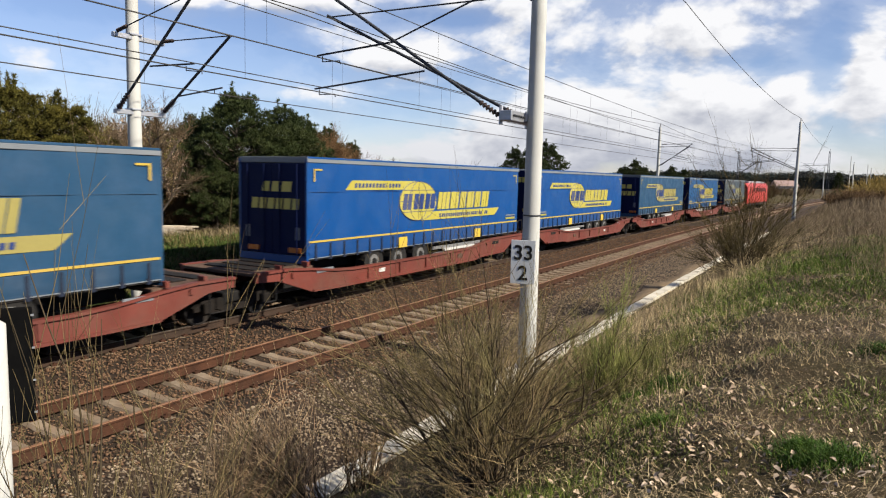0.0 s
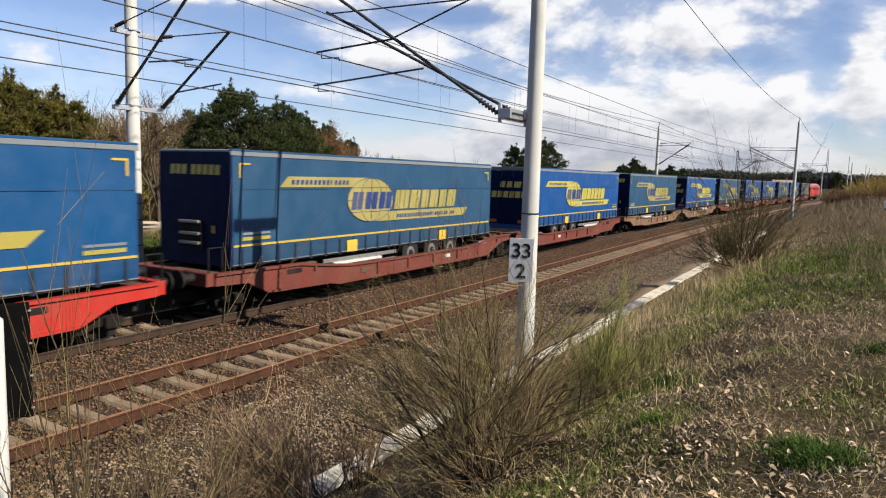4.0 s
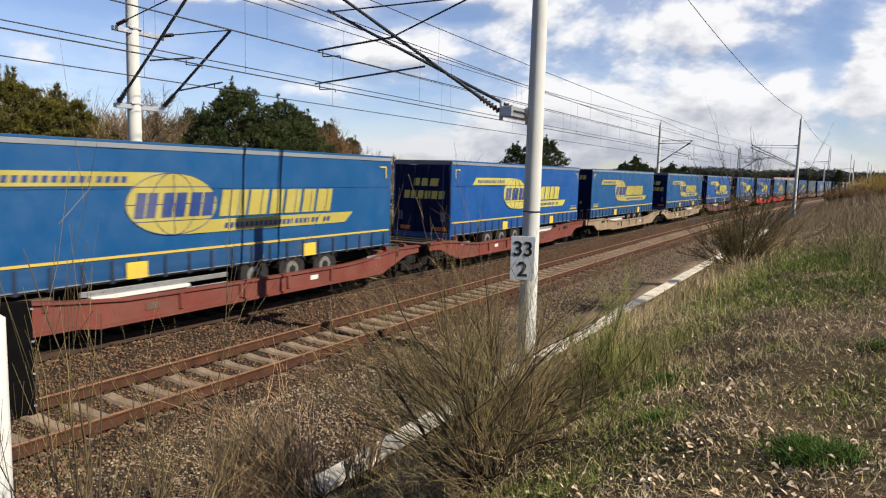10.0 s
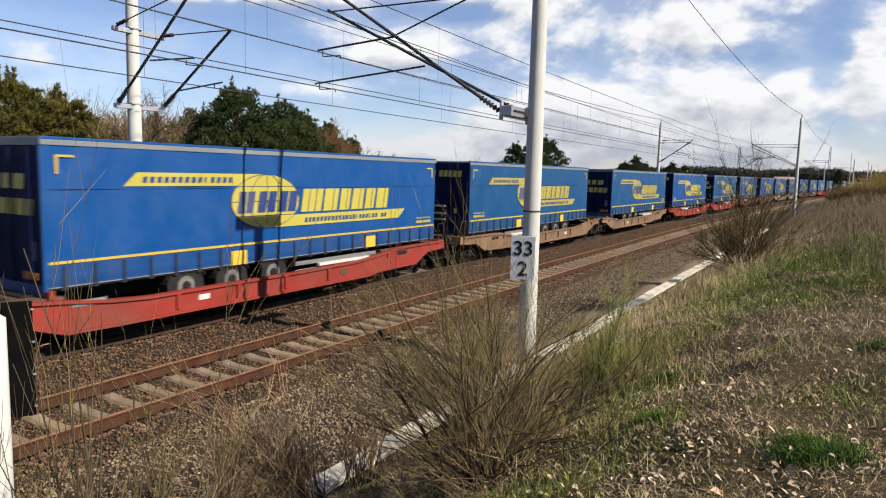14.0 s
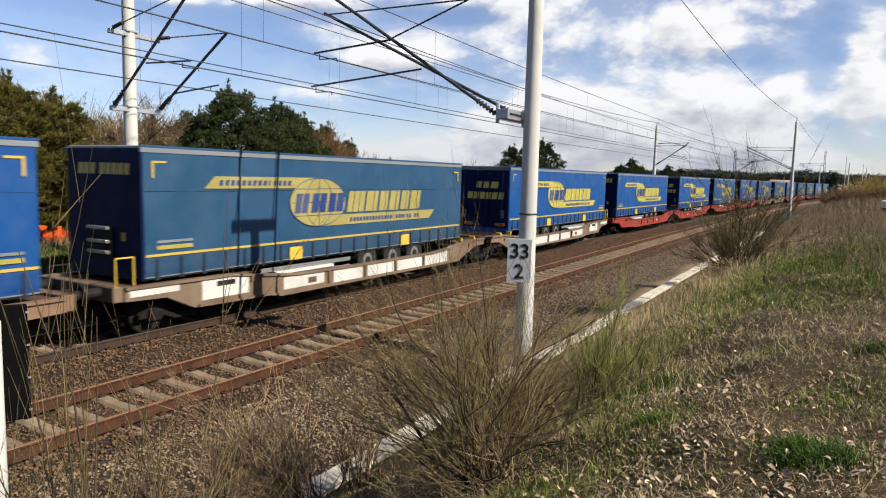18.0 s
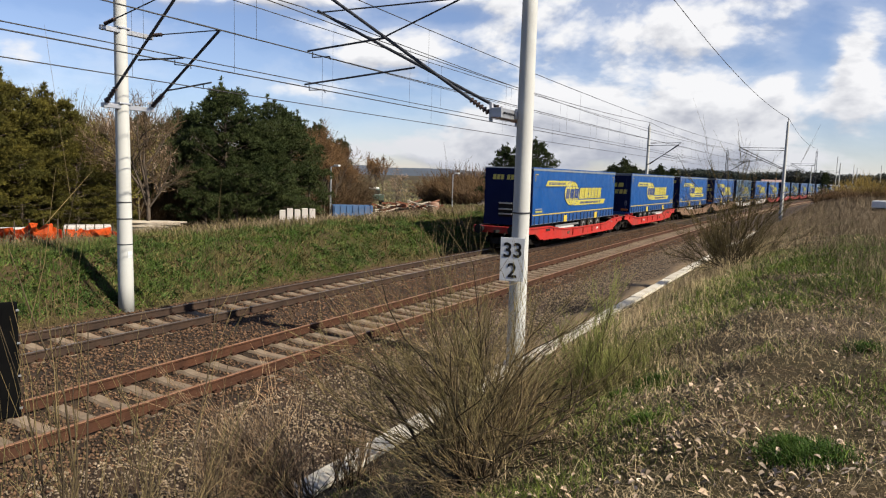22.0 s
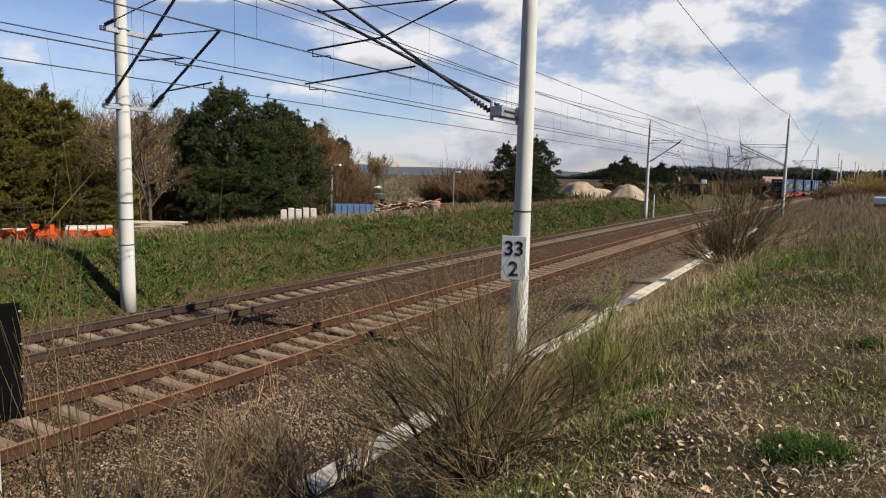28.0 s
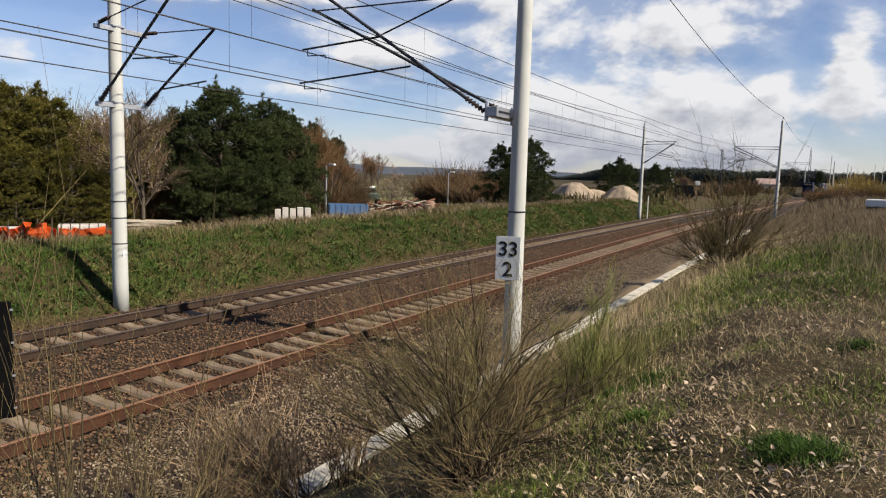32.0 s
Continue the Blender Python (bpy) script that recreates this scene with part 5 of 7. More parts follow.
def build_bank_grass():
    rng = np.random.default_rng(21)
    # right bank: a litter of flattened dead stalks, brown below and straw-coloured above
    for n, nm, lb, mat, h0, h1, ln, w0 in ((190000, "dead_litter", "matted brown dead stalks on the bank", M_LITTER, 0.006, 0.030, (1.2, 5.0), 0.0030),
                                          (100000, "dry_grass", "flattened dry straw-coloured grass on the bank", M_DRY, 0.008, 0.050, (0.6, 3.6), 0.0026)):
        x, y = bank_places(rng, n, 2.6, 60, 2.1, 4.6)
        keep = ((patch(x * 1.7 + 3, y * 1.4) + rng.normal(0, 0.22, n) > 0.34) | (mat is M_LITTER)) & ((y < 9 + rng.normal(0, 2.0, n)) | (x < 8.2 + 0.02 * y + rng.normal(0, 0.4, n)) | (rng.uniform(0, 1, n) < 0.6))
        x, y = x[keep], y[keep]
        n = len(x)
        grow = 1 + 1.6 * np.clip((y - 8) / 14, 0, 1)
        h = (h0 + (h1 - h0) * rng.uniform(0, 1, n) ** 1.6) * grow
        grass_on(nm, lb, rng, x, y, h, w0 * rng.uniform(0.7, 1.6, n) * (1 + y / 9), rng.uniform(*ln, n) / grow ** 0.7, mat)
    x, y = bank_places(rng, 200000, 2.8, 60, 2.0, 4.8)
    g = 0.55 * patch(x, y) + 0.75 * near_spots(x, y, GREEN_SPOTS) - 0.25 * near_spots(x, y, BARE_SPOTS)
    keep = g + rng.normal(0, 0.15, len(x)) > 0.47 + 0.06 * np.clip((y - 6) / 5, 0, 1)
    x, y, g = x[keep], y[keep], g[keep]
    # towards the crest, most blades take the darker lush green
    deep_green = (x > 8.3 + 0.02 * y + rng.normal(0, 0.4, len(x))) & (y > 9 + rng.normal(0, 1.5, len(x))) & (rng.uniform(0, 1, len(x)) < 0.75)
    for k, mat in ((~deep_green, M_GREEN), (deep_green, M_LUSH)):
        n, xx, yy = int(k.sum()), x[k], y[k]
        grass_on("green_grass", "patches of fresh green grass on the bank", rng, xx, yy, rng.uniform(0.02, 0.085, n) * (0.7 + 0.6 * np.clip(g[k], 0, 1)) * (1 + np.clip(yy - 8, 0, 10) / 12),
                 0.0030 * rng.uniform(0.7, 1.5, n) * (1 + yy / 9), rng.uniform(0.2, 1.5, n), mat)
    # single longer pale stalks standing up out of the litter
    for n, y0, y1, pw, h0, h1, mat in ((15000, 2.7, 14, 1.6, 0.02, 0.09, M_DRY), (20000, 7, 32, 1.3, 0.05, 0.20, M_EDGE), (2400, 2.8, 30, 1.7, 0.10, 0.24, M_DRY)):
        x, y = bank_places(rng, n, y0, y1, pw, 5.2)
        keep = (y < 9 + rng.normal(0, 2.5, n)) | (x < 8.0 + rng.normal(0, 0.5, n) + 0.02 * y)
        x, y = x[keep], y[keep]
        n = len(x)
        grass_on("pale_stalks", "single bent pale stalks in the grass", rng, x, y, rng.uniform(h0, h1, n), 0.0024 * rng.uniform(0.7, 1.5, n) * (1 + y / 12), rng.uniform(0.2, 2.2, n), mat)
    # tall grey-brown dead weeds towards the field
    x, y = bank_places(rng, 150000, 8.0, 75, 1.4, 5.0)
    far_side = (x - 9.2 - 0.02 * y) / 2.5 + (y - 21) / 12
    keep = (rng.uniform(-0.7, 1.1, len(x)) < far_side) & (patch(x * 0.6, y * 0.6) > 0.30)
    x, y = x[keep], y[keep]
    grass_on("dead_weeds", "tall grey-brown dead weeds at the edge of the field", rng, x, y, rng.uniform(0.12, 0.52, len(x)), rng.uniform(0.0018, 0.0034, len(x)) * (1 + y / 18),
             rng.uniform(0.1, 0.9, len(x)), M_HEATH)
    # upright dry grass along the trough and below the dark shrub, and yellow-green tufts beside the broom
    x, y = bank_places(rng, 60000, 6.0, 30, 1.2, 4.5)
    keep = (rng.uniform(0, 1, len(x)) < np.where((y < 14) & (x < 5.7), 0.2, 0.9)) & (np.exp(-((x - 5.3 - 0.15 * np.clip(y - 8, 0, 12)) / 0.9) ** 2) * (0.35 + 0.65 * patch(2 * x, 1.3 * y)) > rng.uniform(0, 1, len(x)))
    x, y = x[keep], y[keep]
    grass_on("edge_grass", "long pale dry grass along the concrete trough", rng, x, y, rng.uniform(0.12, 0.46, len(x)), rng.uniform(0.003, 0.005, len(x)) * (1 + y / 16), rng.uniform(0.1, 0.7, len(x)), M_EDGE)
    x, y = rng.normal(7.1, 0.5, 3600), rng.normal(8.3, 1.0, 3600)
    grass_on("tuft_grass", "tall yellow-green grass beside the broom", rng, x, y, rng.uniform(0.10, 0.42, len(x)), rng.uniform(0.003, 0.006, len(x)), rng.uniform(0.1, 0.7, len(x)), M_TUFT)
    # sparser grass round and behind the viewpoint
    for n, nm, lb, mat, h1 in ((60000, "dead_litter", "matted brown dead stalks behind the viewpoint", M_LITTER, 0.05), (45000, "green_grass", "thin grass behind the viewpoint", M_GREEN, 0.10), (30000, "dry_grass", "dry grass behind the viewpoint", M_DRY, 0.12)):
        x, y = 4.7 + 17 * rng.uniform(0, 1, n) ** 1.3, 12 - 24 * rng.uniform(0, 1, n)
        keep = ((y < 2.9 + rng.normal(0, 0.3, n)) | (x > 10.2 + 0.11 * np.maximum(y, 0))) & (np.hypot(x - 9, y) < 12 + rng.normal(0, 2, n))
        if mat is M_GREEN:
            keep &= patch(x, y) + rng.normal(0, 0.15, n) > 0.5
        x, y = x[keep], y[keep]
        grass_on(nm, lb, rng, x, y, rng.uniform(0.01, h1, len(x)), rng.uniform(0.004, 0.010, len(x)), rng.uniform(0.4, 3.0, len(x)), mat)
    # field beyond the bank
    y = rng.uniform(60, 200, 40000)
    x = 6.5 + y * y / (2 * R_CURVE) + (rng.uniform(0, 1, len(y)) ** 1.2) * (8 + 0.12 * y)
    grass_on("field_weeds", "brown dead weeds across the field", rng, x, y, rng.uniform(0.3, 1.0, len(x)), rng.uniform(0.018, 0.04, len(x)), rng.uniform(0.05, 0.4, len(x)), M_HEATH)
    # left bank
    n = 170000
    y = 4 + 90 * rng.uniform(0, 1, n) ** 1.35
    u = -7.0 - 13 * rng.uniform(0, 1, n) ** 1.25
    x = u + y * y / (2 * R_CURVE)
    g = patch(x * 0.55, y * 0.45) + 0.35 * np.exp(-((u + 9.0) / 1.9) ** 2) + 0.16 * np.sin(2.3 * x + 1.1 * y) * np.sin(1.7 * y - 0.6 * x) + rng.normal(0, 0.09, n)
    for keep, nm, lb, mat, h0, h1 in ((g > 0.62, "green_grass", "fresh green grass on the far bank", M_LUSH, 0.05, 0.16), (g <= 0.62, "dry_grass", "dull dry grass on the far bank", M_MEADOW, 0.05, 0.22)):
        k = int(keep.sum())
        tall = 0.55 + 0.9 * np.clip(patch(x[keep] * 0.9 + 2, y[keep] * 0.7), 0, 1)
        grass_on(nm, lb, rng, x[keep], y[keep], rng.uniform(h0, h1, k) * tall, rng.uniform(0.008, 0.018, k) * (1 + y[keep] / 34), rng.uniform(0.7, 2.8, k), mat)
    # brown dead stems along the crest, and low dark nettles on the slope
    for n, u0, u1, h0, h1, mat, cut, lb in ((16000, -10.4, -14.5, 0.22, 0.62, M_HEATH, 0.50, "brown dead stems along the crest of the far bank"), (20000, -7.4, -11.0, 0.08, 0.24, M_NETTLE, 0.60, "dark green nettles on the far bank")):
        y = 8 + 75 * rng.uniform(0, 1, n) ** 1.2
        u = u0 + (u1 - u0) * rng.uniform(0, 1, n)
        x = u + y * y / (2 * R_CURVE)
        keep = patch(x * 0.8 + 9, y * 0.55 + 4) + rng.normal(0, 0.07, n) > cut
        x, y = x[keep], y[keep]
        grass_on("bank_weeds", lb, rng, x, y, rng.uniform(h0, h1, len(x)), rng.uniform(0.010, 0.022, len(x)) * (1 + y / 40), rng.uniform(0.1, 1.1, len(x)), mat)
    n = 26000
    y = 8 + 80 * rng.uniform(0, 1, n) ** 1.2
    u = -9.6 - 4.5 * rng.uniform(0, 1, n)
    x = u + y * y / (2 * R_CURVE)
    keep = patch(x * 1.1 + 5, y * 0.8) + rng.normal(0, 0.06, n) > 0.62 - 0.16 * (u < -11.0)
    x, y = x[keep], y[keep]
    grass_on("bank_weeds", "clumps of taller olive and brown weeds on the far bank", rng, x, y, rng.uniform(0.15, 0.5, len(x)), rng.uniform(0.008, 0.018, len(x)) * (1 + y / 40), rng.uniform(0.1, 0.8, len(x)), M_WEED)
    # flat leafy clumps, lighter and darker
    for lb, k, mat in (("dark green leafy clumps on the far bank", 700, M_NETTLE), ("fresh green leafy clumps on the far bank", 800, M_TUSSOCK), ("olive-brown leafy clumps on the far bank", 900, M_MEADOW)):
        per = 34
        cy = 7 + 60 * rng.uniform(0, 1, k) ** 1.25
        cu = -7.3 - 6.0 * rng.uniform(0, 1, k) ** (1.3 if mat is not M_MEADOW else 0.8)
        size = np.repeat(rng.uniform(0.10, 0.34, k), per)
        y = np.repeat(cy, per) + rng.normal(0, 0.6, k * per) * size
        x = np.repeat(cu, per) + rng.normal(0, 0.6, k * per) * size + y * y / (2 * R_CURVE)
        grass_on("leafy_clump", lb, rng, x, y, rng.uniform(0.06, 0.14, k * per) * (0.6 + 2 * size), rng.uniform(0.022, 0.045, k * per) * (1 + y / 60), rng.uniform(0.6, 2.2, k * per), mat)
    # tussocks: thick clumps of longer grass
    for nm, lb, k, mat, h0, h1 in (("grass_tussock", "lush green tussocks on the far bank", 900, M_TUSSOCK, 0.10, 0.30), ("grass_tussock", "dull dry tussocks on the far bank", 260, M_MEADOW, 0.12, 0.32)):
        cy = 6 + 62 * rng.uniform(0, 1, k) ** 1.25
        cu = -7.6 - 5.0 * rng.uniform(0, 1, k) ** (1.0 if mat is M_TUSSOCK else 0.6)
        size = rng.uniform(0.12, 0.45, k)
        per = 46
        y = np.repeat(cy, per) + rng.normal(0, 1, k * per) * np.repeat(size, per) * 0.55
        x = np.repeat(cu, per) + rng.normal(0, 1, k * per) * np.repeat(size, per) * 0.45 + y * y / (2 * R_CURVE)
        grass_on(nm, lb, rng, x, y, rng.uniform(h0, h1, k * per) * np.repeat(0.6 + size, per), rng.uniform(0.008, 0.016, k * per) * (1 + y / 40), rng.uniform(0.2, 1.2, k * per), mat)
    # rough meadow behind the far bank
    n = 40000
    d, a = 26 + 70 * rng.uniform(0, 1, n) ** 1.3, np.radians(rng.uniform(8, 63, n))
    x, y = EYE[0] - np.sin(a) * d, np.cos(a) * d
    keep = lateral(x, y) < -13
    x, y = x[keep], y[keep]
    grass_on("meadow_grass", "rough olive-brown meadow grass", rng, x, y, rng.uniform(0.1, 0.4, len(x)), rng.uniform(0.03, 0.06, len(x)), rng.uniform(0.2, 0.8, len(x)), M_MEADOW)


def build_scrub():
    rng = np.random.default_rng(88)
    for nm, lb, a0, a1, d0, d1, n, mat, h0, h1 in (("scrub", "low brown and olive scrub on the fields beyond the line", 2, 25, 72, 330, 30000, M_SCRUB, 0.3, 1.5), ("far_field", "rough pale grass of the far fields", 22, 42, 75, 520, 30000, M_FIELD, 0.1, 0.5),
                                               ("scrub", "dark thorny scrub at the foot of the curve", 1.5, 9, 120, 330, 9000, M_HILLTWIG, 0.8, 2.6)):
        d, a = d0 + (d1 - d0) * rng.uniform(0, 1, n) ** 1.6, np.radians(rng.uniform(a0, a1, n))
        x, y = EYE[0] - np.sin(a) * d, np.cos(a) * d
        keep = (lateral(x, y) < -8.5) & (patch(x * 0.12, y * 0.10) > rng.uniform(0.1, 0.75, n))
        x, y, d = x[keep], y[keep], d[keep]
        k = len(x)
        grass_on(nm, lb, rng, x, y, rng.uniform(h0, h1, k), rng.uniform(0.05, 0.12, k) * (1 + d / 150), rng.uniform(0.05, 0.7, k), mat)


M_FIELD = surf("field_grass", (0.175, 0.150, 0.080), (0.130, 0.125, 0.058), 0.03, 0.95, 0, 0, 20, (0.220, 0.190, 0.120), 0.6, 0.012, 0.35, True)
M_SCRUB = surf("scrub_twig", (0.0840, 0.0595, 0.0315), (0.0700, 0.0644, 0.0238), 0.08, 0.95, 0, 0, 20, (0.1190, 0.0875, 0.0525), 0.6, 0.03, 0.5, True)


def build_leaves():
    """Dead oak leaves lying on the bank."""
    rng = np.random.default_rng(5)
    spots = np.array([(9.03, 5.1, 0.22), (8.52, 4.25, 0.30), (9.5, 4.1, 0.26), (7.95, 9.7, 0.4), (9.46, 8.5, 0.35), (8.75, 4.7, 0.25), (9.2, 4.6, 0.3), (8.1, 4.0, 0.4), (9.85, 4.6, 0.25), (8.6, 6.3, 0.4), (9.3, 5.9, 0.3)])
    pick = rng.integers(0, len(spots), 1100)
    near = spots[pick, :2] + rng.normal(0, 1, (1100, 2)) * spots[pick, 2:] * rng.uniform(0.3, 1.9, (1100, 1))
    wide = np.stack([rng.uniform(6.9, 10.6, 1100), 2.8 + 10.0 * rng.uniform(0, 1, 1100) ** 1.4], 1)
    c = np.concatenate([near, wide])
    x, y = c[:, 0], c[:, 1]
    keep = (x > 6.8) & (y > 2.4)
    x, y = x[keep], y[keep]
    n = len(x)
    s, a, b = 0.006 + 0.025 * rng.uniform(0, 1, n) ** 2.2, rng.uniform(0, 6.28, n), rng.uniform(-1.3, 1.5, n)
    o = np.stack([x, y, height(x, y) + rng.uniform(0.012, 0.045, n)], 1)
    e1 = np.stack([np.cos(a), np.sin(a), b * 0.6], 1) * s[:, None]
    e2 = np.stack([-np.sin(a), np.cos(a), rng.uniform(-0.9, 0.9, n)], 1) * (s * rng.uniform(0.3, 0.65, n))[:, None]
    up = np.stack([np.zeros(n), np.zeros(n), s * rng.uniform(-0.2, 0.9, n)], 1)
    v = np.stack([o - e1, o - e1 * 0.3 + e2 + up, o + e1 * 0.4 + e2 * 0.8 + up, o + e1, o + e1 * 0.4 - e2 * 0.8 + up, o - e1 * 0.3 - e2 + up, o], 1).reshape(-1, 3)
    f = np.array([(6, 0, 1), (6, 1, 2), (6, 2, 3), (6, 3, 4), (6, 4, 5), (6, 5, 0)])
    t = (np.arange(n)[:, None, None] * 7 + f[None]).reshape(-1, 3)
    single("dead_leaves", fast_mesh("dead_leaves", v, t, M_LEAF), None, "pale curled dead leaves scattered over the bank", "fallen leaves", kind="stuff")


def build_cushions():
    """Low green herb cushions."""
    rng = np.random.default_rng(31)
    for x, y, r, n in ((8.0, 7.36, 0.22, 1500), (9.52, 4.62, 0.24, 2600), (9.42, 4.75, 0.10, 700), (8.35, 5.55, 0.10, 500), (9.95, 7.4, 0.14, 600), (7.8, 7.0, 0.14, 600)):
        q = rng.normal(0, r * 0.5, (n, 2))
        P = np.stack([x + q[:, 0], y + q[:, 1], height(x + q[:, 0], y + q[:, 1])], 1)
        single("herb_cushion", blades("herb_cushion", P, rng.uniform(0.02, 0.09, n), rng.uniform(0.004, 0.009, n), rng.uniform(0.3, 1.6, n), M_HERB, rng), None,
               "low dark green herb growing in the dry grass", "herb", kind="stuff")


M_TUSSOCK = surf("tussock_blade", (0.046, 0.080, 0.016), (0.080, 0.108, 0.028), 0.5, 0.8, 0, 0, 40, (0.035, 0.065, 0.010), 0.6, 0.35, 0.5, True)
M_WEED = surf("olive_weed", (0.0700, 0.0700, 0.0210), (0.1190, 0.0840, 0.0385), 0.5, 0.85, 0, 0, 40, (0.0350, 0.0630, 0.0105), 0.6, 0.3, 0.5, True)
M_NETTLE = surf("nettle_green", (0.022, 0.046, 0.010), (0.040, 0.066, 0.014), 2, 0.7, 0, 0, 40, (0.060, 0.074, 0.022), 0.5, 0.5, 0.5, True)
M_HERB = surf("herb_green", (0.0210, 0.0504, 0.0042), (0.0420, 0.0805, 0.0084), 3, 0.7, 0, 0, 40, None, 0.5, 1, 0.4, True)


def stems(rng, n, spread, length, twigs, sub, thick=1.0, droop=0.12, lean=(0, 0), crook=0.15, rise=0.22):
    """A broom: crooked woody stems that fork, and straight fine twigs that strive upwards."""
    main, fine = [], []

    def limb(p, d, L, r, k, lift):
        pts = [p.copy()]
        for j in range(k):
            d = d + np.array([rng.normal(0, crook), rng.normal(0, crook), rng.normal(lift, crook * 0.5)])
            d /= np.linalg.norm(d)
            p = p + d * L / k
            pts.append(p.copy())
        main.append([(q, max(thick, 1.1) * r * (1 - 0.8 * j / k)) for j, q in enumerate(pts)])
        return pts

    def dress(pts, L, count):
        k = len(pts) - 1
        for t in range(count):
            f = rng.uniform(0.2, 1.0) * k
            a = min(int(f), k - 1)
            seg = pts[a + 1] - pts[a]
            q = pts[a] + seg * (f - a)
            dd = seg / np.linalg.norm(seg) + rng.normal(0, 0.30, 3) + np.array([0, 0, rise])
            dd /= np.linalg.norm(dd)
            l2 = L * rng.uniform(0.12, 0.42)
            e = q + dd * l2 + np.array([rng.normal(0, 0.05), rng.normal(0, 0.05), 0.06]) * l2
            m = (q + e) * 0.5 + rng.normal(0, 0.02, 3) * l2
            fine.append([(q, 0.0034 * thick), (m, 0.0027 * thick), (e, 0.0012 * thick)])
            for s in range(sub):
                q2 = q + (e - q) * rng.uniform(0.2, 0.85)
                d2 = dd + rng.normal(0, 0.30, 3) + np.array([0, 0, 0.7 * rise])
                d2 /= np.linalg.norm(d2)
                fine.append([(q2, 0.0024 * thick), (q2 + d2 * l2 * rng.uniform(0.3, 0.8), 0.0011 * thick)])
    for i in range(n):
        az, tilt = rng.uniform(0, 2 * math.pi), spread * rng.uniform(0.0, 1) ** 0.75
        d = np.array([math.sin(tilt) * math.cos(az) + lean[0], math.sin(tilt) * math.sin(az) + lean[1], math.cos(tilt)])
        L = length * rng.uniform(0.45, 1.08) * (1.0 - 0.22 * tilt)
        p = np.array([rng.normal(0, 0.10), rng.normal(0, 0.10), 0.0])
        pts = limb(p, d / np.linalg.norm(d), L, rng.uniform(0.006, 0.012), 7, droop)
        dress(pts, L, twigs)
        for j in range(2):
            a = int(rng.integers(1, 5))
            d = pts[a + 1] - pts[a]
            d = d / np.linalg.norm(d) + rng.normal(0, 0.42, 3)
            l2 = L * rng.uniform(0.3, 0.55)
            dress(limb(pts[a], d / np.linalg.norm(d), l2, 0.005, 4, droop), l2 * 1.4, twigs // 2)
    return main, fine


def broom(label, at, seed, n, spread, length, twigs, sub, mat, thick=1.0, lean=(0, 0), droop=0.12, crook=0.15, rise=0.22):
    rng = np.random.default_rng(seed)
    main, fine = stems(rng, n, spread, length, twigs, sub, thick, droop, lean, crook, rise)
    sh = thing("broom_shrub", label, "shrub", "broom shrubs", at=Matrix.Translation(at))
    part("stem", tubes("stem", main, M_BROOM_STEM, 4), None, sh, "brown woody stems")
    part("twig", tubes("twig", fine, mat, 3), None, sh, "fine upright leafless twigs")
    return sh


def on_bank(x, y):
    return Vector((x, y, float(height(x, y)) - 0.03))


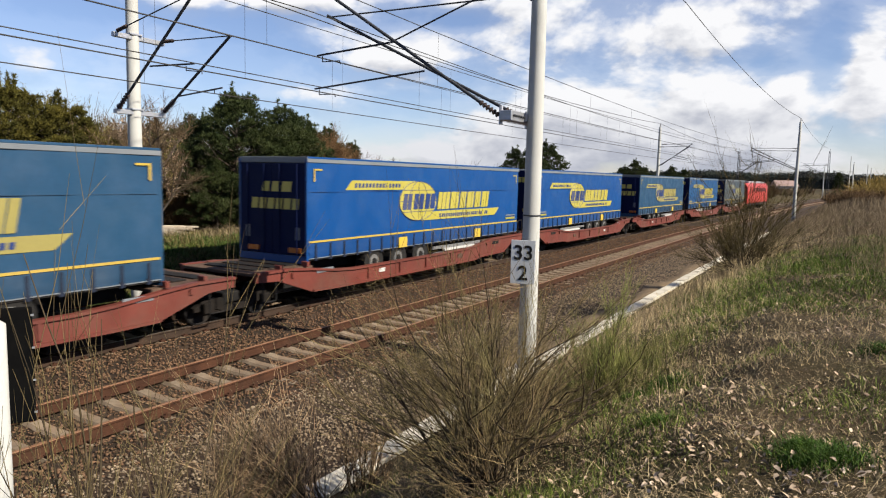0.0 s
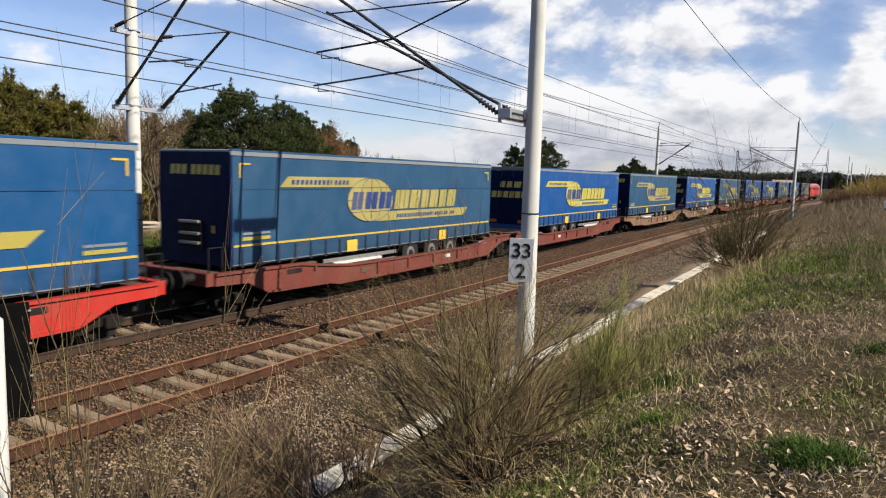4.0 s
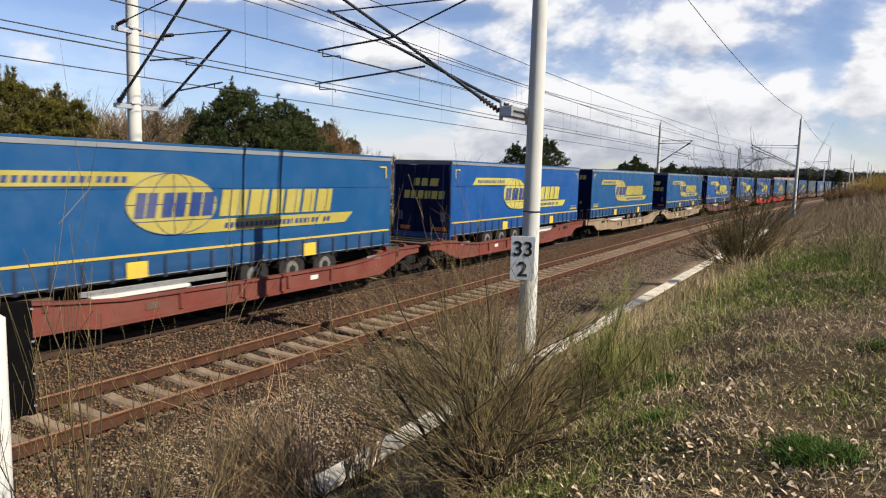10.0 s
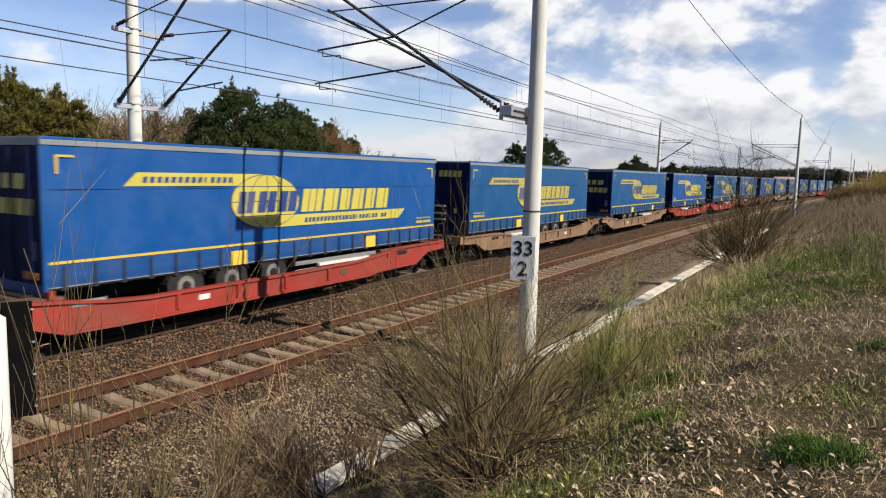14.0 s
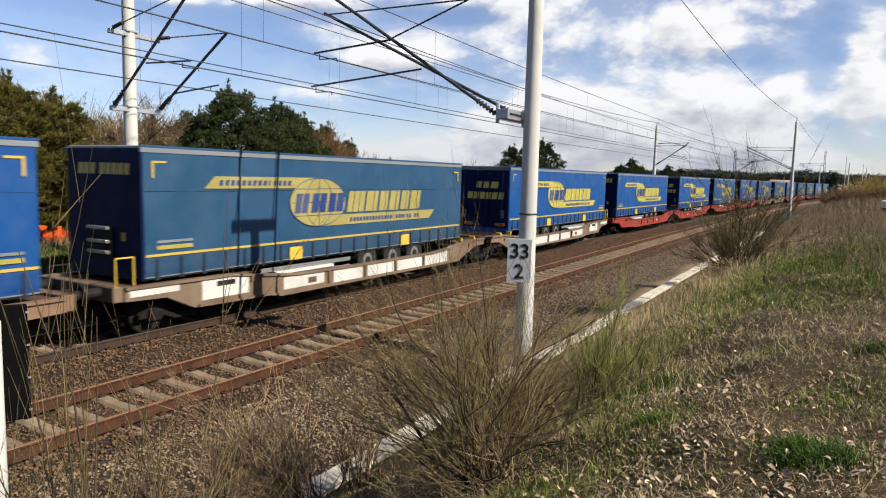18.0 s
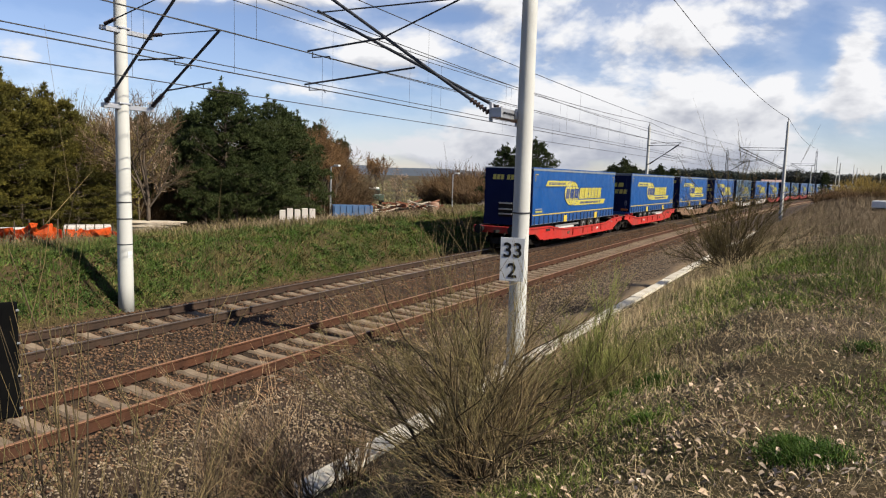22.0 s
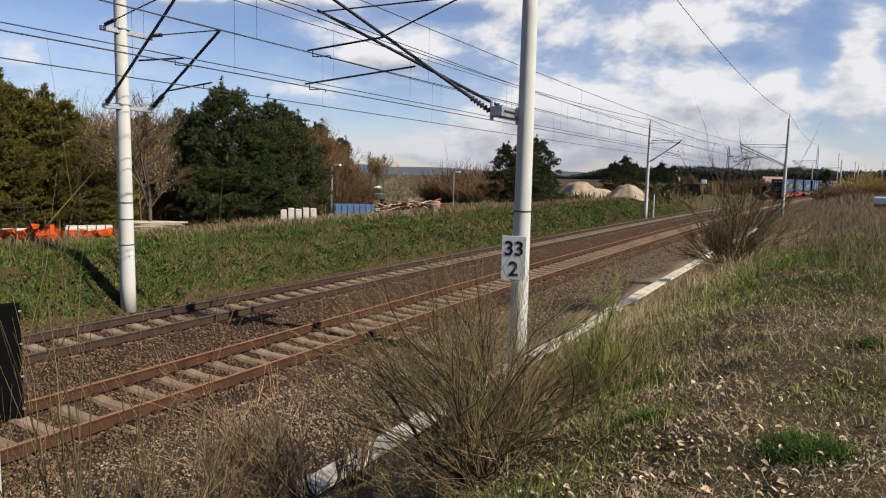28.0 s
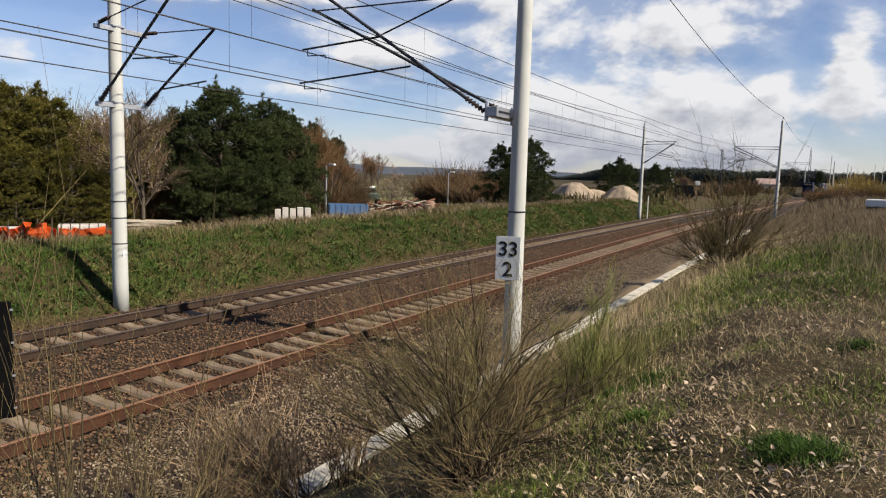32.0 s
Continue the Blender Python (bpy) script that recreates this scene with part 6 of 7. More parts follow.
def build_brooms():
    large = broom("large bare broom shrub with thin green-brown twigs on the bank", on_bank(7.15, 5.0), 3, 62, 1.55, 2.4, 13, 2, M_BROOM, 0.70, lean=(-0.30, -0.05), droop=0.015, crook=0.22)
    rng = np.random.default_rng(2)
    low = [[(np.array(p), r) for p, r in line] for line in (
        [((-0.25, -0.25, 0.0), 0.030), ((-0.02, 0.12, 0.12), 0.026), ((0.16, 0.52, 0.20), 0.022), ((0.36, 0.98, 0.33), 0.016), ((0.50, 1.25, 0.50), 0.007)],
        [((-0.2, -0.1, 0.02), 0.022), ((-0.22, 0.35, 0.30), 0.019), ((-0.02, 0.85, 0.42), 0.014), ((0.25, 1.1, 0.47), 0.008)],
        [((-0.15, -0.1, 0.0), 0.018), ((-0.22, 0.1, 0.4), 0.015), ((-0.15, 0.3, 0.8), 0.011), ((-0.2, 0.3, 1.2), 0.006)],
        [((-0.3, -0.2, 0.0), 0.018), ((-0.65, 0.0, 0.25), 0.014), ((-1.15, 0.25, 0.55), 0.009), ((-1.5, 0.4, 0.9), 0.005)])]
    for line in list(low):
        for t in range(7):
            a = int(rng.integers(1, len(line) - 1))
            q = line[a][0] + (line[a + 1][0] - line[a][0]) * rng.uniform(0, 1)
            d = line[a + 1][0] - line[a][0]
            d = d / np.linalg.norm(d) + rng.normal(0, 0.6, 3) + np.array([0, 0, 0.2])
            low.append([(q, 0.008), (q + d * 0.16 + rng.normal(0, 0.03, 3), 0.006), (q + d * rng.uniform(0.25, 0.5), 0.003)])
    part("branch", tubes("branch", low, M_BROOM_WOOD, 6), None, large, "thick dark low branch")
    broom("bare broom shrub with greenish tips beside the trough", on_bank(6.75, 6.3), 8, 26, 1.2, 1.8, 11, 2, M_BROOM, 0.62, droop=0.04)
    broom("upright bare broom shrub with many fine olive twigs", on_bank(6.95, 5.5), 33, 20, 0.72, 1.95, 15, 3, M_BROOM, 0.58, lean=(-0.12, 0.0), droop=0.05, crook=0.16, rise=0.3)
    broom("bare greenish broom shrub spreading over the grass", on_bank(7.35, 7.4), 18, 44, 1.2, 1.3, 13, 3, M_BROOM_FRESH, 0.8, droop=0.06)
    broom("dry grey-brown broom shrub leaning to the track", on_bank(5.5, 4.8), 4, 50, 0.8, 1.95, 9, 1, M_BROOM_STRAW, 1.05, lean=(-1.7, 0.1), droop=-0.01, crook=0.12, rise=0.02)
    broom("dry broom shrub with arching brown stems", on_bank(4.75, 4.2), 14, 36, 0.75, 1.5, 9, 2, M_BROOM_STRAW, 0.8, lean=(-0.1, 0.35), droop=0.02, crook=0.12)
    broom("sparse broom shrub with long thin stems", on_bank(5.75, 2.7), 5, 26, 0.9, 2.3, 8, 1, M_BROOM, 0.62, lean=(-0.1, 0.1), droop=0.08)
    broom("thin upright broom shrub with few long stems", on_bank(7.25, 1.35), 25, 13, 0.46, 2.75, 7, 1, M_BROOM_OLD, 0.55, lean=(-0.22, 0.08), droop=0.05, crook=0.10)
    broom("sparse dry broom shrub low on the bank", on_bank(5.0, 6.0), 6, 22, 0.9, 0.9, 10, 1, M_BROOM_STRAW)
    broom("dark bushy broom shrub on the crest of the bank", on_bank(7.35, 20.3), 9, 44, 1.3, 3.2, 14, 2, M_BROOM_DARK, 1.4, droop=0.03, crook=0.24, rise=0.26)
    broom("small bare broom shrub on the bank", on_bank(6.4, 26.0), 12, 30, 0.8, 1.4, 12, 2, M_BROOM_DARK, 2.0)


M_BROOM_DARK = surf("broom_twig_dark", (0.0560, 0.0462, 0.0154), (0.0770, 0.0546, 0.0238), 0.9, 0.9, 0, 0, 40, (0.0350, 0.0252, 0.0140), 0.5, 1.2, 0.5, True)


# ---- trees ----
def needle_tufts(rng, places, dirs, size, per):
    n = len(places)
    P, D = np.repeat(places, per, 0), np.repeat(dirs, per, 0)
    d = D * 0.8 + rng.normal(0, 0.55, (n * per, 3))
    d /= np.linalg.norm(d, axis=1)[:, None]
    L = (np.repeat(size, per) * rng.uniform(0.6, 1.1, n * per))[:, None]
    side = np.cross(d, rng.normal(0, 1, (n * per, 3)))
    side /= np.linalg.norm(side, axis=1)[:, None] + 1e-9
    w = L * 0.085
    v = np.stack([P - side * w, P + side * w, P + d * L], 1).reshape(-1, 3)
    return v, np.arange(n * per * 3).reshape(-1, 3)


def pine(label, seed, h, r, mat, limbs_n=62, size=0.26, bare=0.05, shape=1.05, per=11, tufts=9, up0=0.05, leaders=18):
    """A pine: a trunk, uneven limbs that turn up at their ends, side sprays with tufts of needles, and upright shoots on top."""
    rng = np.random.default_rng(seed)
    tree = thing("pine_tree", label, "tree", "trees beside the line")
    limbs, pl, dr = [[(np.array([0, 0, -0.3]), 0.13 * h / 8), (np.array([0.05, 0, h * 0.5]), 0.08 * h / 8), (np.array([0, 0.05, h * 0.96]), 0.02)]], [], []

    def pad(c, d, w):
        """A flat spray of foliage: tufts thick in the middle, thinning to a ragged rim, pointing up and outwards."""
        k = int(tufts * (w / 0.4) ** 1.7) + 4
        q = rng.normal(0, 0.5, (k, 3)) * np.array([w, w, 0.34 * w])
        q[:, 2] += 0.25 * w - 0.5 * (q[:, 0] ** 2 + q[:, 1] ** 2) / (w + 0.1)
        pl.append(c + q)
        dr.append(d * 0.5 + np.array([0, 0, 0.7]) + q / w * 0.6)
    for i in range(limbs_n):
        f = bare + (0.95 - bare) * ((i + rng.uniform(0, 1)) / limbs_n) ** 0.9
        az = i * 2.4 + rng.uniform(-0.6, 0.6)
        reach = r * min(1.0, (1.05 - f) * 1.55) ** shape * rng.choice([0.6, 0.85, 1.0, 1.0, 1.2]) * rng.uniform(0.85, 1.1) + 0.15
        d = np.array([math.cos(az), math.sin(az), up0 + 0.65 * f + rng.uniform(-0.1, 0.12)])
        d /= np.linalg.norm(d)
        a = np.array([0, 0, f * h * 0.95])
        m = a + d * reach * 0.6
        tip = d + np.array([0, 0, 0.4])
        tip /= np.linalg.norm(tip)
        e = m + tip * reach * 0.4
        limbs.append([(a, 0.035 * h / 8), (m, 0.02), (e, 0.006)])
        side = np.array([-math.sin(az), math.cos(az), 0.0])
        pad(e, tip, rng.uniform(0.38, 0.62))
        for j in range(max(2, int(1.7 * reach))):
            g = rng.uniform(0.35, 0.95)
            q = a + (m - a) * (g / 0.6) if g < 0.6 else m + (e - m) * ((g - 0.6) / 0.4)
            sd = side * rng.choice([-1, 1]) * rng.uniform(0.4, 1.0) + d * rng.uniform(0.3, 0.8) + np.array([0, 0, rng.uniform(-0.05, 0.3)])
            sd /= np.linalg.norm(sd)
            L = reach * rng.uniform(0.18, 0.36) + 0.15
            limbs.append([(q, 0.010), (q + sd * L, 0.004)])
            pad(q + sd * L, sd, rng.uniform(0.30, 0.52))
    # upright leading shoots that stand out of the crown
    for i in range(leaders):
        az, g = rng.uniform(0, 6.28), rng.uniform(0.0, 0.62)
        z = min(0.93, 1.0 - g ** (1 / shape) / 1.55)
        base = np.array([math.cos(az) * g * r, math.sin(az) * g * r, h * z])
        L = rng.uniform(0.07, 0.15) * h * (1.0 - 0.5 * g)
        q = rng.uniform(0, 1, 26)
        pl.append(base + np.array([0.10 * math.cos(az), 0.10 * math.sin(az), 1.0]) * (q * L)[:, None] + rng.normal(0, 0.035, (26, 3)))
        dr.append(np.tile(np.array([0, 0, 1.0]), (26, 1)) + rng.normal(0, 0.35, (26, 3)))
    pl, dr = np.concatenate(pl), np.concatenate(dr)
    v, t = needle_tufts(rng, pl, dr, rng.uniform(0.7, 1.2, len(pl)) * size, per)
    part("trunk", tubes("trunk", limbs, M_BARK, 5), None, tree, "brown trunk with limbs")
    part("crown", fast_mesh("crown", v, t, mat), None, tree, "needle crown with gaps and upright shoots")
    return tree


def bare_lines(rng, h, spread, depth=4, kids=4, trunk_r=0.12, lift=0.35):
    lines = []

    def grow(p, d, L, r, lev):
        mid = p + d * L * 0.5 + rng.normal(0, 0.03 * L, 3)
        d2 = d + rng.normal(0, 0.10, 3) + np.array([0, 0, 0.08])
        d2 /= np.linalg.norm(d2)
        e = mid + d2 * L * 0.5
        lines.append([(p, r), (mid, r * 0.8), (e, r * 0.55)])
        if lev >= depth:
            return
        for i in range(kids + (1 if lev else 2)):
            f = rng.uniform(0.35, 1.0)
            q = p + (e - p) * f
            dd = d2 + rng.normal(0, spread, 3) + np.array([0, 0, lift * 0.4])
            dd /= np.linalg.norm(dd)
            grow(q, dd, L * rng.uniform(0.45, 0.7), r * 0.5, lev + 1)
    grow(np.array([0, 0, -0.2]), np.array([0.02, 0.01, 1.0]), h * 0.5, trunk_r, 0)
    return lines


def bare_tree(label, seed, h, spread=0.55, depth=4, kids=4, mat=None, trunk_r=0.12, leaves=None, leaf_n=0, twig=1.0):
    rng = np.random.default_rng(seed)
    tree = thing("bare_tree", label, "tree", "trees beside the line")
    lines = bare_lines(rng, h, spread, depth, kids, trunk_r)
    big = [l for l in lines if l[0][1] > trunk_r * 0.2]
    small = [[(p, max(r, 0.008 * twig)) for p, r in l] for l in lines if l[0][1] <= trunk_r * 0.2]
    part("trunk", tubes("trunk", big, M_BARK, 5), None, tree, "bare trunk with limbs")
    part("crown", tubes("crown", small, mat or M_TWIG, 3), None, tree, "leafless brown twigs")
    if leaves:
        ends = np.array([l[-1][0] for l in small])
        pick = ends[rng.integers(0, len(ends), leaf_n)] + rng.normal(0, 0.12, (leaf_n, 3))
        v, t = needle_tufts(rng, pick, np.tile(np.array([0, 0, 0.4]), (leaf_n, 1)), rng.uniform(0.10, 0.22, leaf_n), 3)
        part("young_leaves", fast_mesh("young_leaves", v, t, leaves), None, tree, "sparse young leaves")
    return tree


def thicket(label, seed, w, h, n, mat, thick=3.0):
    """A dense leafless bush of thin shoots."""
    rng = np.random.default_rng(seed)
    b = thing("bare_bush", label, "bush", "bare bushes")
    lines = []
    for i in range(n):
        a, rr = rng.uniform(0, 6.28), math.sqrt(rng.uniform(0, 1))
        p = np.array([math.cos(a) * rr * w * 0.30, math.sin(a) * rr * w * 0.30, -0.1])
        d = np.array([math.cos(a) * rr * 0.75, math.sin(a) * rr * 0.75, 1.0]) + rng.normal(0, 0.16, 3)
        d /= np.linalg.norm(d)
        L = h * rng.uniform(0.6, 1.05) * (1 - 0.25 * rr)
        m, e = p + d * L * 0.5, p + d * L + np.array([d[0] * 0.10, d[1] * 0.10, -0.05 - 0.16 * rr * rr]) * L
        lines.append([(p, 0.010 * thick), (m, 0.007 * thick), (e, 0.002 * thick)])
        for j in range(7):
            f = rng.uniform(0.3, 0.95)
            q = p + (e - p) * f
            d2 = d + rng.normal(0, 0.4, 3)
            d2 /= np.linalg.norm(d2)
            lines.append([(q, 0.004 * thick), (q + d2 * L * rng.uniform(0.12, 0.3), 0.0015 * thick)])
    part("shoot", tubes("shoot", lines, mat, 3), None, b, "dense thin leafless shoots")
    return b


def put(tree, bearing, dist, scale=1.0, turn=0.0):
    """A tree or bush on the ground: the first call places the thing itself, the next ones copies of it."""
    m = Matrix.Translation(polar(bearing, dist)) @ Matrix.Rotation(turn, 4, "Z")
    if tree.get("used"):
        return copy_thing(tree, m @ Matrix.Scale(scale / tree["used"], 4))
    tree.matrix_basis = m @ Matrix.Scale(scale, 4)
    tree["used"] = scale
    return tree


def build_trees():
    pine_a = pine("dense dark green pine with a broad uneven crown", 41, 8.8, 3.6, M_PINE, 58, 0.24, tufts=20, per=12)
    pine_b = pine("dark green pine with an uneven crown", 42, 7.7, 2.75, M_PINE, 44, 0.24, tufts=18, per=12)
    spruce = pine("slim dark green spruce tree", 43, 9.0, 1.35, M_PINE, 60, 0.28, 0.04, 1.0, 11, 9, -0.1, 3)
    olive = pine("olive-green conifer with a loose drooping crown", 44, 9.2, 3.5, M_OLIVE, 64, 0.28, 0.02, 0.9, 12, 18, -0.15, 16)
    for b, d, s, t in ((47.1, 40, 0.90, 0.3), (49.9, 43, 0.80, 2.1), (45.6, 41.5, 0.76, 4.4)):
        put(pine_a, b, d, s, t)
    for b, d, s, t in ((43.3, 42, 0.94, 0), (44.4, 40, 0.72, 1.2), (41.9, 43, 0.84, 3.0), (51.2, 46, 0.80, 4.0), (43.6, 40.5, 0.60, 5.0), (48.6, 38.5, 0.52, 2.0), (46.2, 38.5, 0.5, 0.7), (39.7, 66, 1.08, 2), (40.8, 64, 1.04, 1.3), (14.4, 120, 0.92, 1), (15.4, 124, 0.8, 3), (13.7, 122, 0.75, 2), (11.6, 104, 0.66, 1), (10.7, 106, 0.6, 5), (24.2, 62, 0.72, 2.0), (21.5, 63, 0.78, 0.5), (22.8, 61, 0.74, 1.7), (22.2, 58, 0.5, 4.1), (20.9, 60, 0.46, 2.6)):
        put(pine_b, b, d, s, t)
    for b, d, s, t in ((37.8, 62, 0.76, 0), (53.2, 60, 0.95, 2), (62.6, 58, 0.85, 1), (0.0, 190, 0.86, 0.4)):
        put(spruce, b, d, s, t)
    for b, d, s, t in ((62.6, 36, 1.0, 0), (59.2, 37, 0.92, 1), (56.6, 39, 0.70, 2.5), (60.9, 41, 0.86, 4), (64.8, 35, 0.85, 2), (57.6, 44, 0.84, 5), (61.2, 33.5, 0.58, 1.5), (57.6, 33.5, 0.55, 3.3)):
        put(olive, b, d, 0.8 * s, t)
    yl = bare_tree("broad tree with young yellow-green leaves", 51, 10, 0.6, 4, 4, None, 0.16, M_YELLOW_LEAF, 3600)
    for b, d, s, t in ((61.9, 45, 0.98, 0), (56.3, 36.5, 0.62, 1), (60.3, 47, 0.95, 4.2), (63.5, 48, 0.85, 3), (55.4, 43, 0.55, 2)):
        put(yl, b, d, s, t)
    bl = bare_tree("slim bare tree with sparse pale blossom", 52, 7.5, 0.5, 4, 3, None, 0.07, M_BLOSSOM, 700)
    for b, d, s, t in ((54.2, 37, 1.0, 0), (53.4, 38, 0.8, 2), (33.2, 48.5, 0.52, 1)):
        put(bl, b, d, s, t)
    ba = bare_tree("leafless brown tree with spreading twigs", 53, 9.5, 0.6, 4, 5, M_HILLTWIG, 0.14)
    for b, d, s, t in ((52.8, 33, 1.0, 0.4), (51.2, 50, 1.0, 1), (54.5, 58, 1.15, 2), (56.5, 62, 1.1, 3), (58.5, 64, 1.15, 4), (52.5, 62, 1.1, 5), (50.0, 60, 0.95, 0.8), (60.0, 66, 1.15, 1.9), (48.2, 56, 0.9, 2.6), (55.6, 50, 0.85, 0.1)):
        put(ba, b, d, 0.72 * s, t)
    bi = bare_tree("slender bare birch with upright brown twigs", 54, 10, 0.34, 4, 5, M_BIRCH, 0.10)
    for b, d, s, t in ((40.4, 52, 1.0, 0), (38.9, 57, 0.88, 2.9), (39.5, 51, 0.74, 5.5), (40.0, 58, 0.9, 3.7), (38.0, 58, 0.72, 0.6), (37.4, 58, 0.6, 1.1), (36.9, 62, 0.55, 4.1), (39.2, 53, 0.86, 1), (38.3, 55, 0.80, 2), (41.3, 51, 0.75, 3), (39.8, 56, 0.90, 4), (38.8, 50, 0.62, 5), (37.2, 60, 0.6, 2.2), (35.6, 112, 1.0, 1), (35.0, 115, 1.1, 2), (34.4, 113, 0.95, 3)):
        put(bi, b, d, 0.8 * s, t)
    th = thicket("dense leafless brown bush", 61, 6, 3.4, 420, M_TWIG)
    for b, d, s, t in ((27.3, 92, 1.25, 0), (26.0, 88, 1.1, 1), (28.7, 95, 1.2, 2), (25.0, 80, 1.0, 3), (37.6, 66, 0.6, 1.5), 
                       (51.6, 42, 0.62, 2), (54.0, 42, 0.6, 1), (39.6, 56, 0.7, 1), (38.6, 58, 0.6, 4), (5.0, 160, 0.8, 1), (7.5, 165, 0.8, 2), (9.5, 150, 0.9, 3), (6.4, 140, 0.6, 4), (-0.4, 78, 0.42, 3), (-1.5, 76, 0.36, 5), (-3.2, 78, 0.36, 2)):
        put(th, b, d, 1.55 * s, t)
    hill = thicket("tall dense leafless brown thicket", 63, 5, 3.9, 1000, M_HILLTWIG, 2.0)
    for b, d, s, t in ((53.2, 58, 2.3, 0.4), (55.0, 62, 2.5, 1), (57.2, 64, 2.6, 2), (59.6, 65, 2.6, 3), (62.0, 64, 2.6, 4), (51.2, 62, 2.3, 5), (49.0, 62, 2.1, 2.2), (56.0, 57, 2.2, 3.3), (52.2, 52, 1.7, 1.1), (54.3, 51, 1.8, 2.9), (50.3, 54, 1.7, 0.2), (47.4, 62, 1.9, 4.1), (39.6, 60, 1.5, 0.9), (38.4, 63, 1.3, 2.4)):
        put(hill, b, d, s, t)
    yb = thicket("yellowish budding bush at the field's edge", 62, 6, 3.4, 480, M_YELLOW_TWIG)
    for b, d, s, t in ((-2.5, 82, 1.0, 0), (-3.2, 80, 0.72, 2)):
        put(yb, b, d, 0.95 * s, t)


M_BIRCH = surf("birch_twig", (0.1190, 0.0665, 0.0315), (0.1540, 0.0910, 0.0420), 0.5, 0.95, 0, 0, 20, (0.0840, 0.0560, 0.0350), 0.5, 0.3, 0.4, True)
M_YELLOW_TWIG = surf("budding_twig", (0.20, 0.142, 0.038), (0.135, 0.096, 0.036), 0.5, 0.95, 0, 0, 20, (0.16, 0.11, 0.05), 0.4, 0.3, 0.3, True)


def build_far_woods():
    """Dark woods on the horizon: many rough crowns joined in one mesh."""
    rng = np.random.default_rng(77)
    b = np.concatenate([rng.uniform(-8, 20.5, 5200), rng.uniform(-40, -4, 800)])
    d = np.concatenate([rng.uniform(780, 960, 5200), rng.uniform(700, 860, 800)])
    a = np.radians(b)
    n, per = len(b), 30
    fade = np.clip((20.5 - b) / 6, 0.25, 1)
    h = rng.uniform(15.0, 17.5, n) * (1 + 0.08 * np.sin(b * 0.9) + 0.03 * np.sin(b * 3.1 + 1)) * fade
    r = h * rng.uniform(0.12, 0.20, n)
    q = rng.normal(0, 1, (n, per, 3))
    q /= np.linalg.norm(q, axis=2)[..., None]
    q *= rng.uniform(0.4, 1.0, (n, per, 1))
    c = np.stack([EYE[0] - np.sin(a) * d, np.cos(a) * d, 0.8 + 0.62 * h], 1)[:, None] + q * np.stack([r, r, 0.40 * h], 1)[:, None]
    size = (0.27 * r)[:, None, None, None]
    v = c[:, :, None] + rng.normal(0, 1, (n, per, 3, 3)) * size * np.array([1, 1, 0.7])
    v = np.concatenate([v.reshape(-1, 3), np.stack([c[:, 0, 0] - r, c[:, 0, 1], np.full(n, 0.2)], 1), np.stack([c[:, 0, 0] + r, c[:, 0, 1], np.full(n, 0.2)], 1), np.stack([c[:, 0, 0], c[:, 0, 1], 0.7 * h], 1)])
    m = n * per * 3
    t = np.concatenate([np.arange(m).reshape(-1, 3), np.stack([m + np.arange(n), m + n + np.arange(n), m + 2 * n + np.arange(n)], 1)])
    single("far_woods", fast_mesh("far_woods", v, t, M_FOREST), None, "dark conifer woods along the horizon", "woods", kind="stuff")


build_bank_grass()
build_leaves()
build_scrub()
build_cushions()
build_brooms()
build_trees()
build_far_woods()


def build_far_hills():
    """A low wooded ridge far behind the fields, distance haze painted on in slate-blue, and a pale village strip before
    it.
    """
    M_RIDGE = surf("haze_painted_ridge", (0.062, 0.076, 0.100), (0.050, 0.061, 0.078), 0.006, 1.0, 0, 0, 0.05, (0.080, 0.090, 0.100), 0.6, 0.003)
    rng = np.random.default_rng(17)
    bm = bmesh.new()
    rows = []
    for i in range(141):
        bearing = 68 - 0.5 * i
        a = radians(bearing)
        top = 21 + 5 * math.sin(bearing * 0.16 + 1.2) + 2.0 * math.sin(bearing * 0.7) + rng.uniform(-0.9, 0.9)
        ring = []
        for d, z in ((1700, -2.0), (1900, 0.55 * top), (2050, 0.9 * top), (2150, top), (2500, -2.0)):
            ring.append(bm.verts.new((EYE[0] - math.sin(a) * d, math.cos(a) * d, z)))
        rows.append(ring)
    for p, q in zip(rows, rows[1:]):
        for j in range(4):
            bm.faces.new((p[j], q[j], q[j + 1], p[j + 1])).smooth = True
    bmesh.ops.recalc_face_normals(bm, faces=bm.faces)
    single("backdrop", bm, M_RIDGE, "wooded ridge on the horizon, haze painted slate-blue", "hills", kind="structure")


build_far_hills()


# ---- the yard behind the far bank, and other small things ----
M_ORANGE = surf("orange_netting", (0.7200, 0.1150, 0.0180), (0.6200, 0.0880, 0.0160), 3, 0.6, 0, 0.2, 30, (0.3150, 0.0700, 0.0210), 0.4, 2)
M_WOOD_PALE = surf("pale_timber", (0.3640, 0.3150, 0.2520), (0.2940, 0.2450, 0.1890), 3, 0.85, 0, 0.2, 30, (0.1750, 0.1400, 0.1050), 0.5, 1.5, 0.25)
M_SKIP = paint("skip_blue", (0.0420, 0.0980, 0.2100), (0.0630, 0.1190, 0.2240), 0.6, (0.1050, 0.0700, 0.0490), 0.5)
M_TRUCK = paint("truck_green", (0.014, 0.040, 0.032), (0.022, 0.050, 0.040), 0.4)
M_BRICKRED = surf("rubble_red", (0.15, 0.078, 0.052), (0.20, 0.125, 0.09), 3, 0.95, 0, 0.3, 30, (0.28, 0.25, 0.22), 0.6, 1.5, 0.6, True)
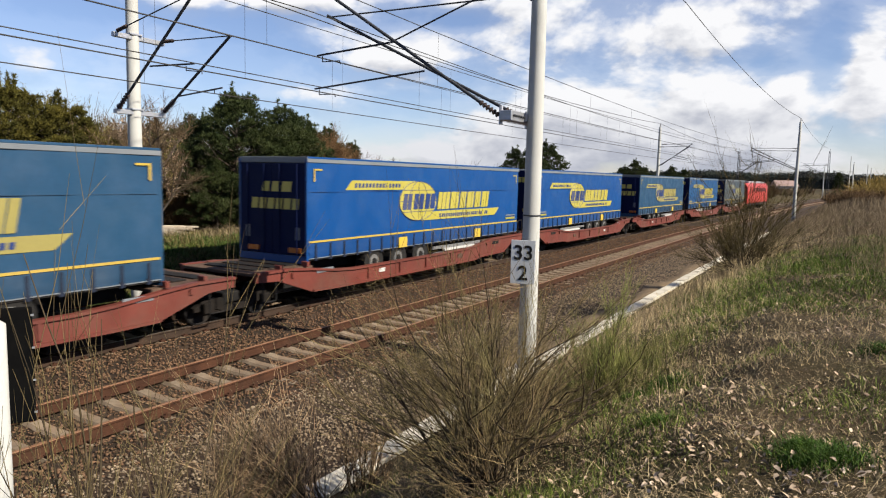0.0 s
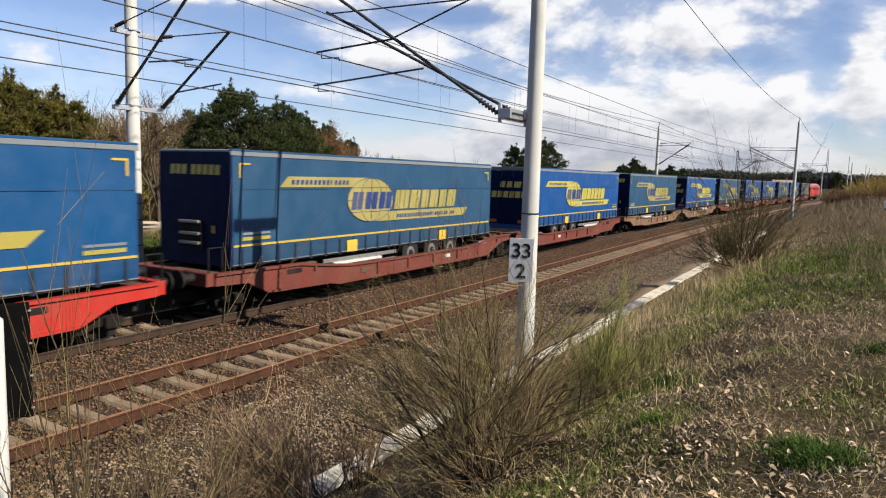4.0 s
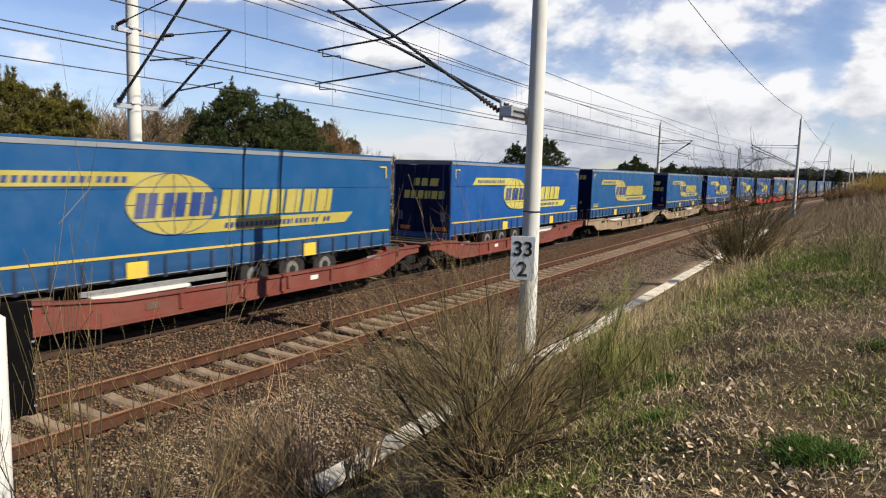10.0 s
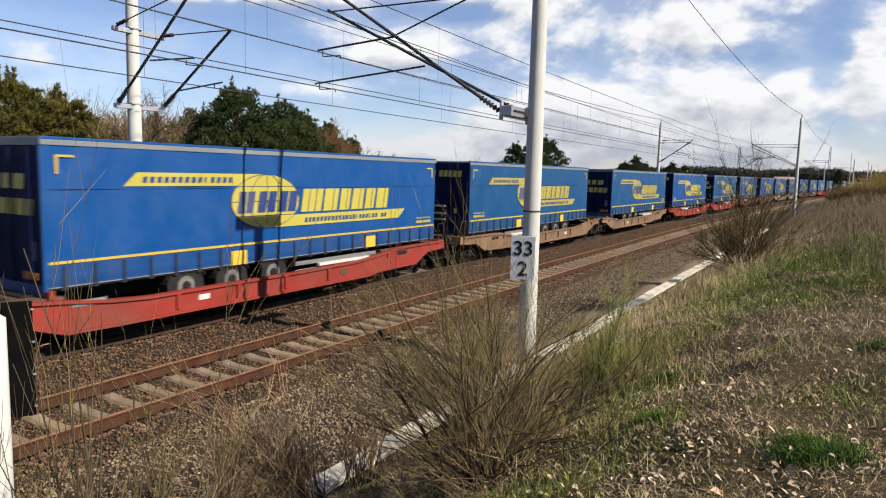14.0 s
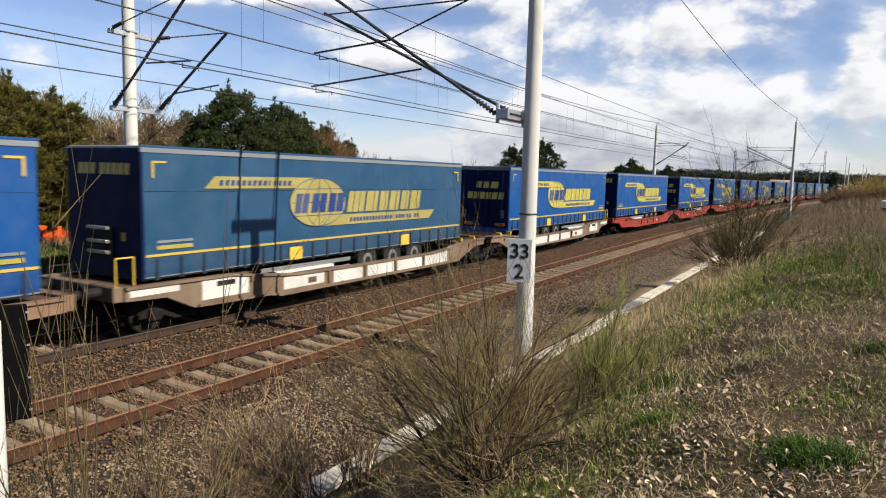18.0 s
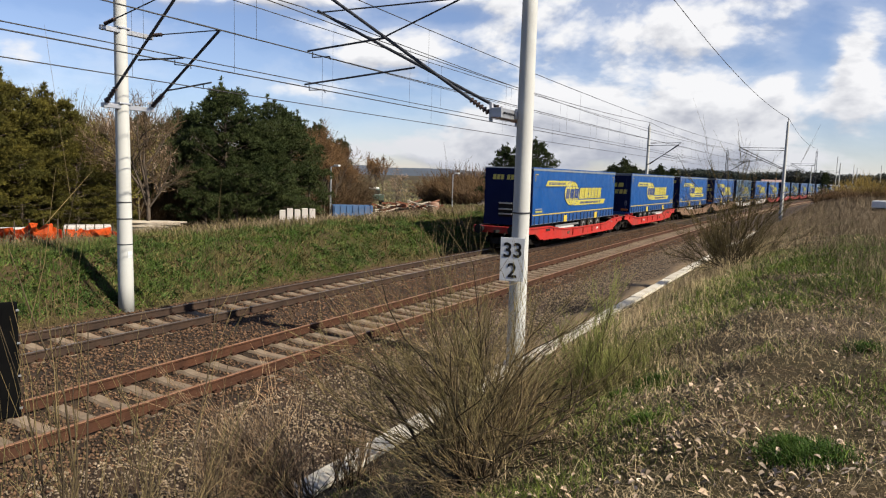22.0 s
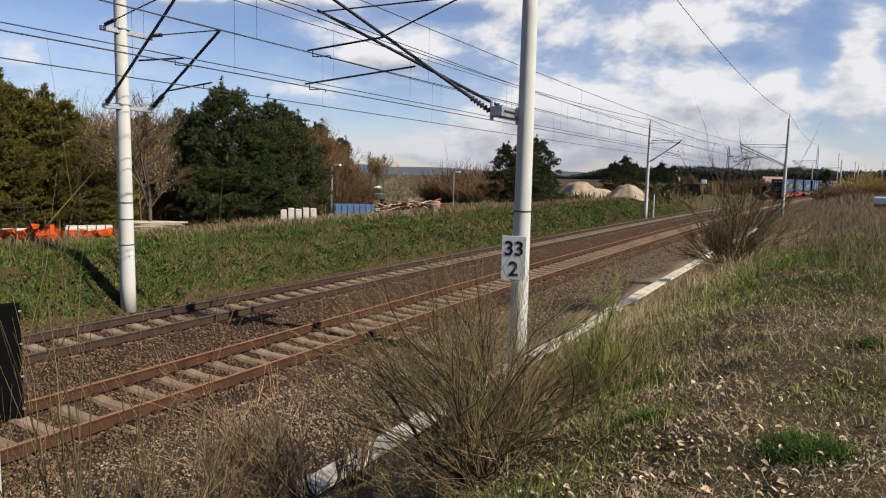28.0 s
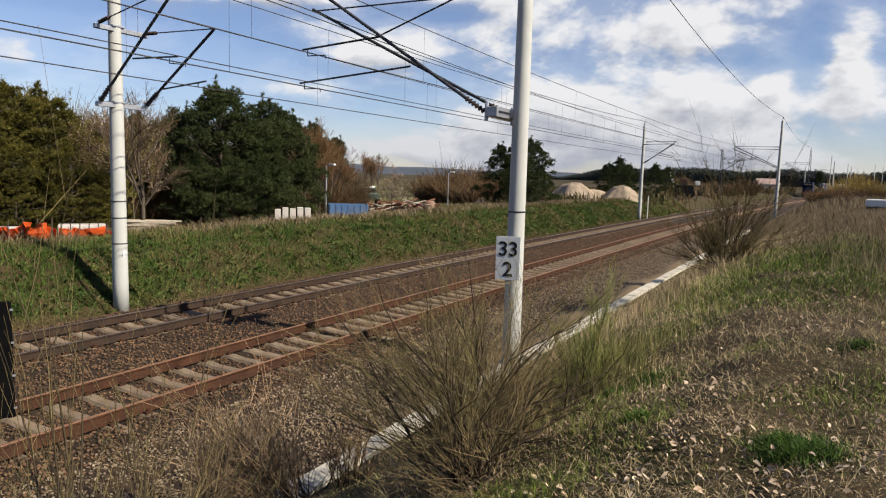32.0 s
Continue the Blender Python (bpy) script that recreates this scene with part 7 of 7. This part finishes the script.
M_RUSTBEAM = surf("rust_red_beam", (0.17, 0.062, 0.034), (0.11, 0.050, 0.032), 3, 0.9, 0.1, 0.2, 30, (0.20, 0.14, 0.10), 0.5, 1.5, 0.4)
M_PLASTER = surf("pale_plaster", (0.4340, 0.3990, 0.3710), (0.3850, 0.3500, 0.3220), 2, 0.9, 0, 0.1, 20)
M_TILE = surf("dull_pink_roof", (0.2660, 0.1890, 0.1750), (0.2240, 0.1610, 0.1470), 2, 0.85, 0, 0.2, 10)
M_GLOBE = surf("white_lamp_globe", (0.5740, 0.5740, 0.5600), (0.5320, 0.5320, 0.5180), 2, 0.3, 0, 0, 10)


def heap(rng, r, h, rough):
    """A poured heap: a cone with gullies and an uneven foot."""
    bm = bmesh.new()
    n, m = 40, 14
    ph = rng.uniform(0, 6.28, 6)
    rings = []
    for j in range(m + 1):
        f = j / m
        ring = []
        for i in range(n):
            a = 2 * math.pi * i / n
            k = 1 + 0.14 * math.sin(2 * a + ph[0]) + 0.08 * math.sin(5 * a + ph[1]) + 0.04 * math.sin(11 * a + ph[2])
            z = h * (1 - f ** 1.12) * (1 + rough * math.sin(3 * a + 6 * f + ph[3]) * f)
            cap = h * (0.72 + (0.10 * math.cos(a + ph[4]) + 0.03 * math.sin(4 * a + ph[5])) * min(1.0, 1.6 * f))
            z = cap + (z - cap) * 0.25 if z > cap else z
            ring.append(bm.verts.new((r * f * k * math.cos(a) + rng.normal(0, 0.03), 0.8 * r * f * k * math.sin(a) + rng.normal(0, 0.03), z - 0.12 * f + rng.normal(0, 0.03))))
        rings.append(ring)
    for a, b in zip(rings, rings[1:]):
        for i in range(n):
            f = bm.faces.new((a[i], b[i], b[(i + 1) % n], a[(i + 1) % n]))
            f.smooth = True
    return bm


def lamp_post(bearing, dist, h):
    lp = thing("street_lamp", "slim grey street lamp with a pale head", "street lamp", "street lamps in the yard", at=Matrix.Translation(polar(bearing, dist)))
    part("pole", rods([((0, 0, -0.2), (0, 0, h))], 0.05, 8), M_STEEL, lp)
    part("arm", rods([((0, 0, h), (0.3, 0.1, h + 0.1))], 0.03, 6), M_STEEL, lp)
    part("lamp_head", box(0.2, 0.65, 0.0, 0.22, h + 0.06, h + 0.18, 0.03), M_GLOBE, lp, "pale lamp head")


def build_yard():
    rng = np.random.default_rng(91)
    for b, d, r, h in ((18.1, 80, 4.6, 3.0), (16.4, 83, 3.2, 2.0), (14.2, 82, 3.4, 2.3), (25.6, 78, 1.6, 1.2)):
        single("sand_mound", heap(rng, r, h, 0.12), M_SAND, "bare heap of pinkish-beige sand in the yard", "sand pile", "sand piles", at=Matrix.Translation(polar(b, d)) @ Matrix.Rotation(b, 4, "Z"))
    for b, d, h in ((38.7, 47, 3.5), (28.5, 70, 3.5)):
        lamp_post(b, d, h)
    # orange safety netting slung between stakes
    for b0, b1, d, h in ((63.5, 58.8, 25.0, 0.72), (58.4, 55.2, 26.5, 0.55)):
        net = thing("safety_net", "crumpled bright orange safety netting between stakes", "netting", "orange netting")
        n = 26
        bm = bmesh.new()
        lo, hi = [], []
        for i in range(n + 1):
            p = polar(b0 + (b1 - b0) * i / n, d + 0.25 * math.sin(i * 1.1))
            sag = 0.55 + 0.35 * abs(math.cos(i * 0.42)) + rng.uniform(-0.1, 0.1)
            lo.append(bm.verts.new(p + Vector((0, 0, 0.03))))
            hi.append(bm.verts.new(p + Vector((rng.normal(0, 0.1), rng.normal(0, 0.1), h * sag))))
        mid = [bm.verts.new((a.co + b.co) / 2 + Vector((rng.normal(0, 0.14), rng.normal(0, 0.14), 0))) for a, b in zip(lo, hi)]
        for i in range(n):
            bm.faces.new((lo[i], lo[i + 1], mid[i + 1], mid[i]))
            bm.faces.new((mid[i], mid[i + 1], hi[i + 1], hi[i]))
        bmesh.ops.solidify(bm, geom=bm.faces[:], thickness=0.02)
        part("net", bm, M_ORANGE, net)
        for i in range(0, n + 1, 5):
            p = polar(b0 + (b1 - b0) * i / n, d)
            part("stake", rods([(p, p + Vector((0.02, 0, h + 0.08)))], 0.018, 6), M_BARK, net)
    for b, d, w in ((61.6, 29, 1.2), (57.0, 29, 1.6)):
        bmx = box(-w / 2, w / 2, -0.4, 0.4, 0.0, 0.62, 0.04)
        single("tarpaulin_cover", bmx, M_PLASTER, "low pale tarpaulin cover behind the netting", "tarpaulin", at=Matrix.Translation(polar(b, d)) @ Matrix.Rotation(radians(b), 4, "Z"))
    # stacked timber
    st = thing("timber_stack", "untidy stack of pale sawn timber on the meadow", "timber stack", at=Matrix.Translation(polar(52.4, 33)) @ Matrix.Rotation(radians(50), 4, "Z"))
    plank = mesh_of(box(-1.05, 1.05, -0.09, 0.09, 0, 0.07, 0.006), M_WOOD_PALE, "plank")
    for lv in range(8):
        for k in range(3):
            part("plank", plank, None, st, m=pose(rng.uniform(-0.35, 0.35), -0.25 + 0.25 * k, 0.08 * lv, 0, rng.uniform(-1.5, 1.5), rng.uniform(-6, 6)))
    # blue skip, white crates, truck, rubble
    sk = thing("waste_skip", "low open blue steel skip", "skip", at=Matrix.Translation(polar(36.9, 46)) @ Matrix.Rotation(radians(42), 4, "Z"))
    for x0, x1, y0, y1 in ((-1.3, 1.3, -0.8, -0.75), (-1.3, 1.3, 0.75, 0.8), (-1.3, -1.25, -0.746, 0.746), (1.25, 1.3, -0.746, 0.746)):
        part("skip_wall", box(x0, x1, y0, y1, 0.1, 0.95), M_SKIP, sk)
    part("skip_floor", box(-1.24, 1.24, -0.74, 0.74, 0.05, 0.12), M_SKIP, sk)
    rib = mesh_of(box(-0.03, 0.03, -0.84, -0.802, 0.1, 0.95), M_SKIP, "skip_rib")
    for i in range(7):
        part("skip_rib", rib, None, sk, m=pose(-1.2 + 0.4 * i, 0, 0))
    for i in range(5):
        single("white_crate", box(-0.16, 0.16, -0.3, 0.3, 0, 0.84 + 0.08 * (i % 2), 0.02), M_PLASTER, "upright white crate in a row on the meadow", "crate", "white crates",
                    at=Matrix.Translation(polar(42.6 - 0.60 * i, 38.8)) @ Matrix.Rotation(radians(42), 4, "Z"))
    tk = thing("truck", "dark green truck with a short bonnet parked in the yard", "truck", at=Matrix.Translation(polar(35.4, 92)) @ Matrix.Rotation(radians(70), 4, "Z"))
    part("cab", box(-1.0, 1.0, -0.9, 0.9, 0.7, 2.3, 0.12), M_TRUCK, tk)
    part("cab_roof", box(-0.95, 0.95, -0.8, 0.85, 2.304, 2.5, 0.06), M_GLOBE, tk, "white cab roof")
    part("windscreen", box(-0.85, 0.85, -0.93, -0.9, 1.5, 2.15), M_BLACK, tk)
    part("load_bed", box(-1.1, 1.1, 1.0, 4.6, 0.9, 1.7, 0.04), M_TRUCK, tk)
    part("bonnet", box(-0.9, 0.9, -1.9, -0.95, 0.8, 1.6, 0.08), M_TRUCK, tk, "short bonnet")
    for y in (-1.2, 3.6):
        for x in (-1.0, 1.0):
            part("wheel", rods([((x - 0.14, y, 0.5), (x + 0.14, y, 0.5))], 0.5, 14), M_RUBBER, tk)
    n = 2200
    b, d = rng.uniform(29.6, 34.9, n), rng.uniform(47, 58, n)
    P = np.array([polar(bb, dd) for bb, dd in zip(b, d)])
    P[:, 2] += rng.uniform(0, 0.5, n) * np.exp(-((d - 52) / 4) ** 2)
    single("rubble", stones("rubble", P, rng.uniform(0.04, 0.16, n), M_BRICKRED, rng), None, "scattered red and pale building rubble", "rubble", kind="stuff")
    # a tangle of broken boards and beams on the rubble
    board = mesh_of(box(-1.1, 1.1, -0.07, 0.07, 0, 0.05), M_WOOD_PALE, "board")
    beam = mesh_of(box(-1.4, 1.4, -0.06, 0.06, 0, 0.11), M_RUSTBEAM, "beam")
    for b, d in ((33.9, 50), (32.6, 51), (31.5, 50)):
        dp = thing("debris_heap", "tangled heap of broken pale boards and rusty beams", "debris", "heaps of debris in the yard", at=Matrix.Translation(polar(b, d)))
        for i in range(22):
            part("board" if i % 3 else "beam", board if i % 3 else beam, None, dp, m=pose(rng.normal(0, 0.6), rng.normal(0, 0.5), rng.uniform(0.02, 0.75), rng.uniform(-14, 14), rng.uniform(-16, 16), rng.uniform(0, 180)))
    single("rusty_drum", lathe([(0.42, 0.0), (0.45, 0.05), (0.45, 0.8), (0.42, 0.85), (0.1, 0.88)], 18), M_BRICKRED, "upright rust-red drum by the rubble", "drum", at=Matrix.Translation(polar(30.1, 50)))
    # loader with a raised pale arm
    ld = thing("loader", "dark wheeled loader with a raised pale arm", "loader", at=Matrix.Translation(polar(9.4, 108)) @ Matrix.Rotation(radians(100), 4, "Z"))
    part("machine_body", box(-0.9, 0.9, -1.4, 1.4, 0.7, 1.9, 0.1), M_CHASSIS, ld)
    part("machine_cab", box(-0.7, 0.7, -0.5, 0.7, 1.9, 2.9, 0.08), M_DECK, ld)
    part("arm", rods([((0, 1.3, 1.4), (0, 2.0, 3.3)), ((0, 2.0, 3.3), (0, 2.2, 3.9))], 0.14, 8), M_GLOBE, ld, "pale raised arm")
    part("bucket", box(-0.8, 0.8, -2.2, -1.5, 1.9, 2.5, 0.06), M_GLOBE, ld)
    for x in (-0.9, 0.9):
        for y in (-0.9, 0.9):
            part("wheel", rods([((x - 0.2, y, 0.62), (x + 0.2, y, 0.62))], 0.62, 14), M_RUBBER, ld)
    # house far along the line
    hs = thing("house", "low pale house with a dull pink roof beyond the line", "house", at=Matrix.Translation(polar(3.5, 300)) @ Matrix.Rotation(radians(25), 4, "Z"))
    part("wall", box(-4, 4, -3, 3, -0.5, 3.4), M_PLASTER, hs)
    part("roof", plate([(-3.5, 3.35), (3.5, 3.35), (0.0, 5.6)], "x", -4.3, 4.3), M_TILE, hs, "dull pink gabled roof")
    for x in (-2.4, 0.0, 2.4):
        wd = part("window", box(x - 0.5, x + 0.5, -3.03, -2.99, 1.1, 2.4), M_BLACK, hs)
        part("window_frame", box(x - 0.6, x + 0.6, -3.02, -2.985, 1.0, 1.1), M_GLOBE, wd)
    part("chimney", box(1.0, 1.5, -0.3, 0.3, 4.6, 6.3), M_BRICKRED, hs)
    # white covered cart at the field's edge
    ct = thing("farm_cart", "low white covered farm cart in the dry weeds", "cart", at=Matrix.Translation(polar(-4.9, 48)) @ Matrix.Rotation(radians(80), 4, "Z"))
    part("cover", box(-0.7, 0.7, -1.5, 1.5, 0.42, 0.86, 0.06), M_GLOBE, ct, "clean white cover")
    part("bed", box(-0.66, 0.66, -1.45, 1.45, 0.24, 0.416), M_CHASSIS, ct)
    for y in (-0.9, 0.9):
        for x in (-0.7, 0.7):
            part("wheel", rods([((x - 0.09, y, 0.22), (x + 0.09, y, 0.22))], 0.24, 12), M_RUBBER, ct)
    # white marker post by the far mast
    p = along(70.5, -6.7)
    mp = thing("marker_post", "thin white marker post beside the far track", "post", at=Matrix.Translation((p.x, p.y, -0.5)))
    part("post", rods([((0, 0, 0), (0, 0, 2.4))], 0.045, 8), M_GLOBE, mp)
    part("foot", box(-0.12, 0.12, -0.12, 0.12, 0, 0.1), M_CONCRETE, mp)
    # slim poles beyond the curve
    for s, off, h in ((165, 5.5, 9.5), (178, 8.0, 7.0), (205, 12.5, 7.0), (215, 14.0, 6.5)):
        q = along(s, off)
        po = thing("line_pole", "slim pale pole beyond the curve", "pole", "poles", at=Matrix.Translation((q.x, q.y, float(height(q.x, q.y)))))
        part("pole", rods([((0, 0, -0.3), (0, 0, h))], 0.065, 8), M_MAST, po)


M_BOARD = surf("matt_black_board", (0.0024, 0.0024, 0.0028), (0.0040, 0.0040, 0.0040), 5, 0.95, 0, 0.05, 30, spec=0.02)


def build_near_post():
    """A pale post with a black board fixed behind it, close to the viewpoint."""
    g = float(height(5.0, 2.2))
    po = thing("board_post", "pale weathered post carrying a black board with white clips", "sign post", at=Matrix.Translation((4.94, 2.2, g)) @ Matrix.Rotation(radians(62), 4, "Z"))
    top = 2.60 - g
    part("post", lathe([(0.085, -0.2), (0.085, top - 0.02), (0.06, top), (0.01, top + 0.005)], 16), M_MAST, po, "pale grooved post")
    bd = part("board", box(-0.13, 0.23, 0.10, 0.13, 1.88 - g, 2.66 - g, 0.01), M_BOARD, po, "matt black board")
    for z in (0.06, 0.28, 0.50, 0.72):
        part("clip", box(0.220, 0.238, 0.09, 0.10, 1.88 - g + z, 1.88 - g + z + 0.012), M_STEEL, bd, "small pale clip")
    for z in (2.0, 2.5):
        part("bracket", box(-0.05, 0.05, 0.06, 0.11, z - g, z - g + 0.04), M_STEEL, po)


build_yard()
build_near_post()


motions()
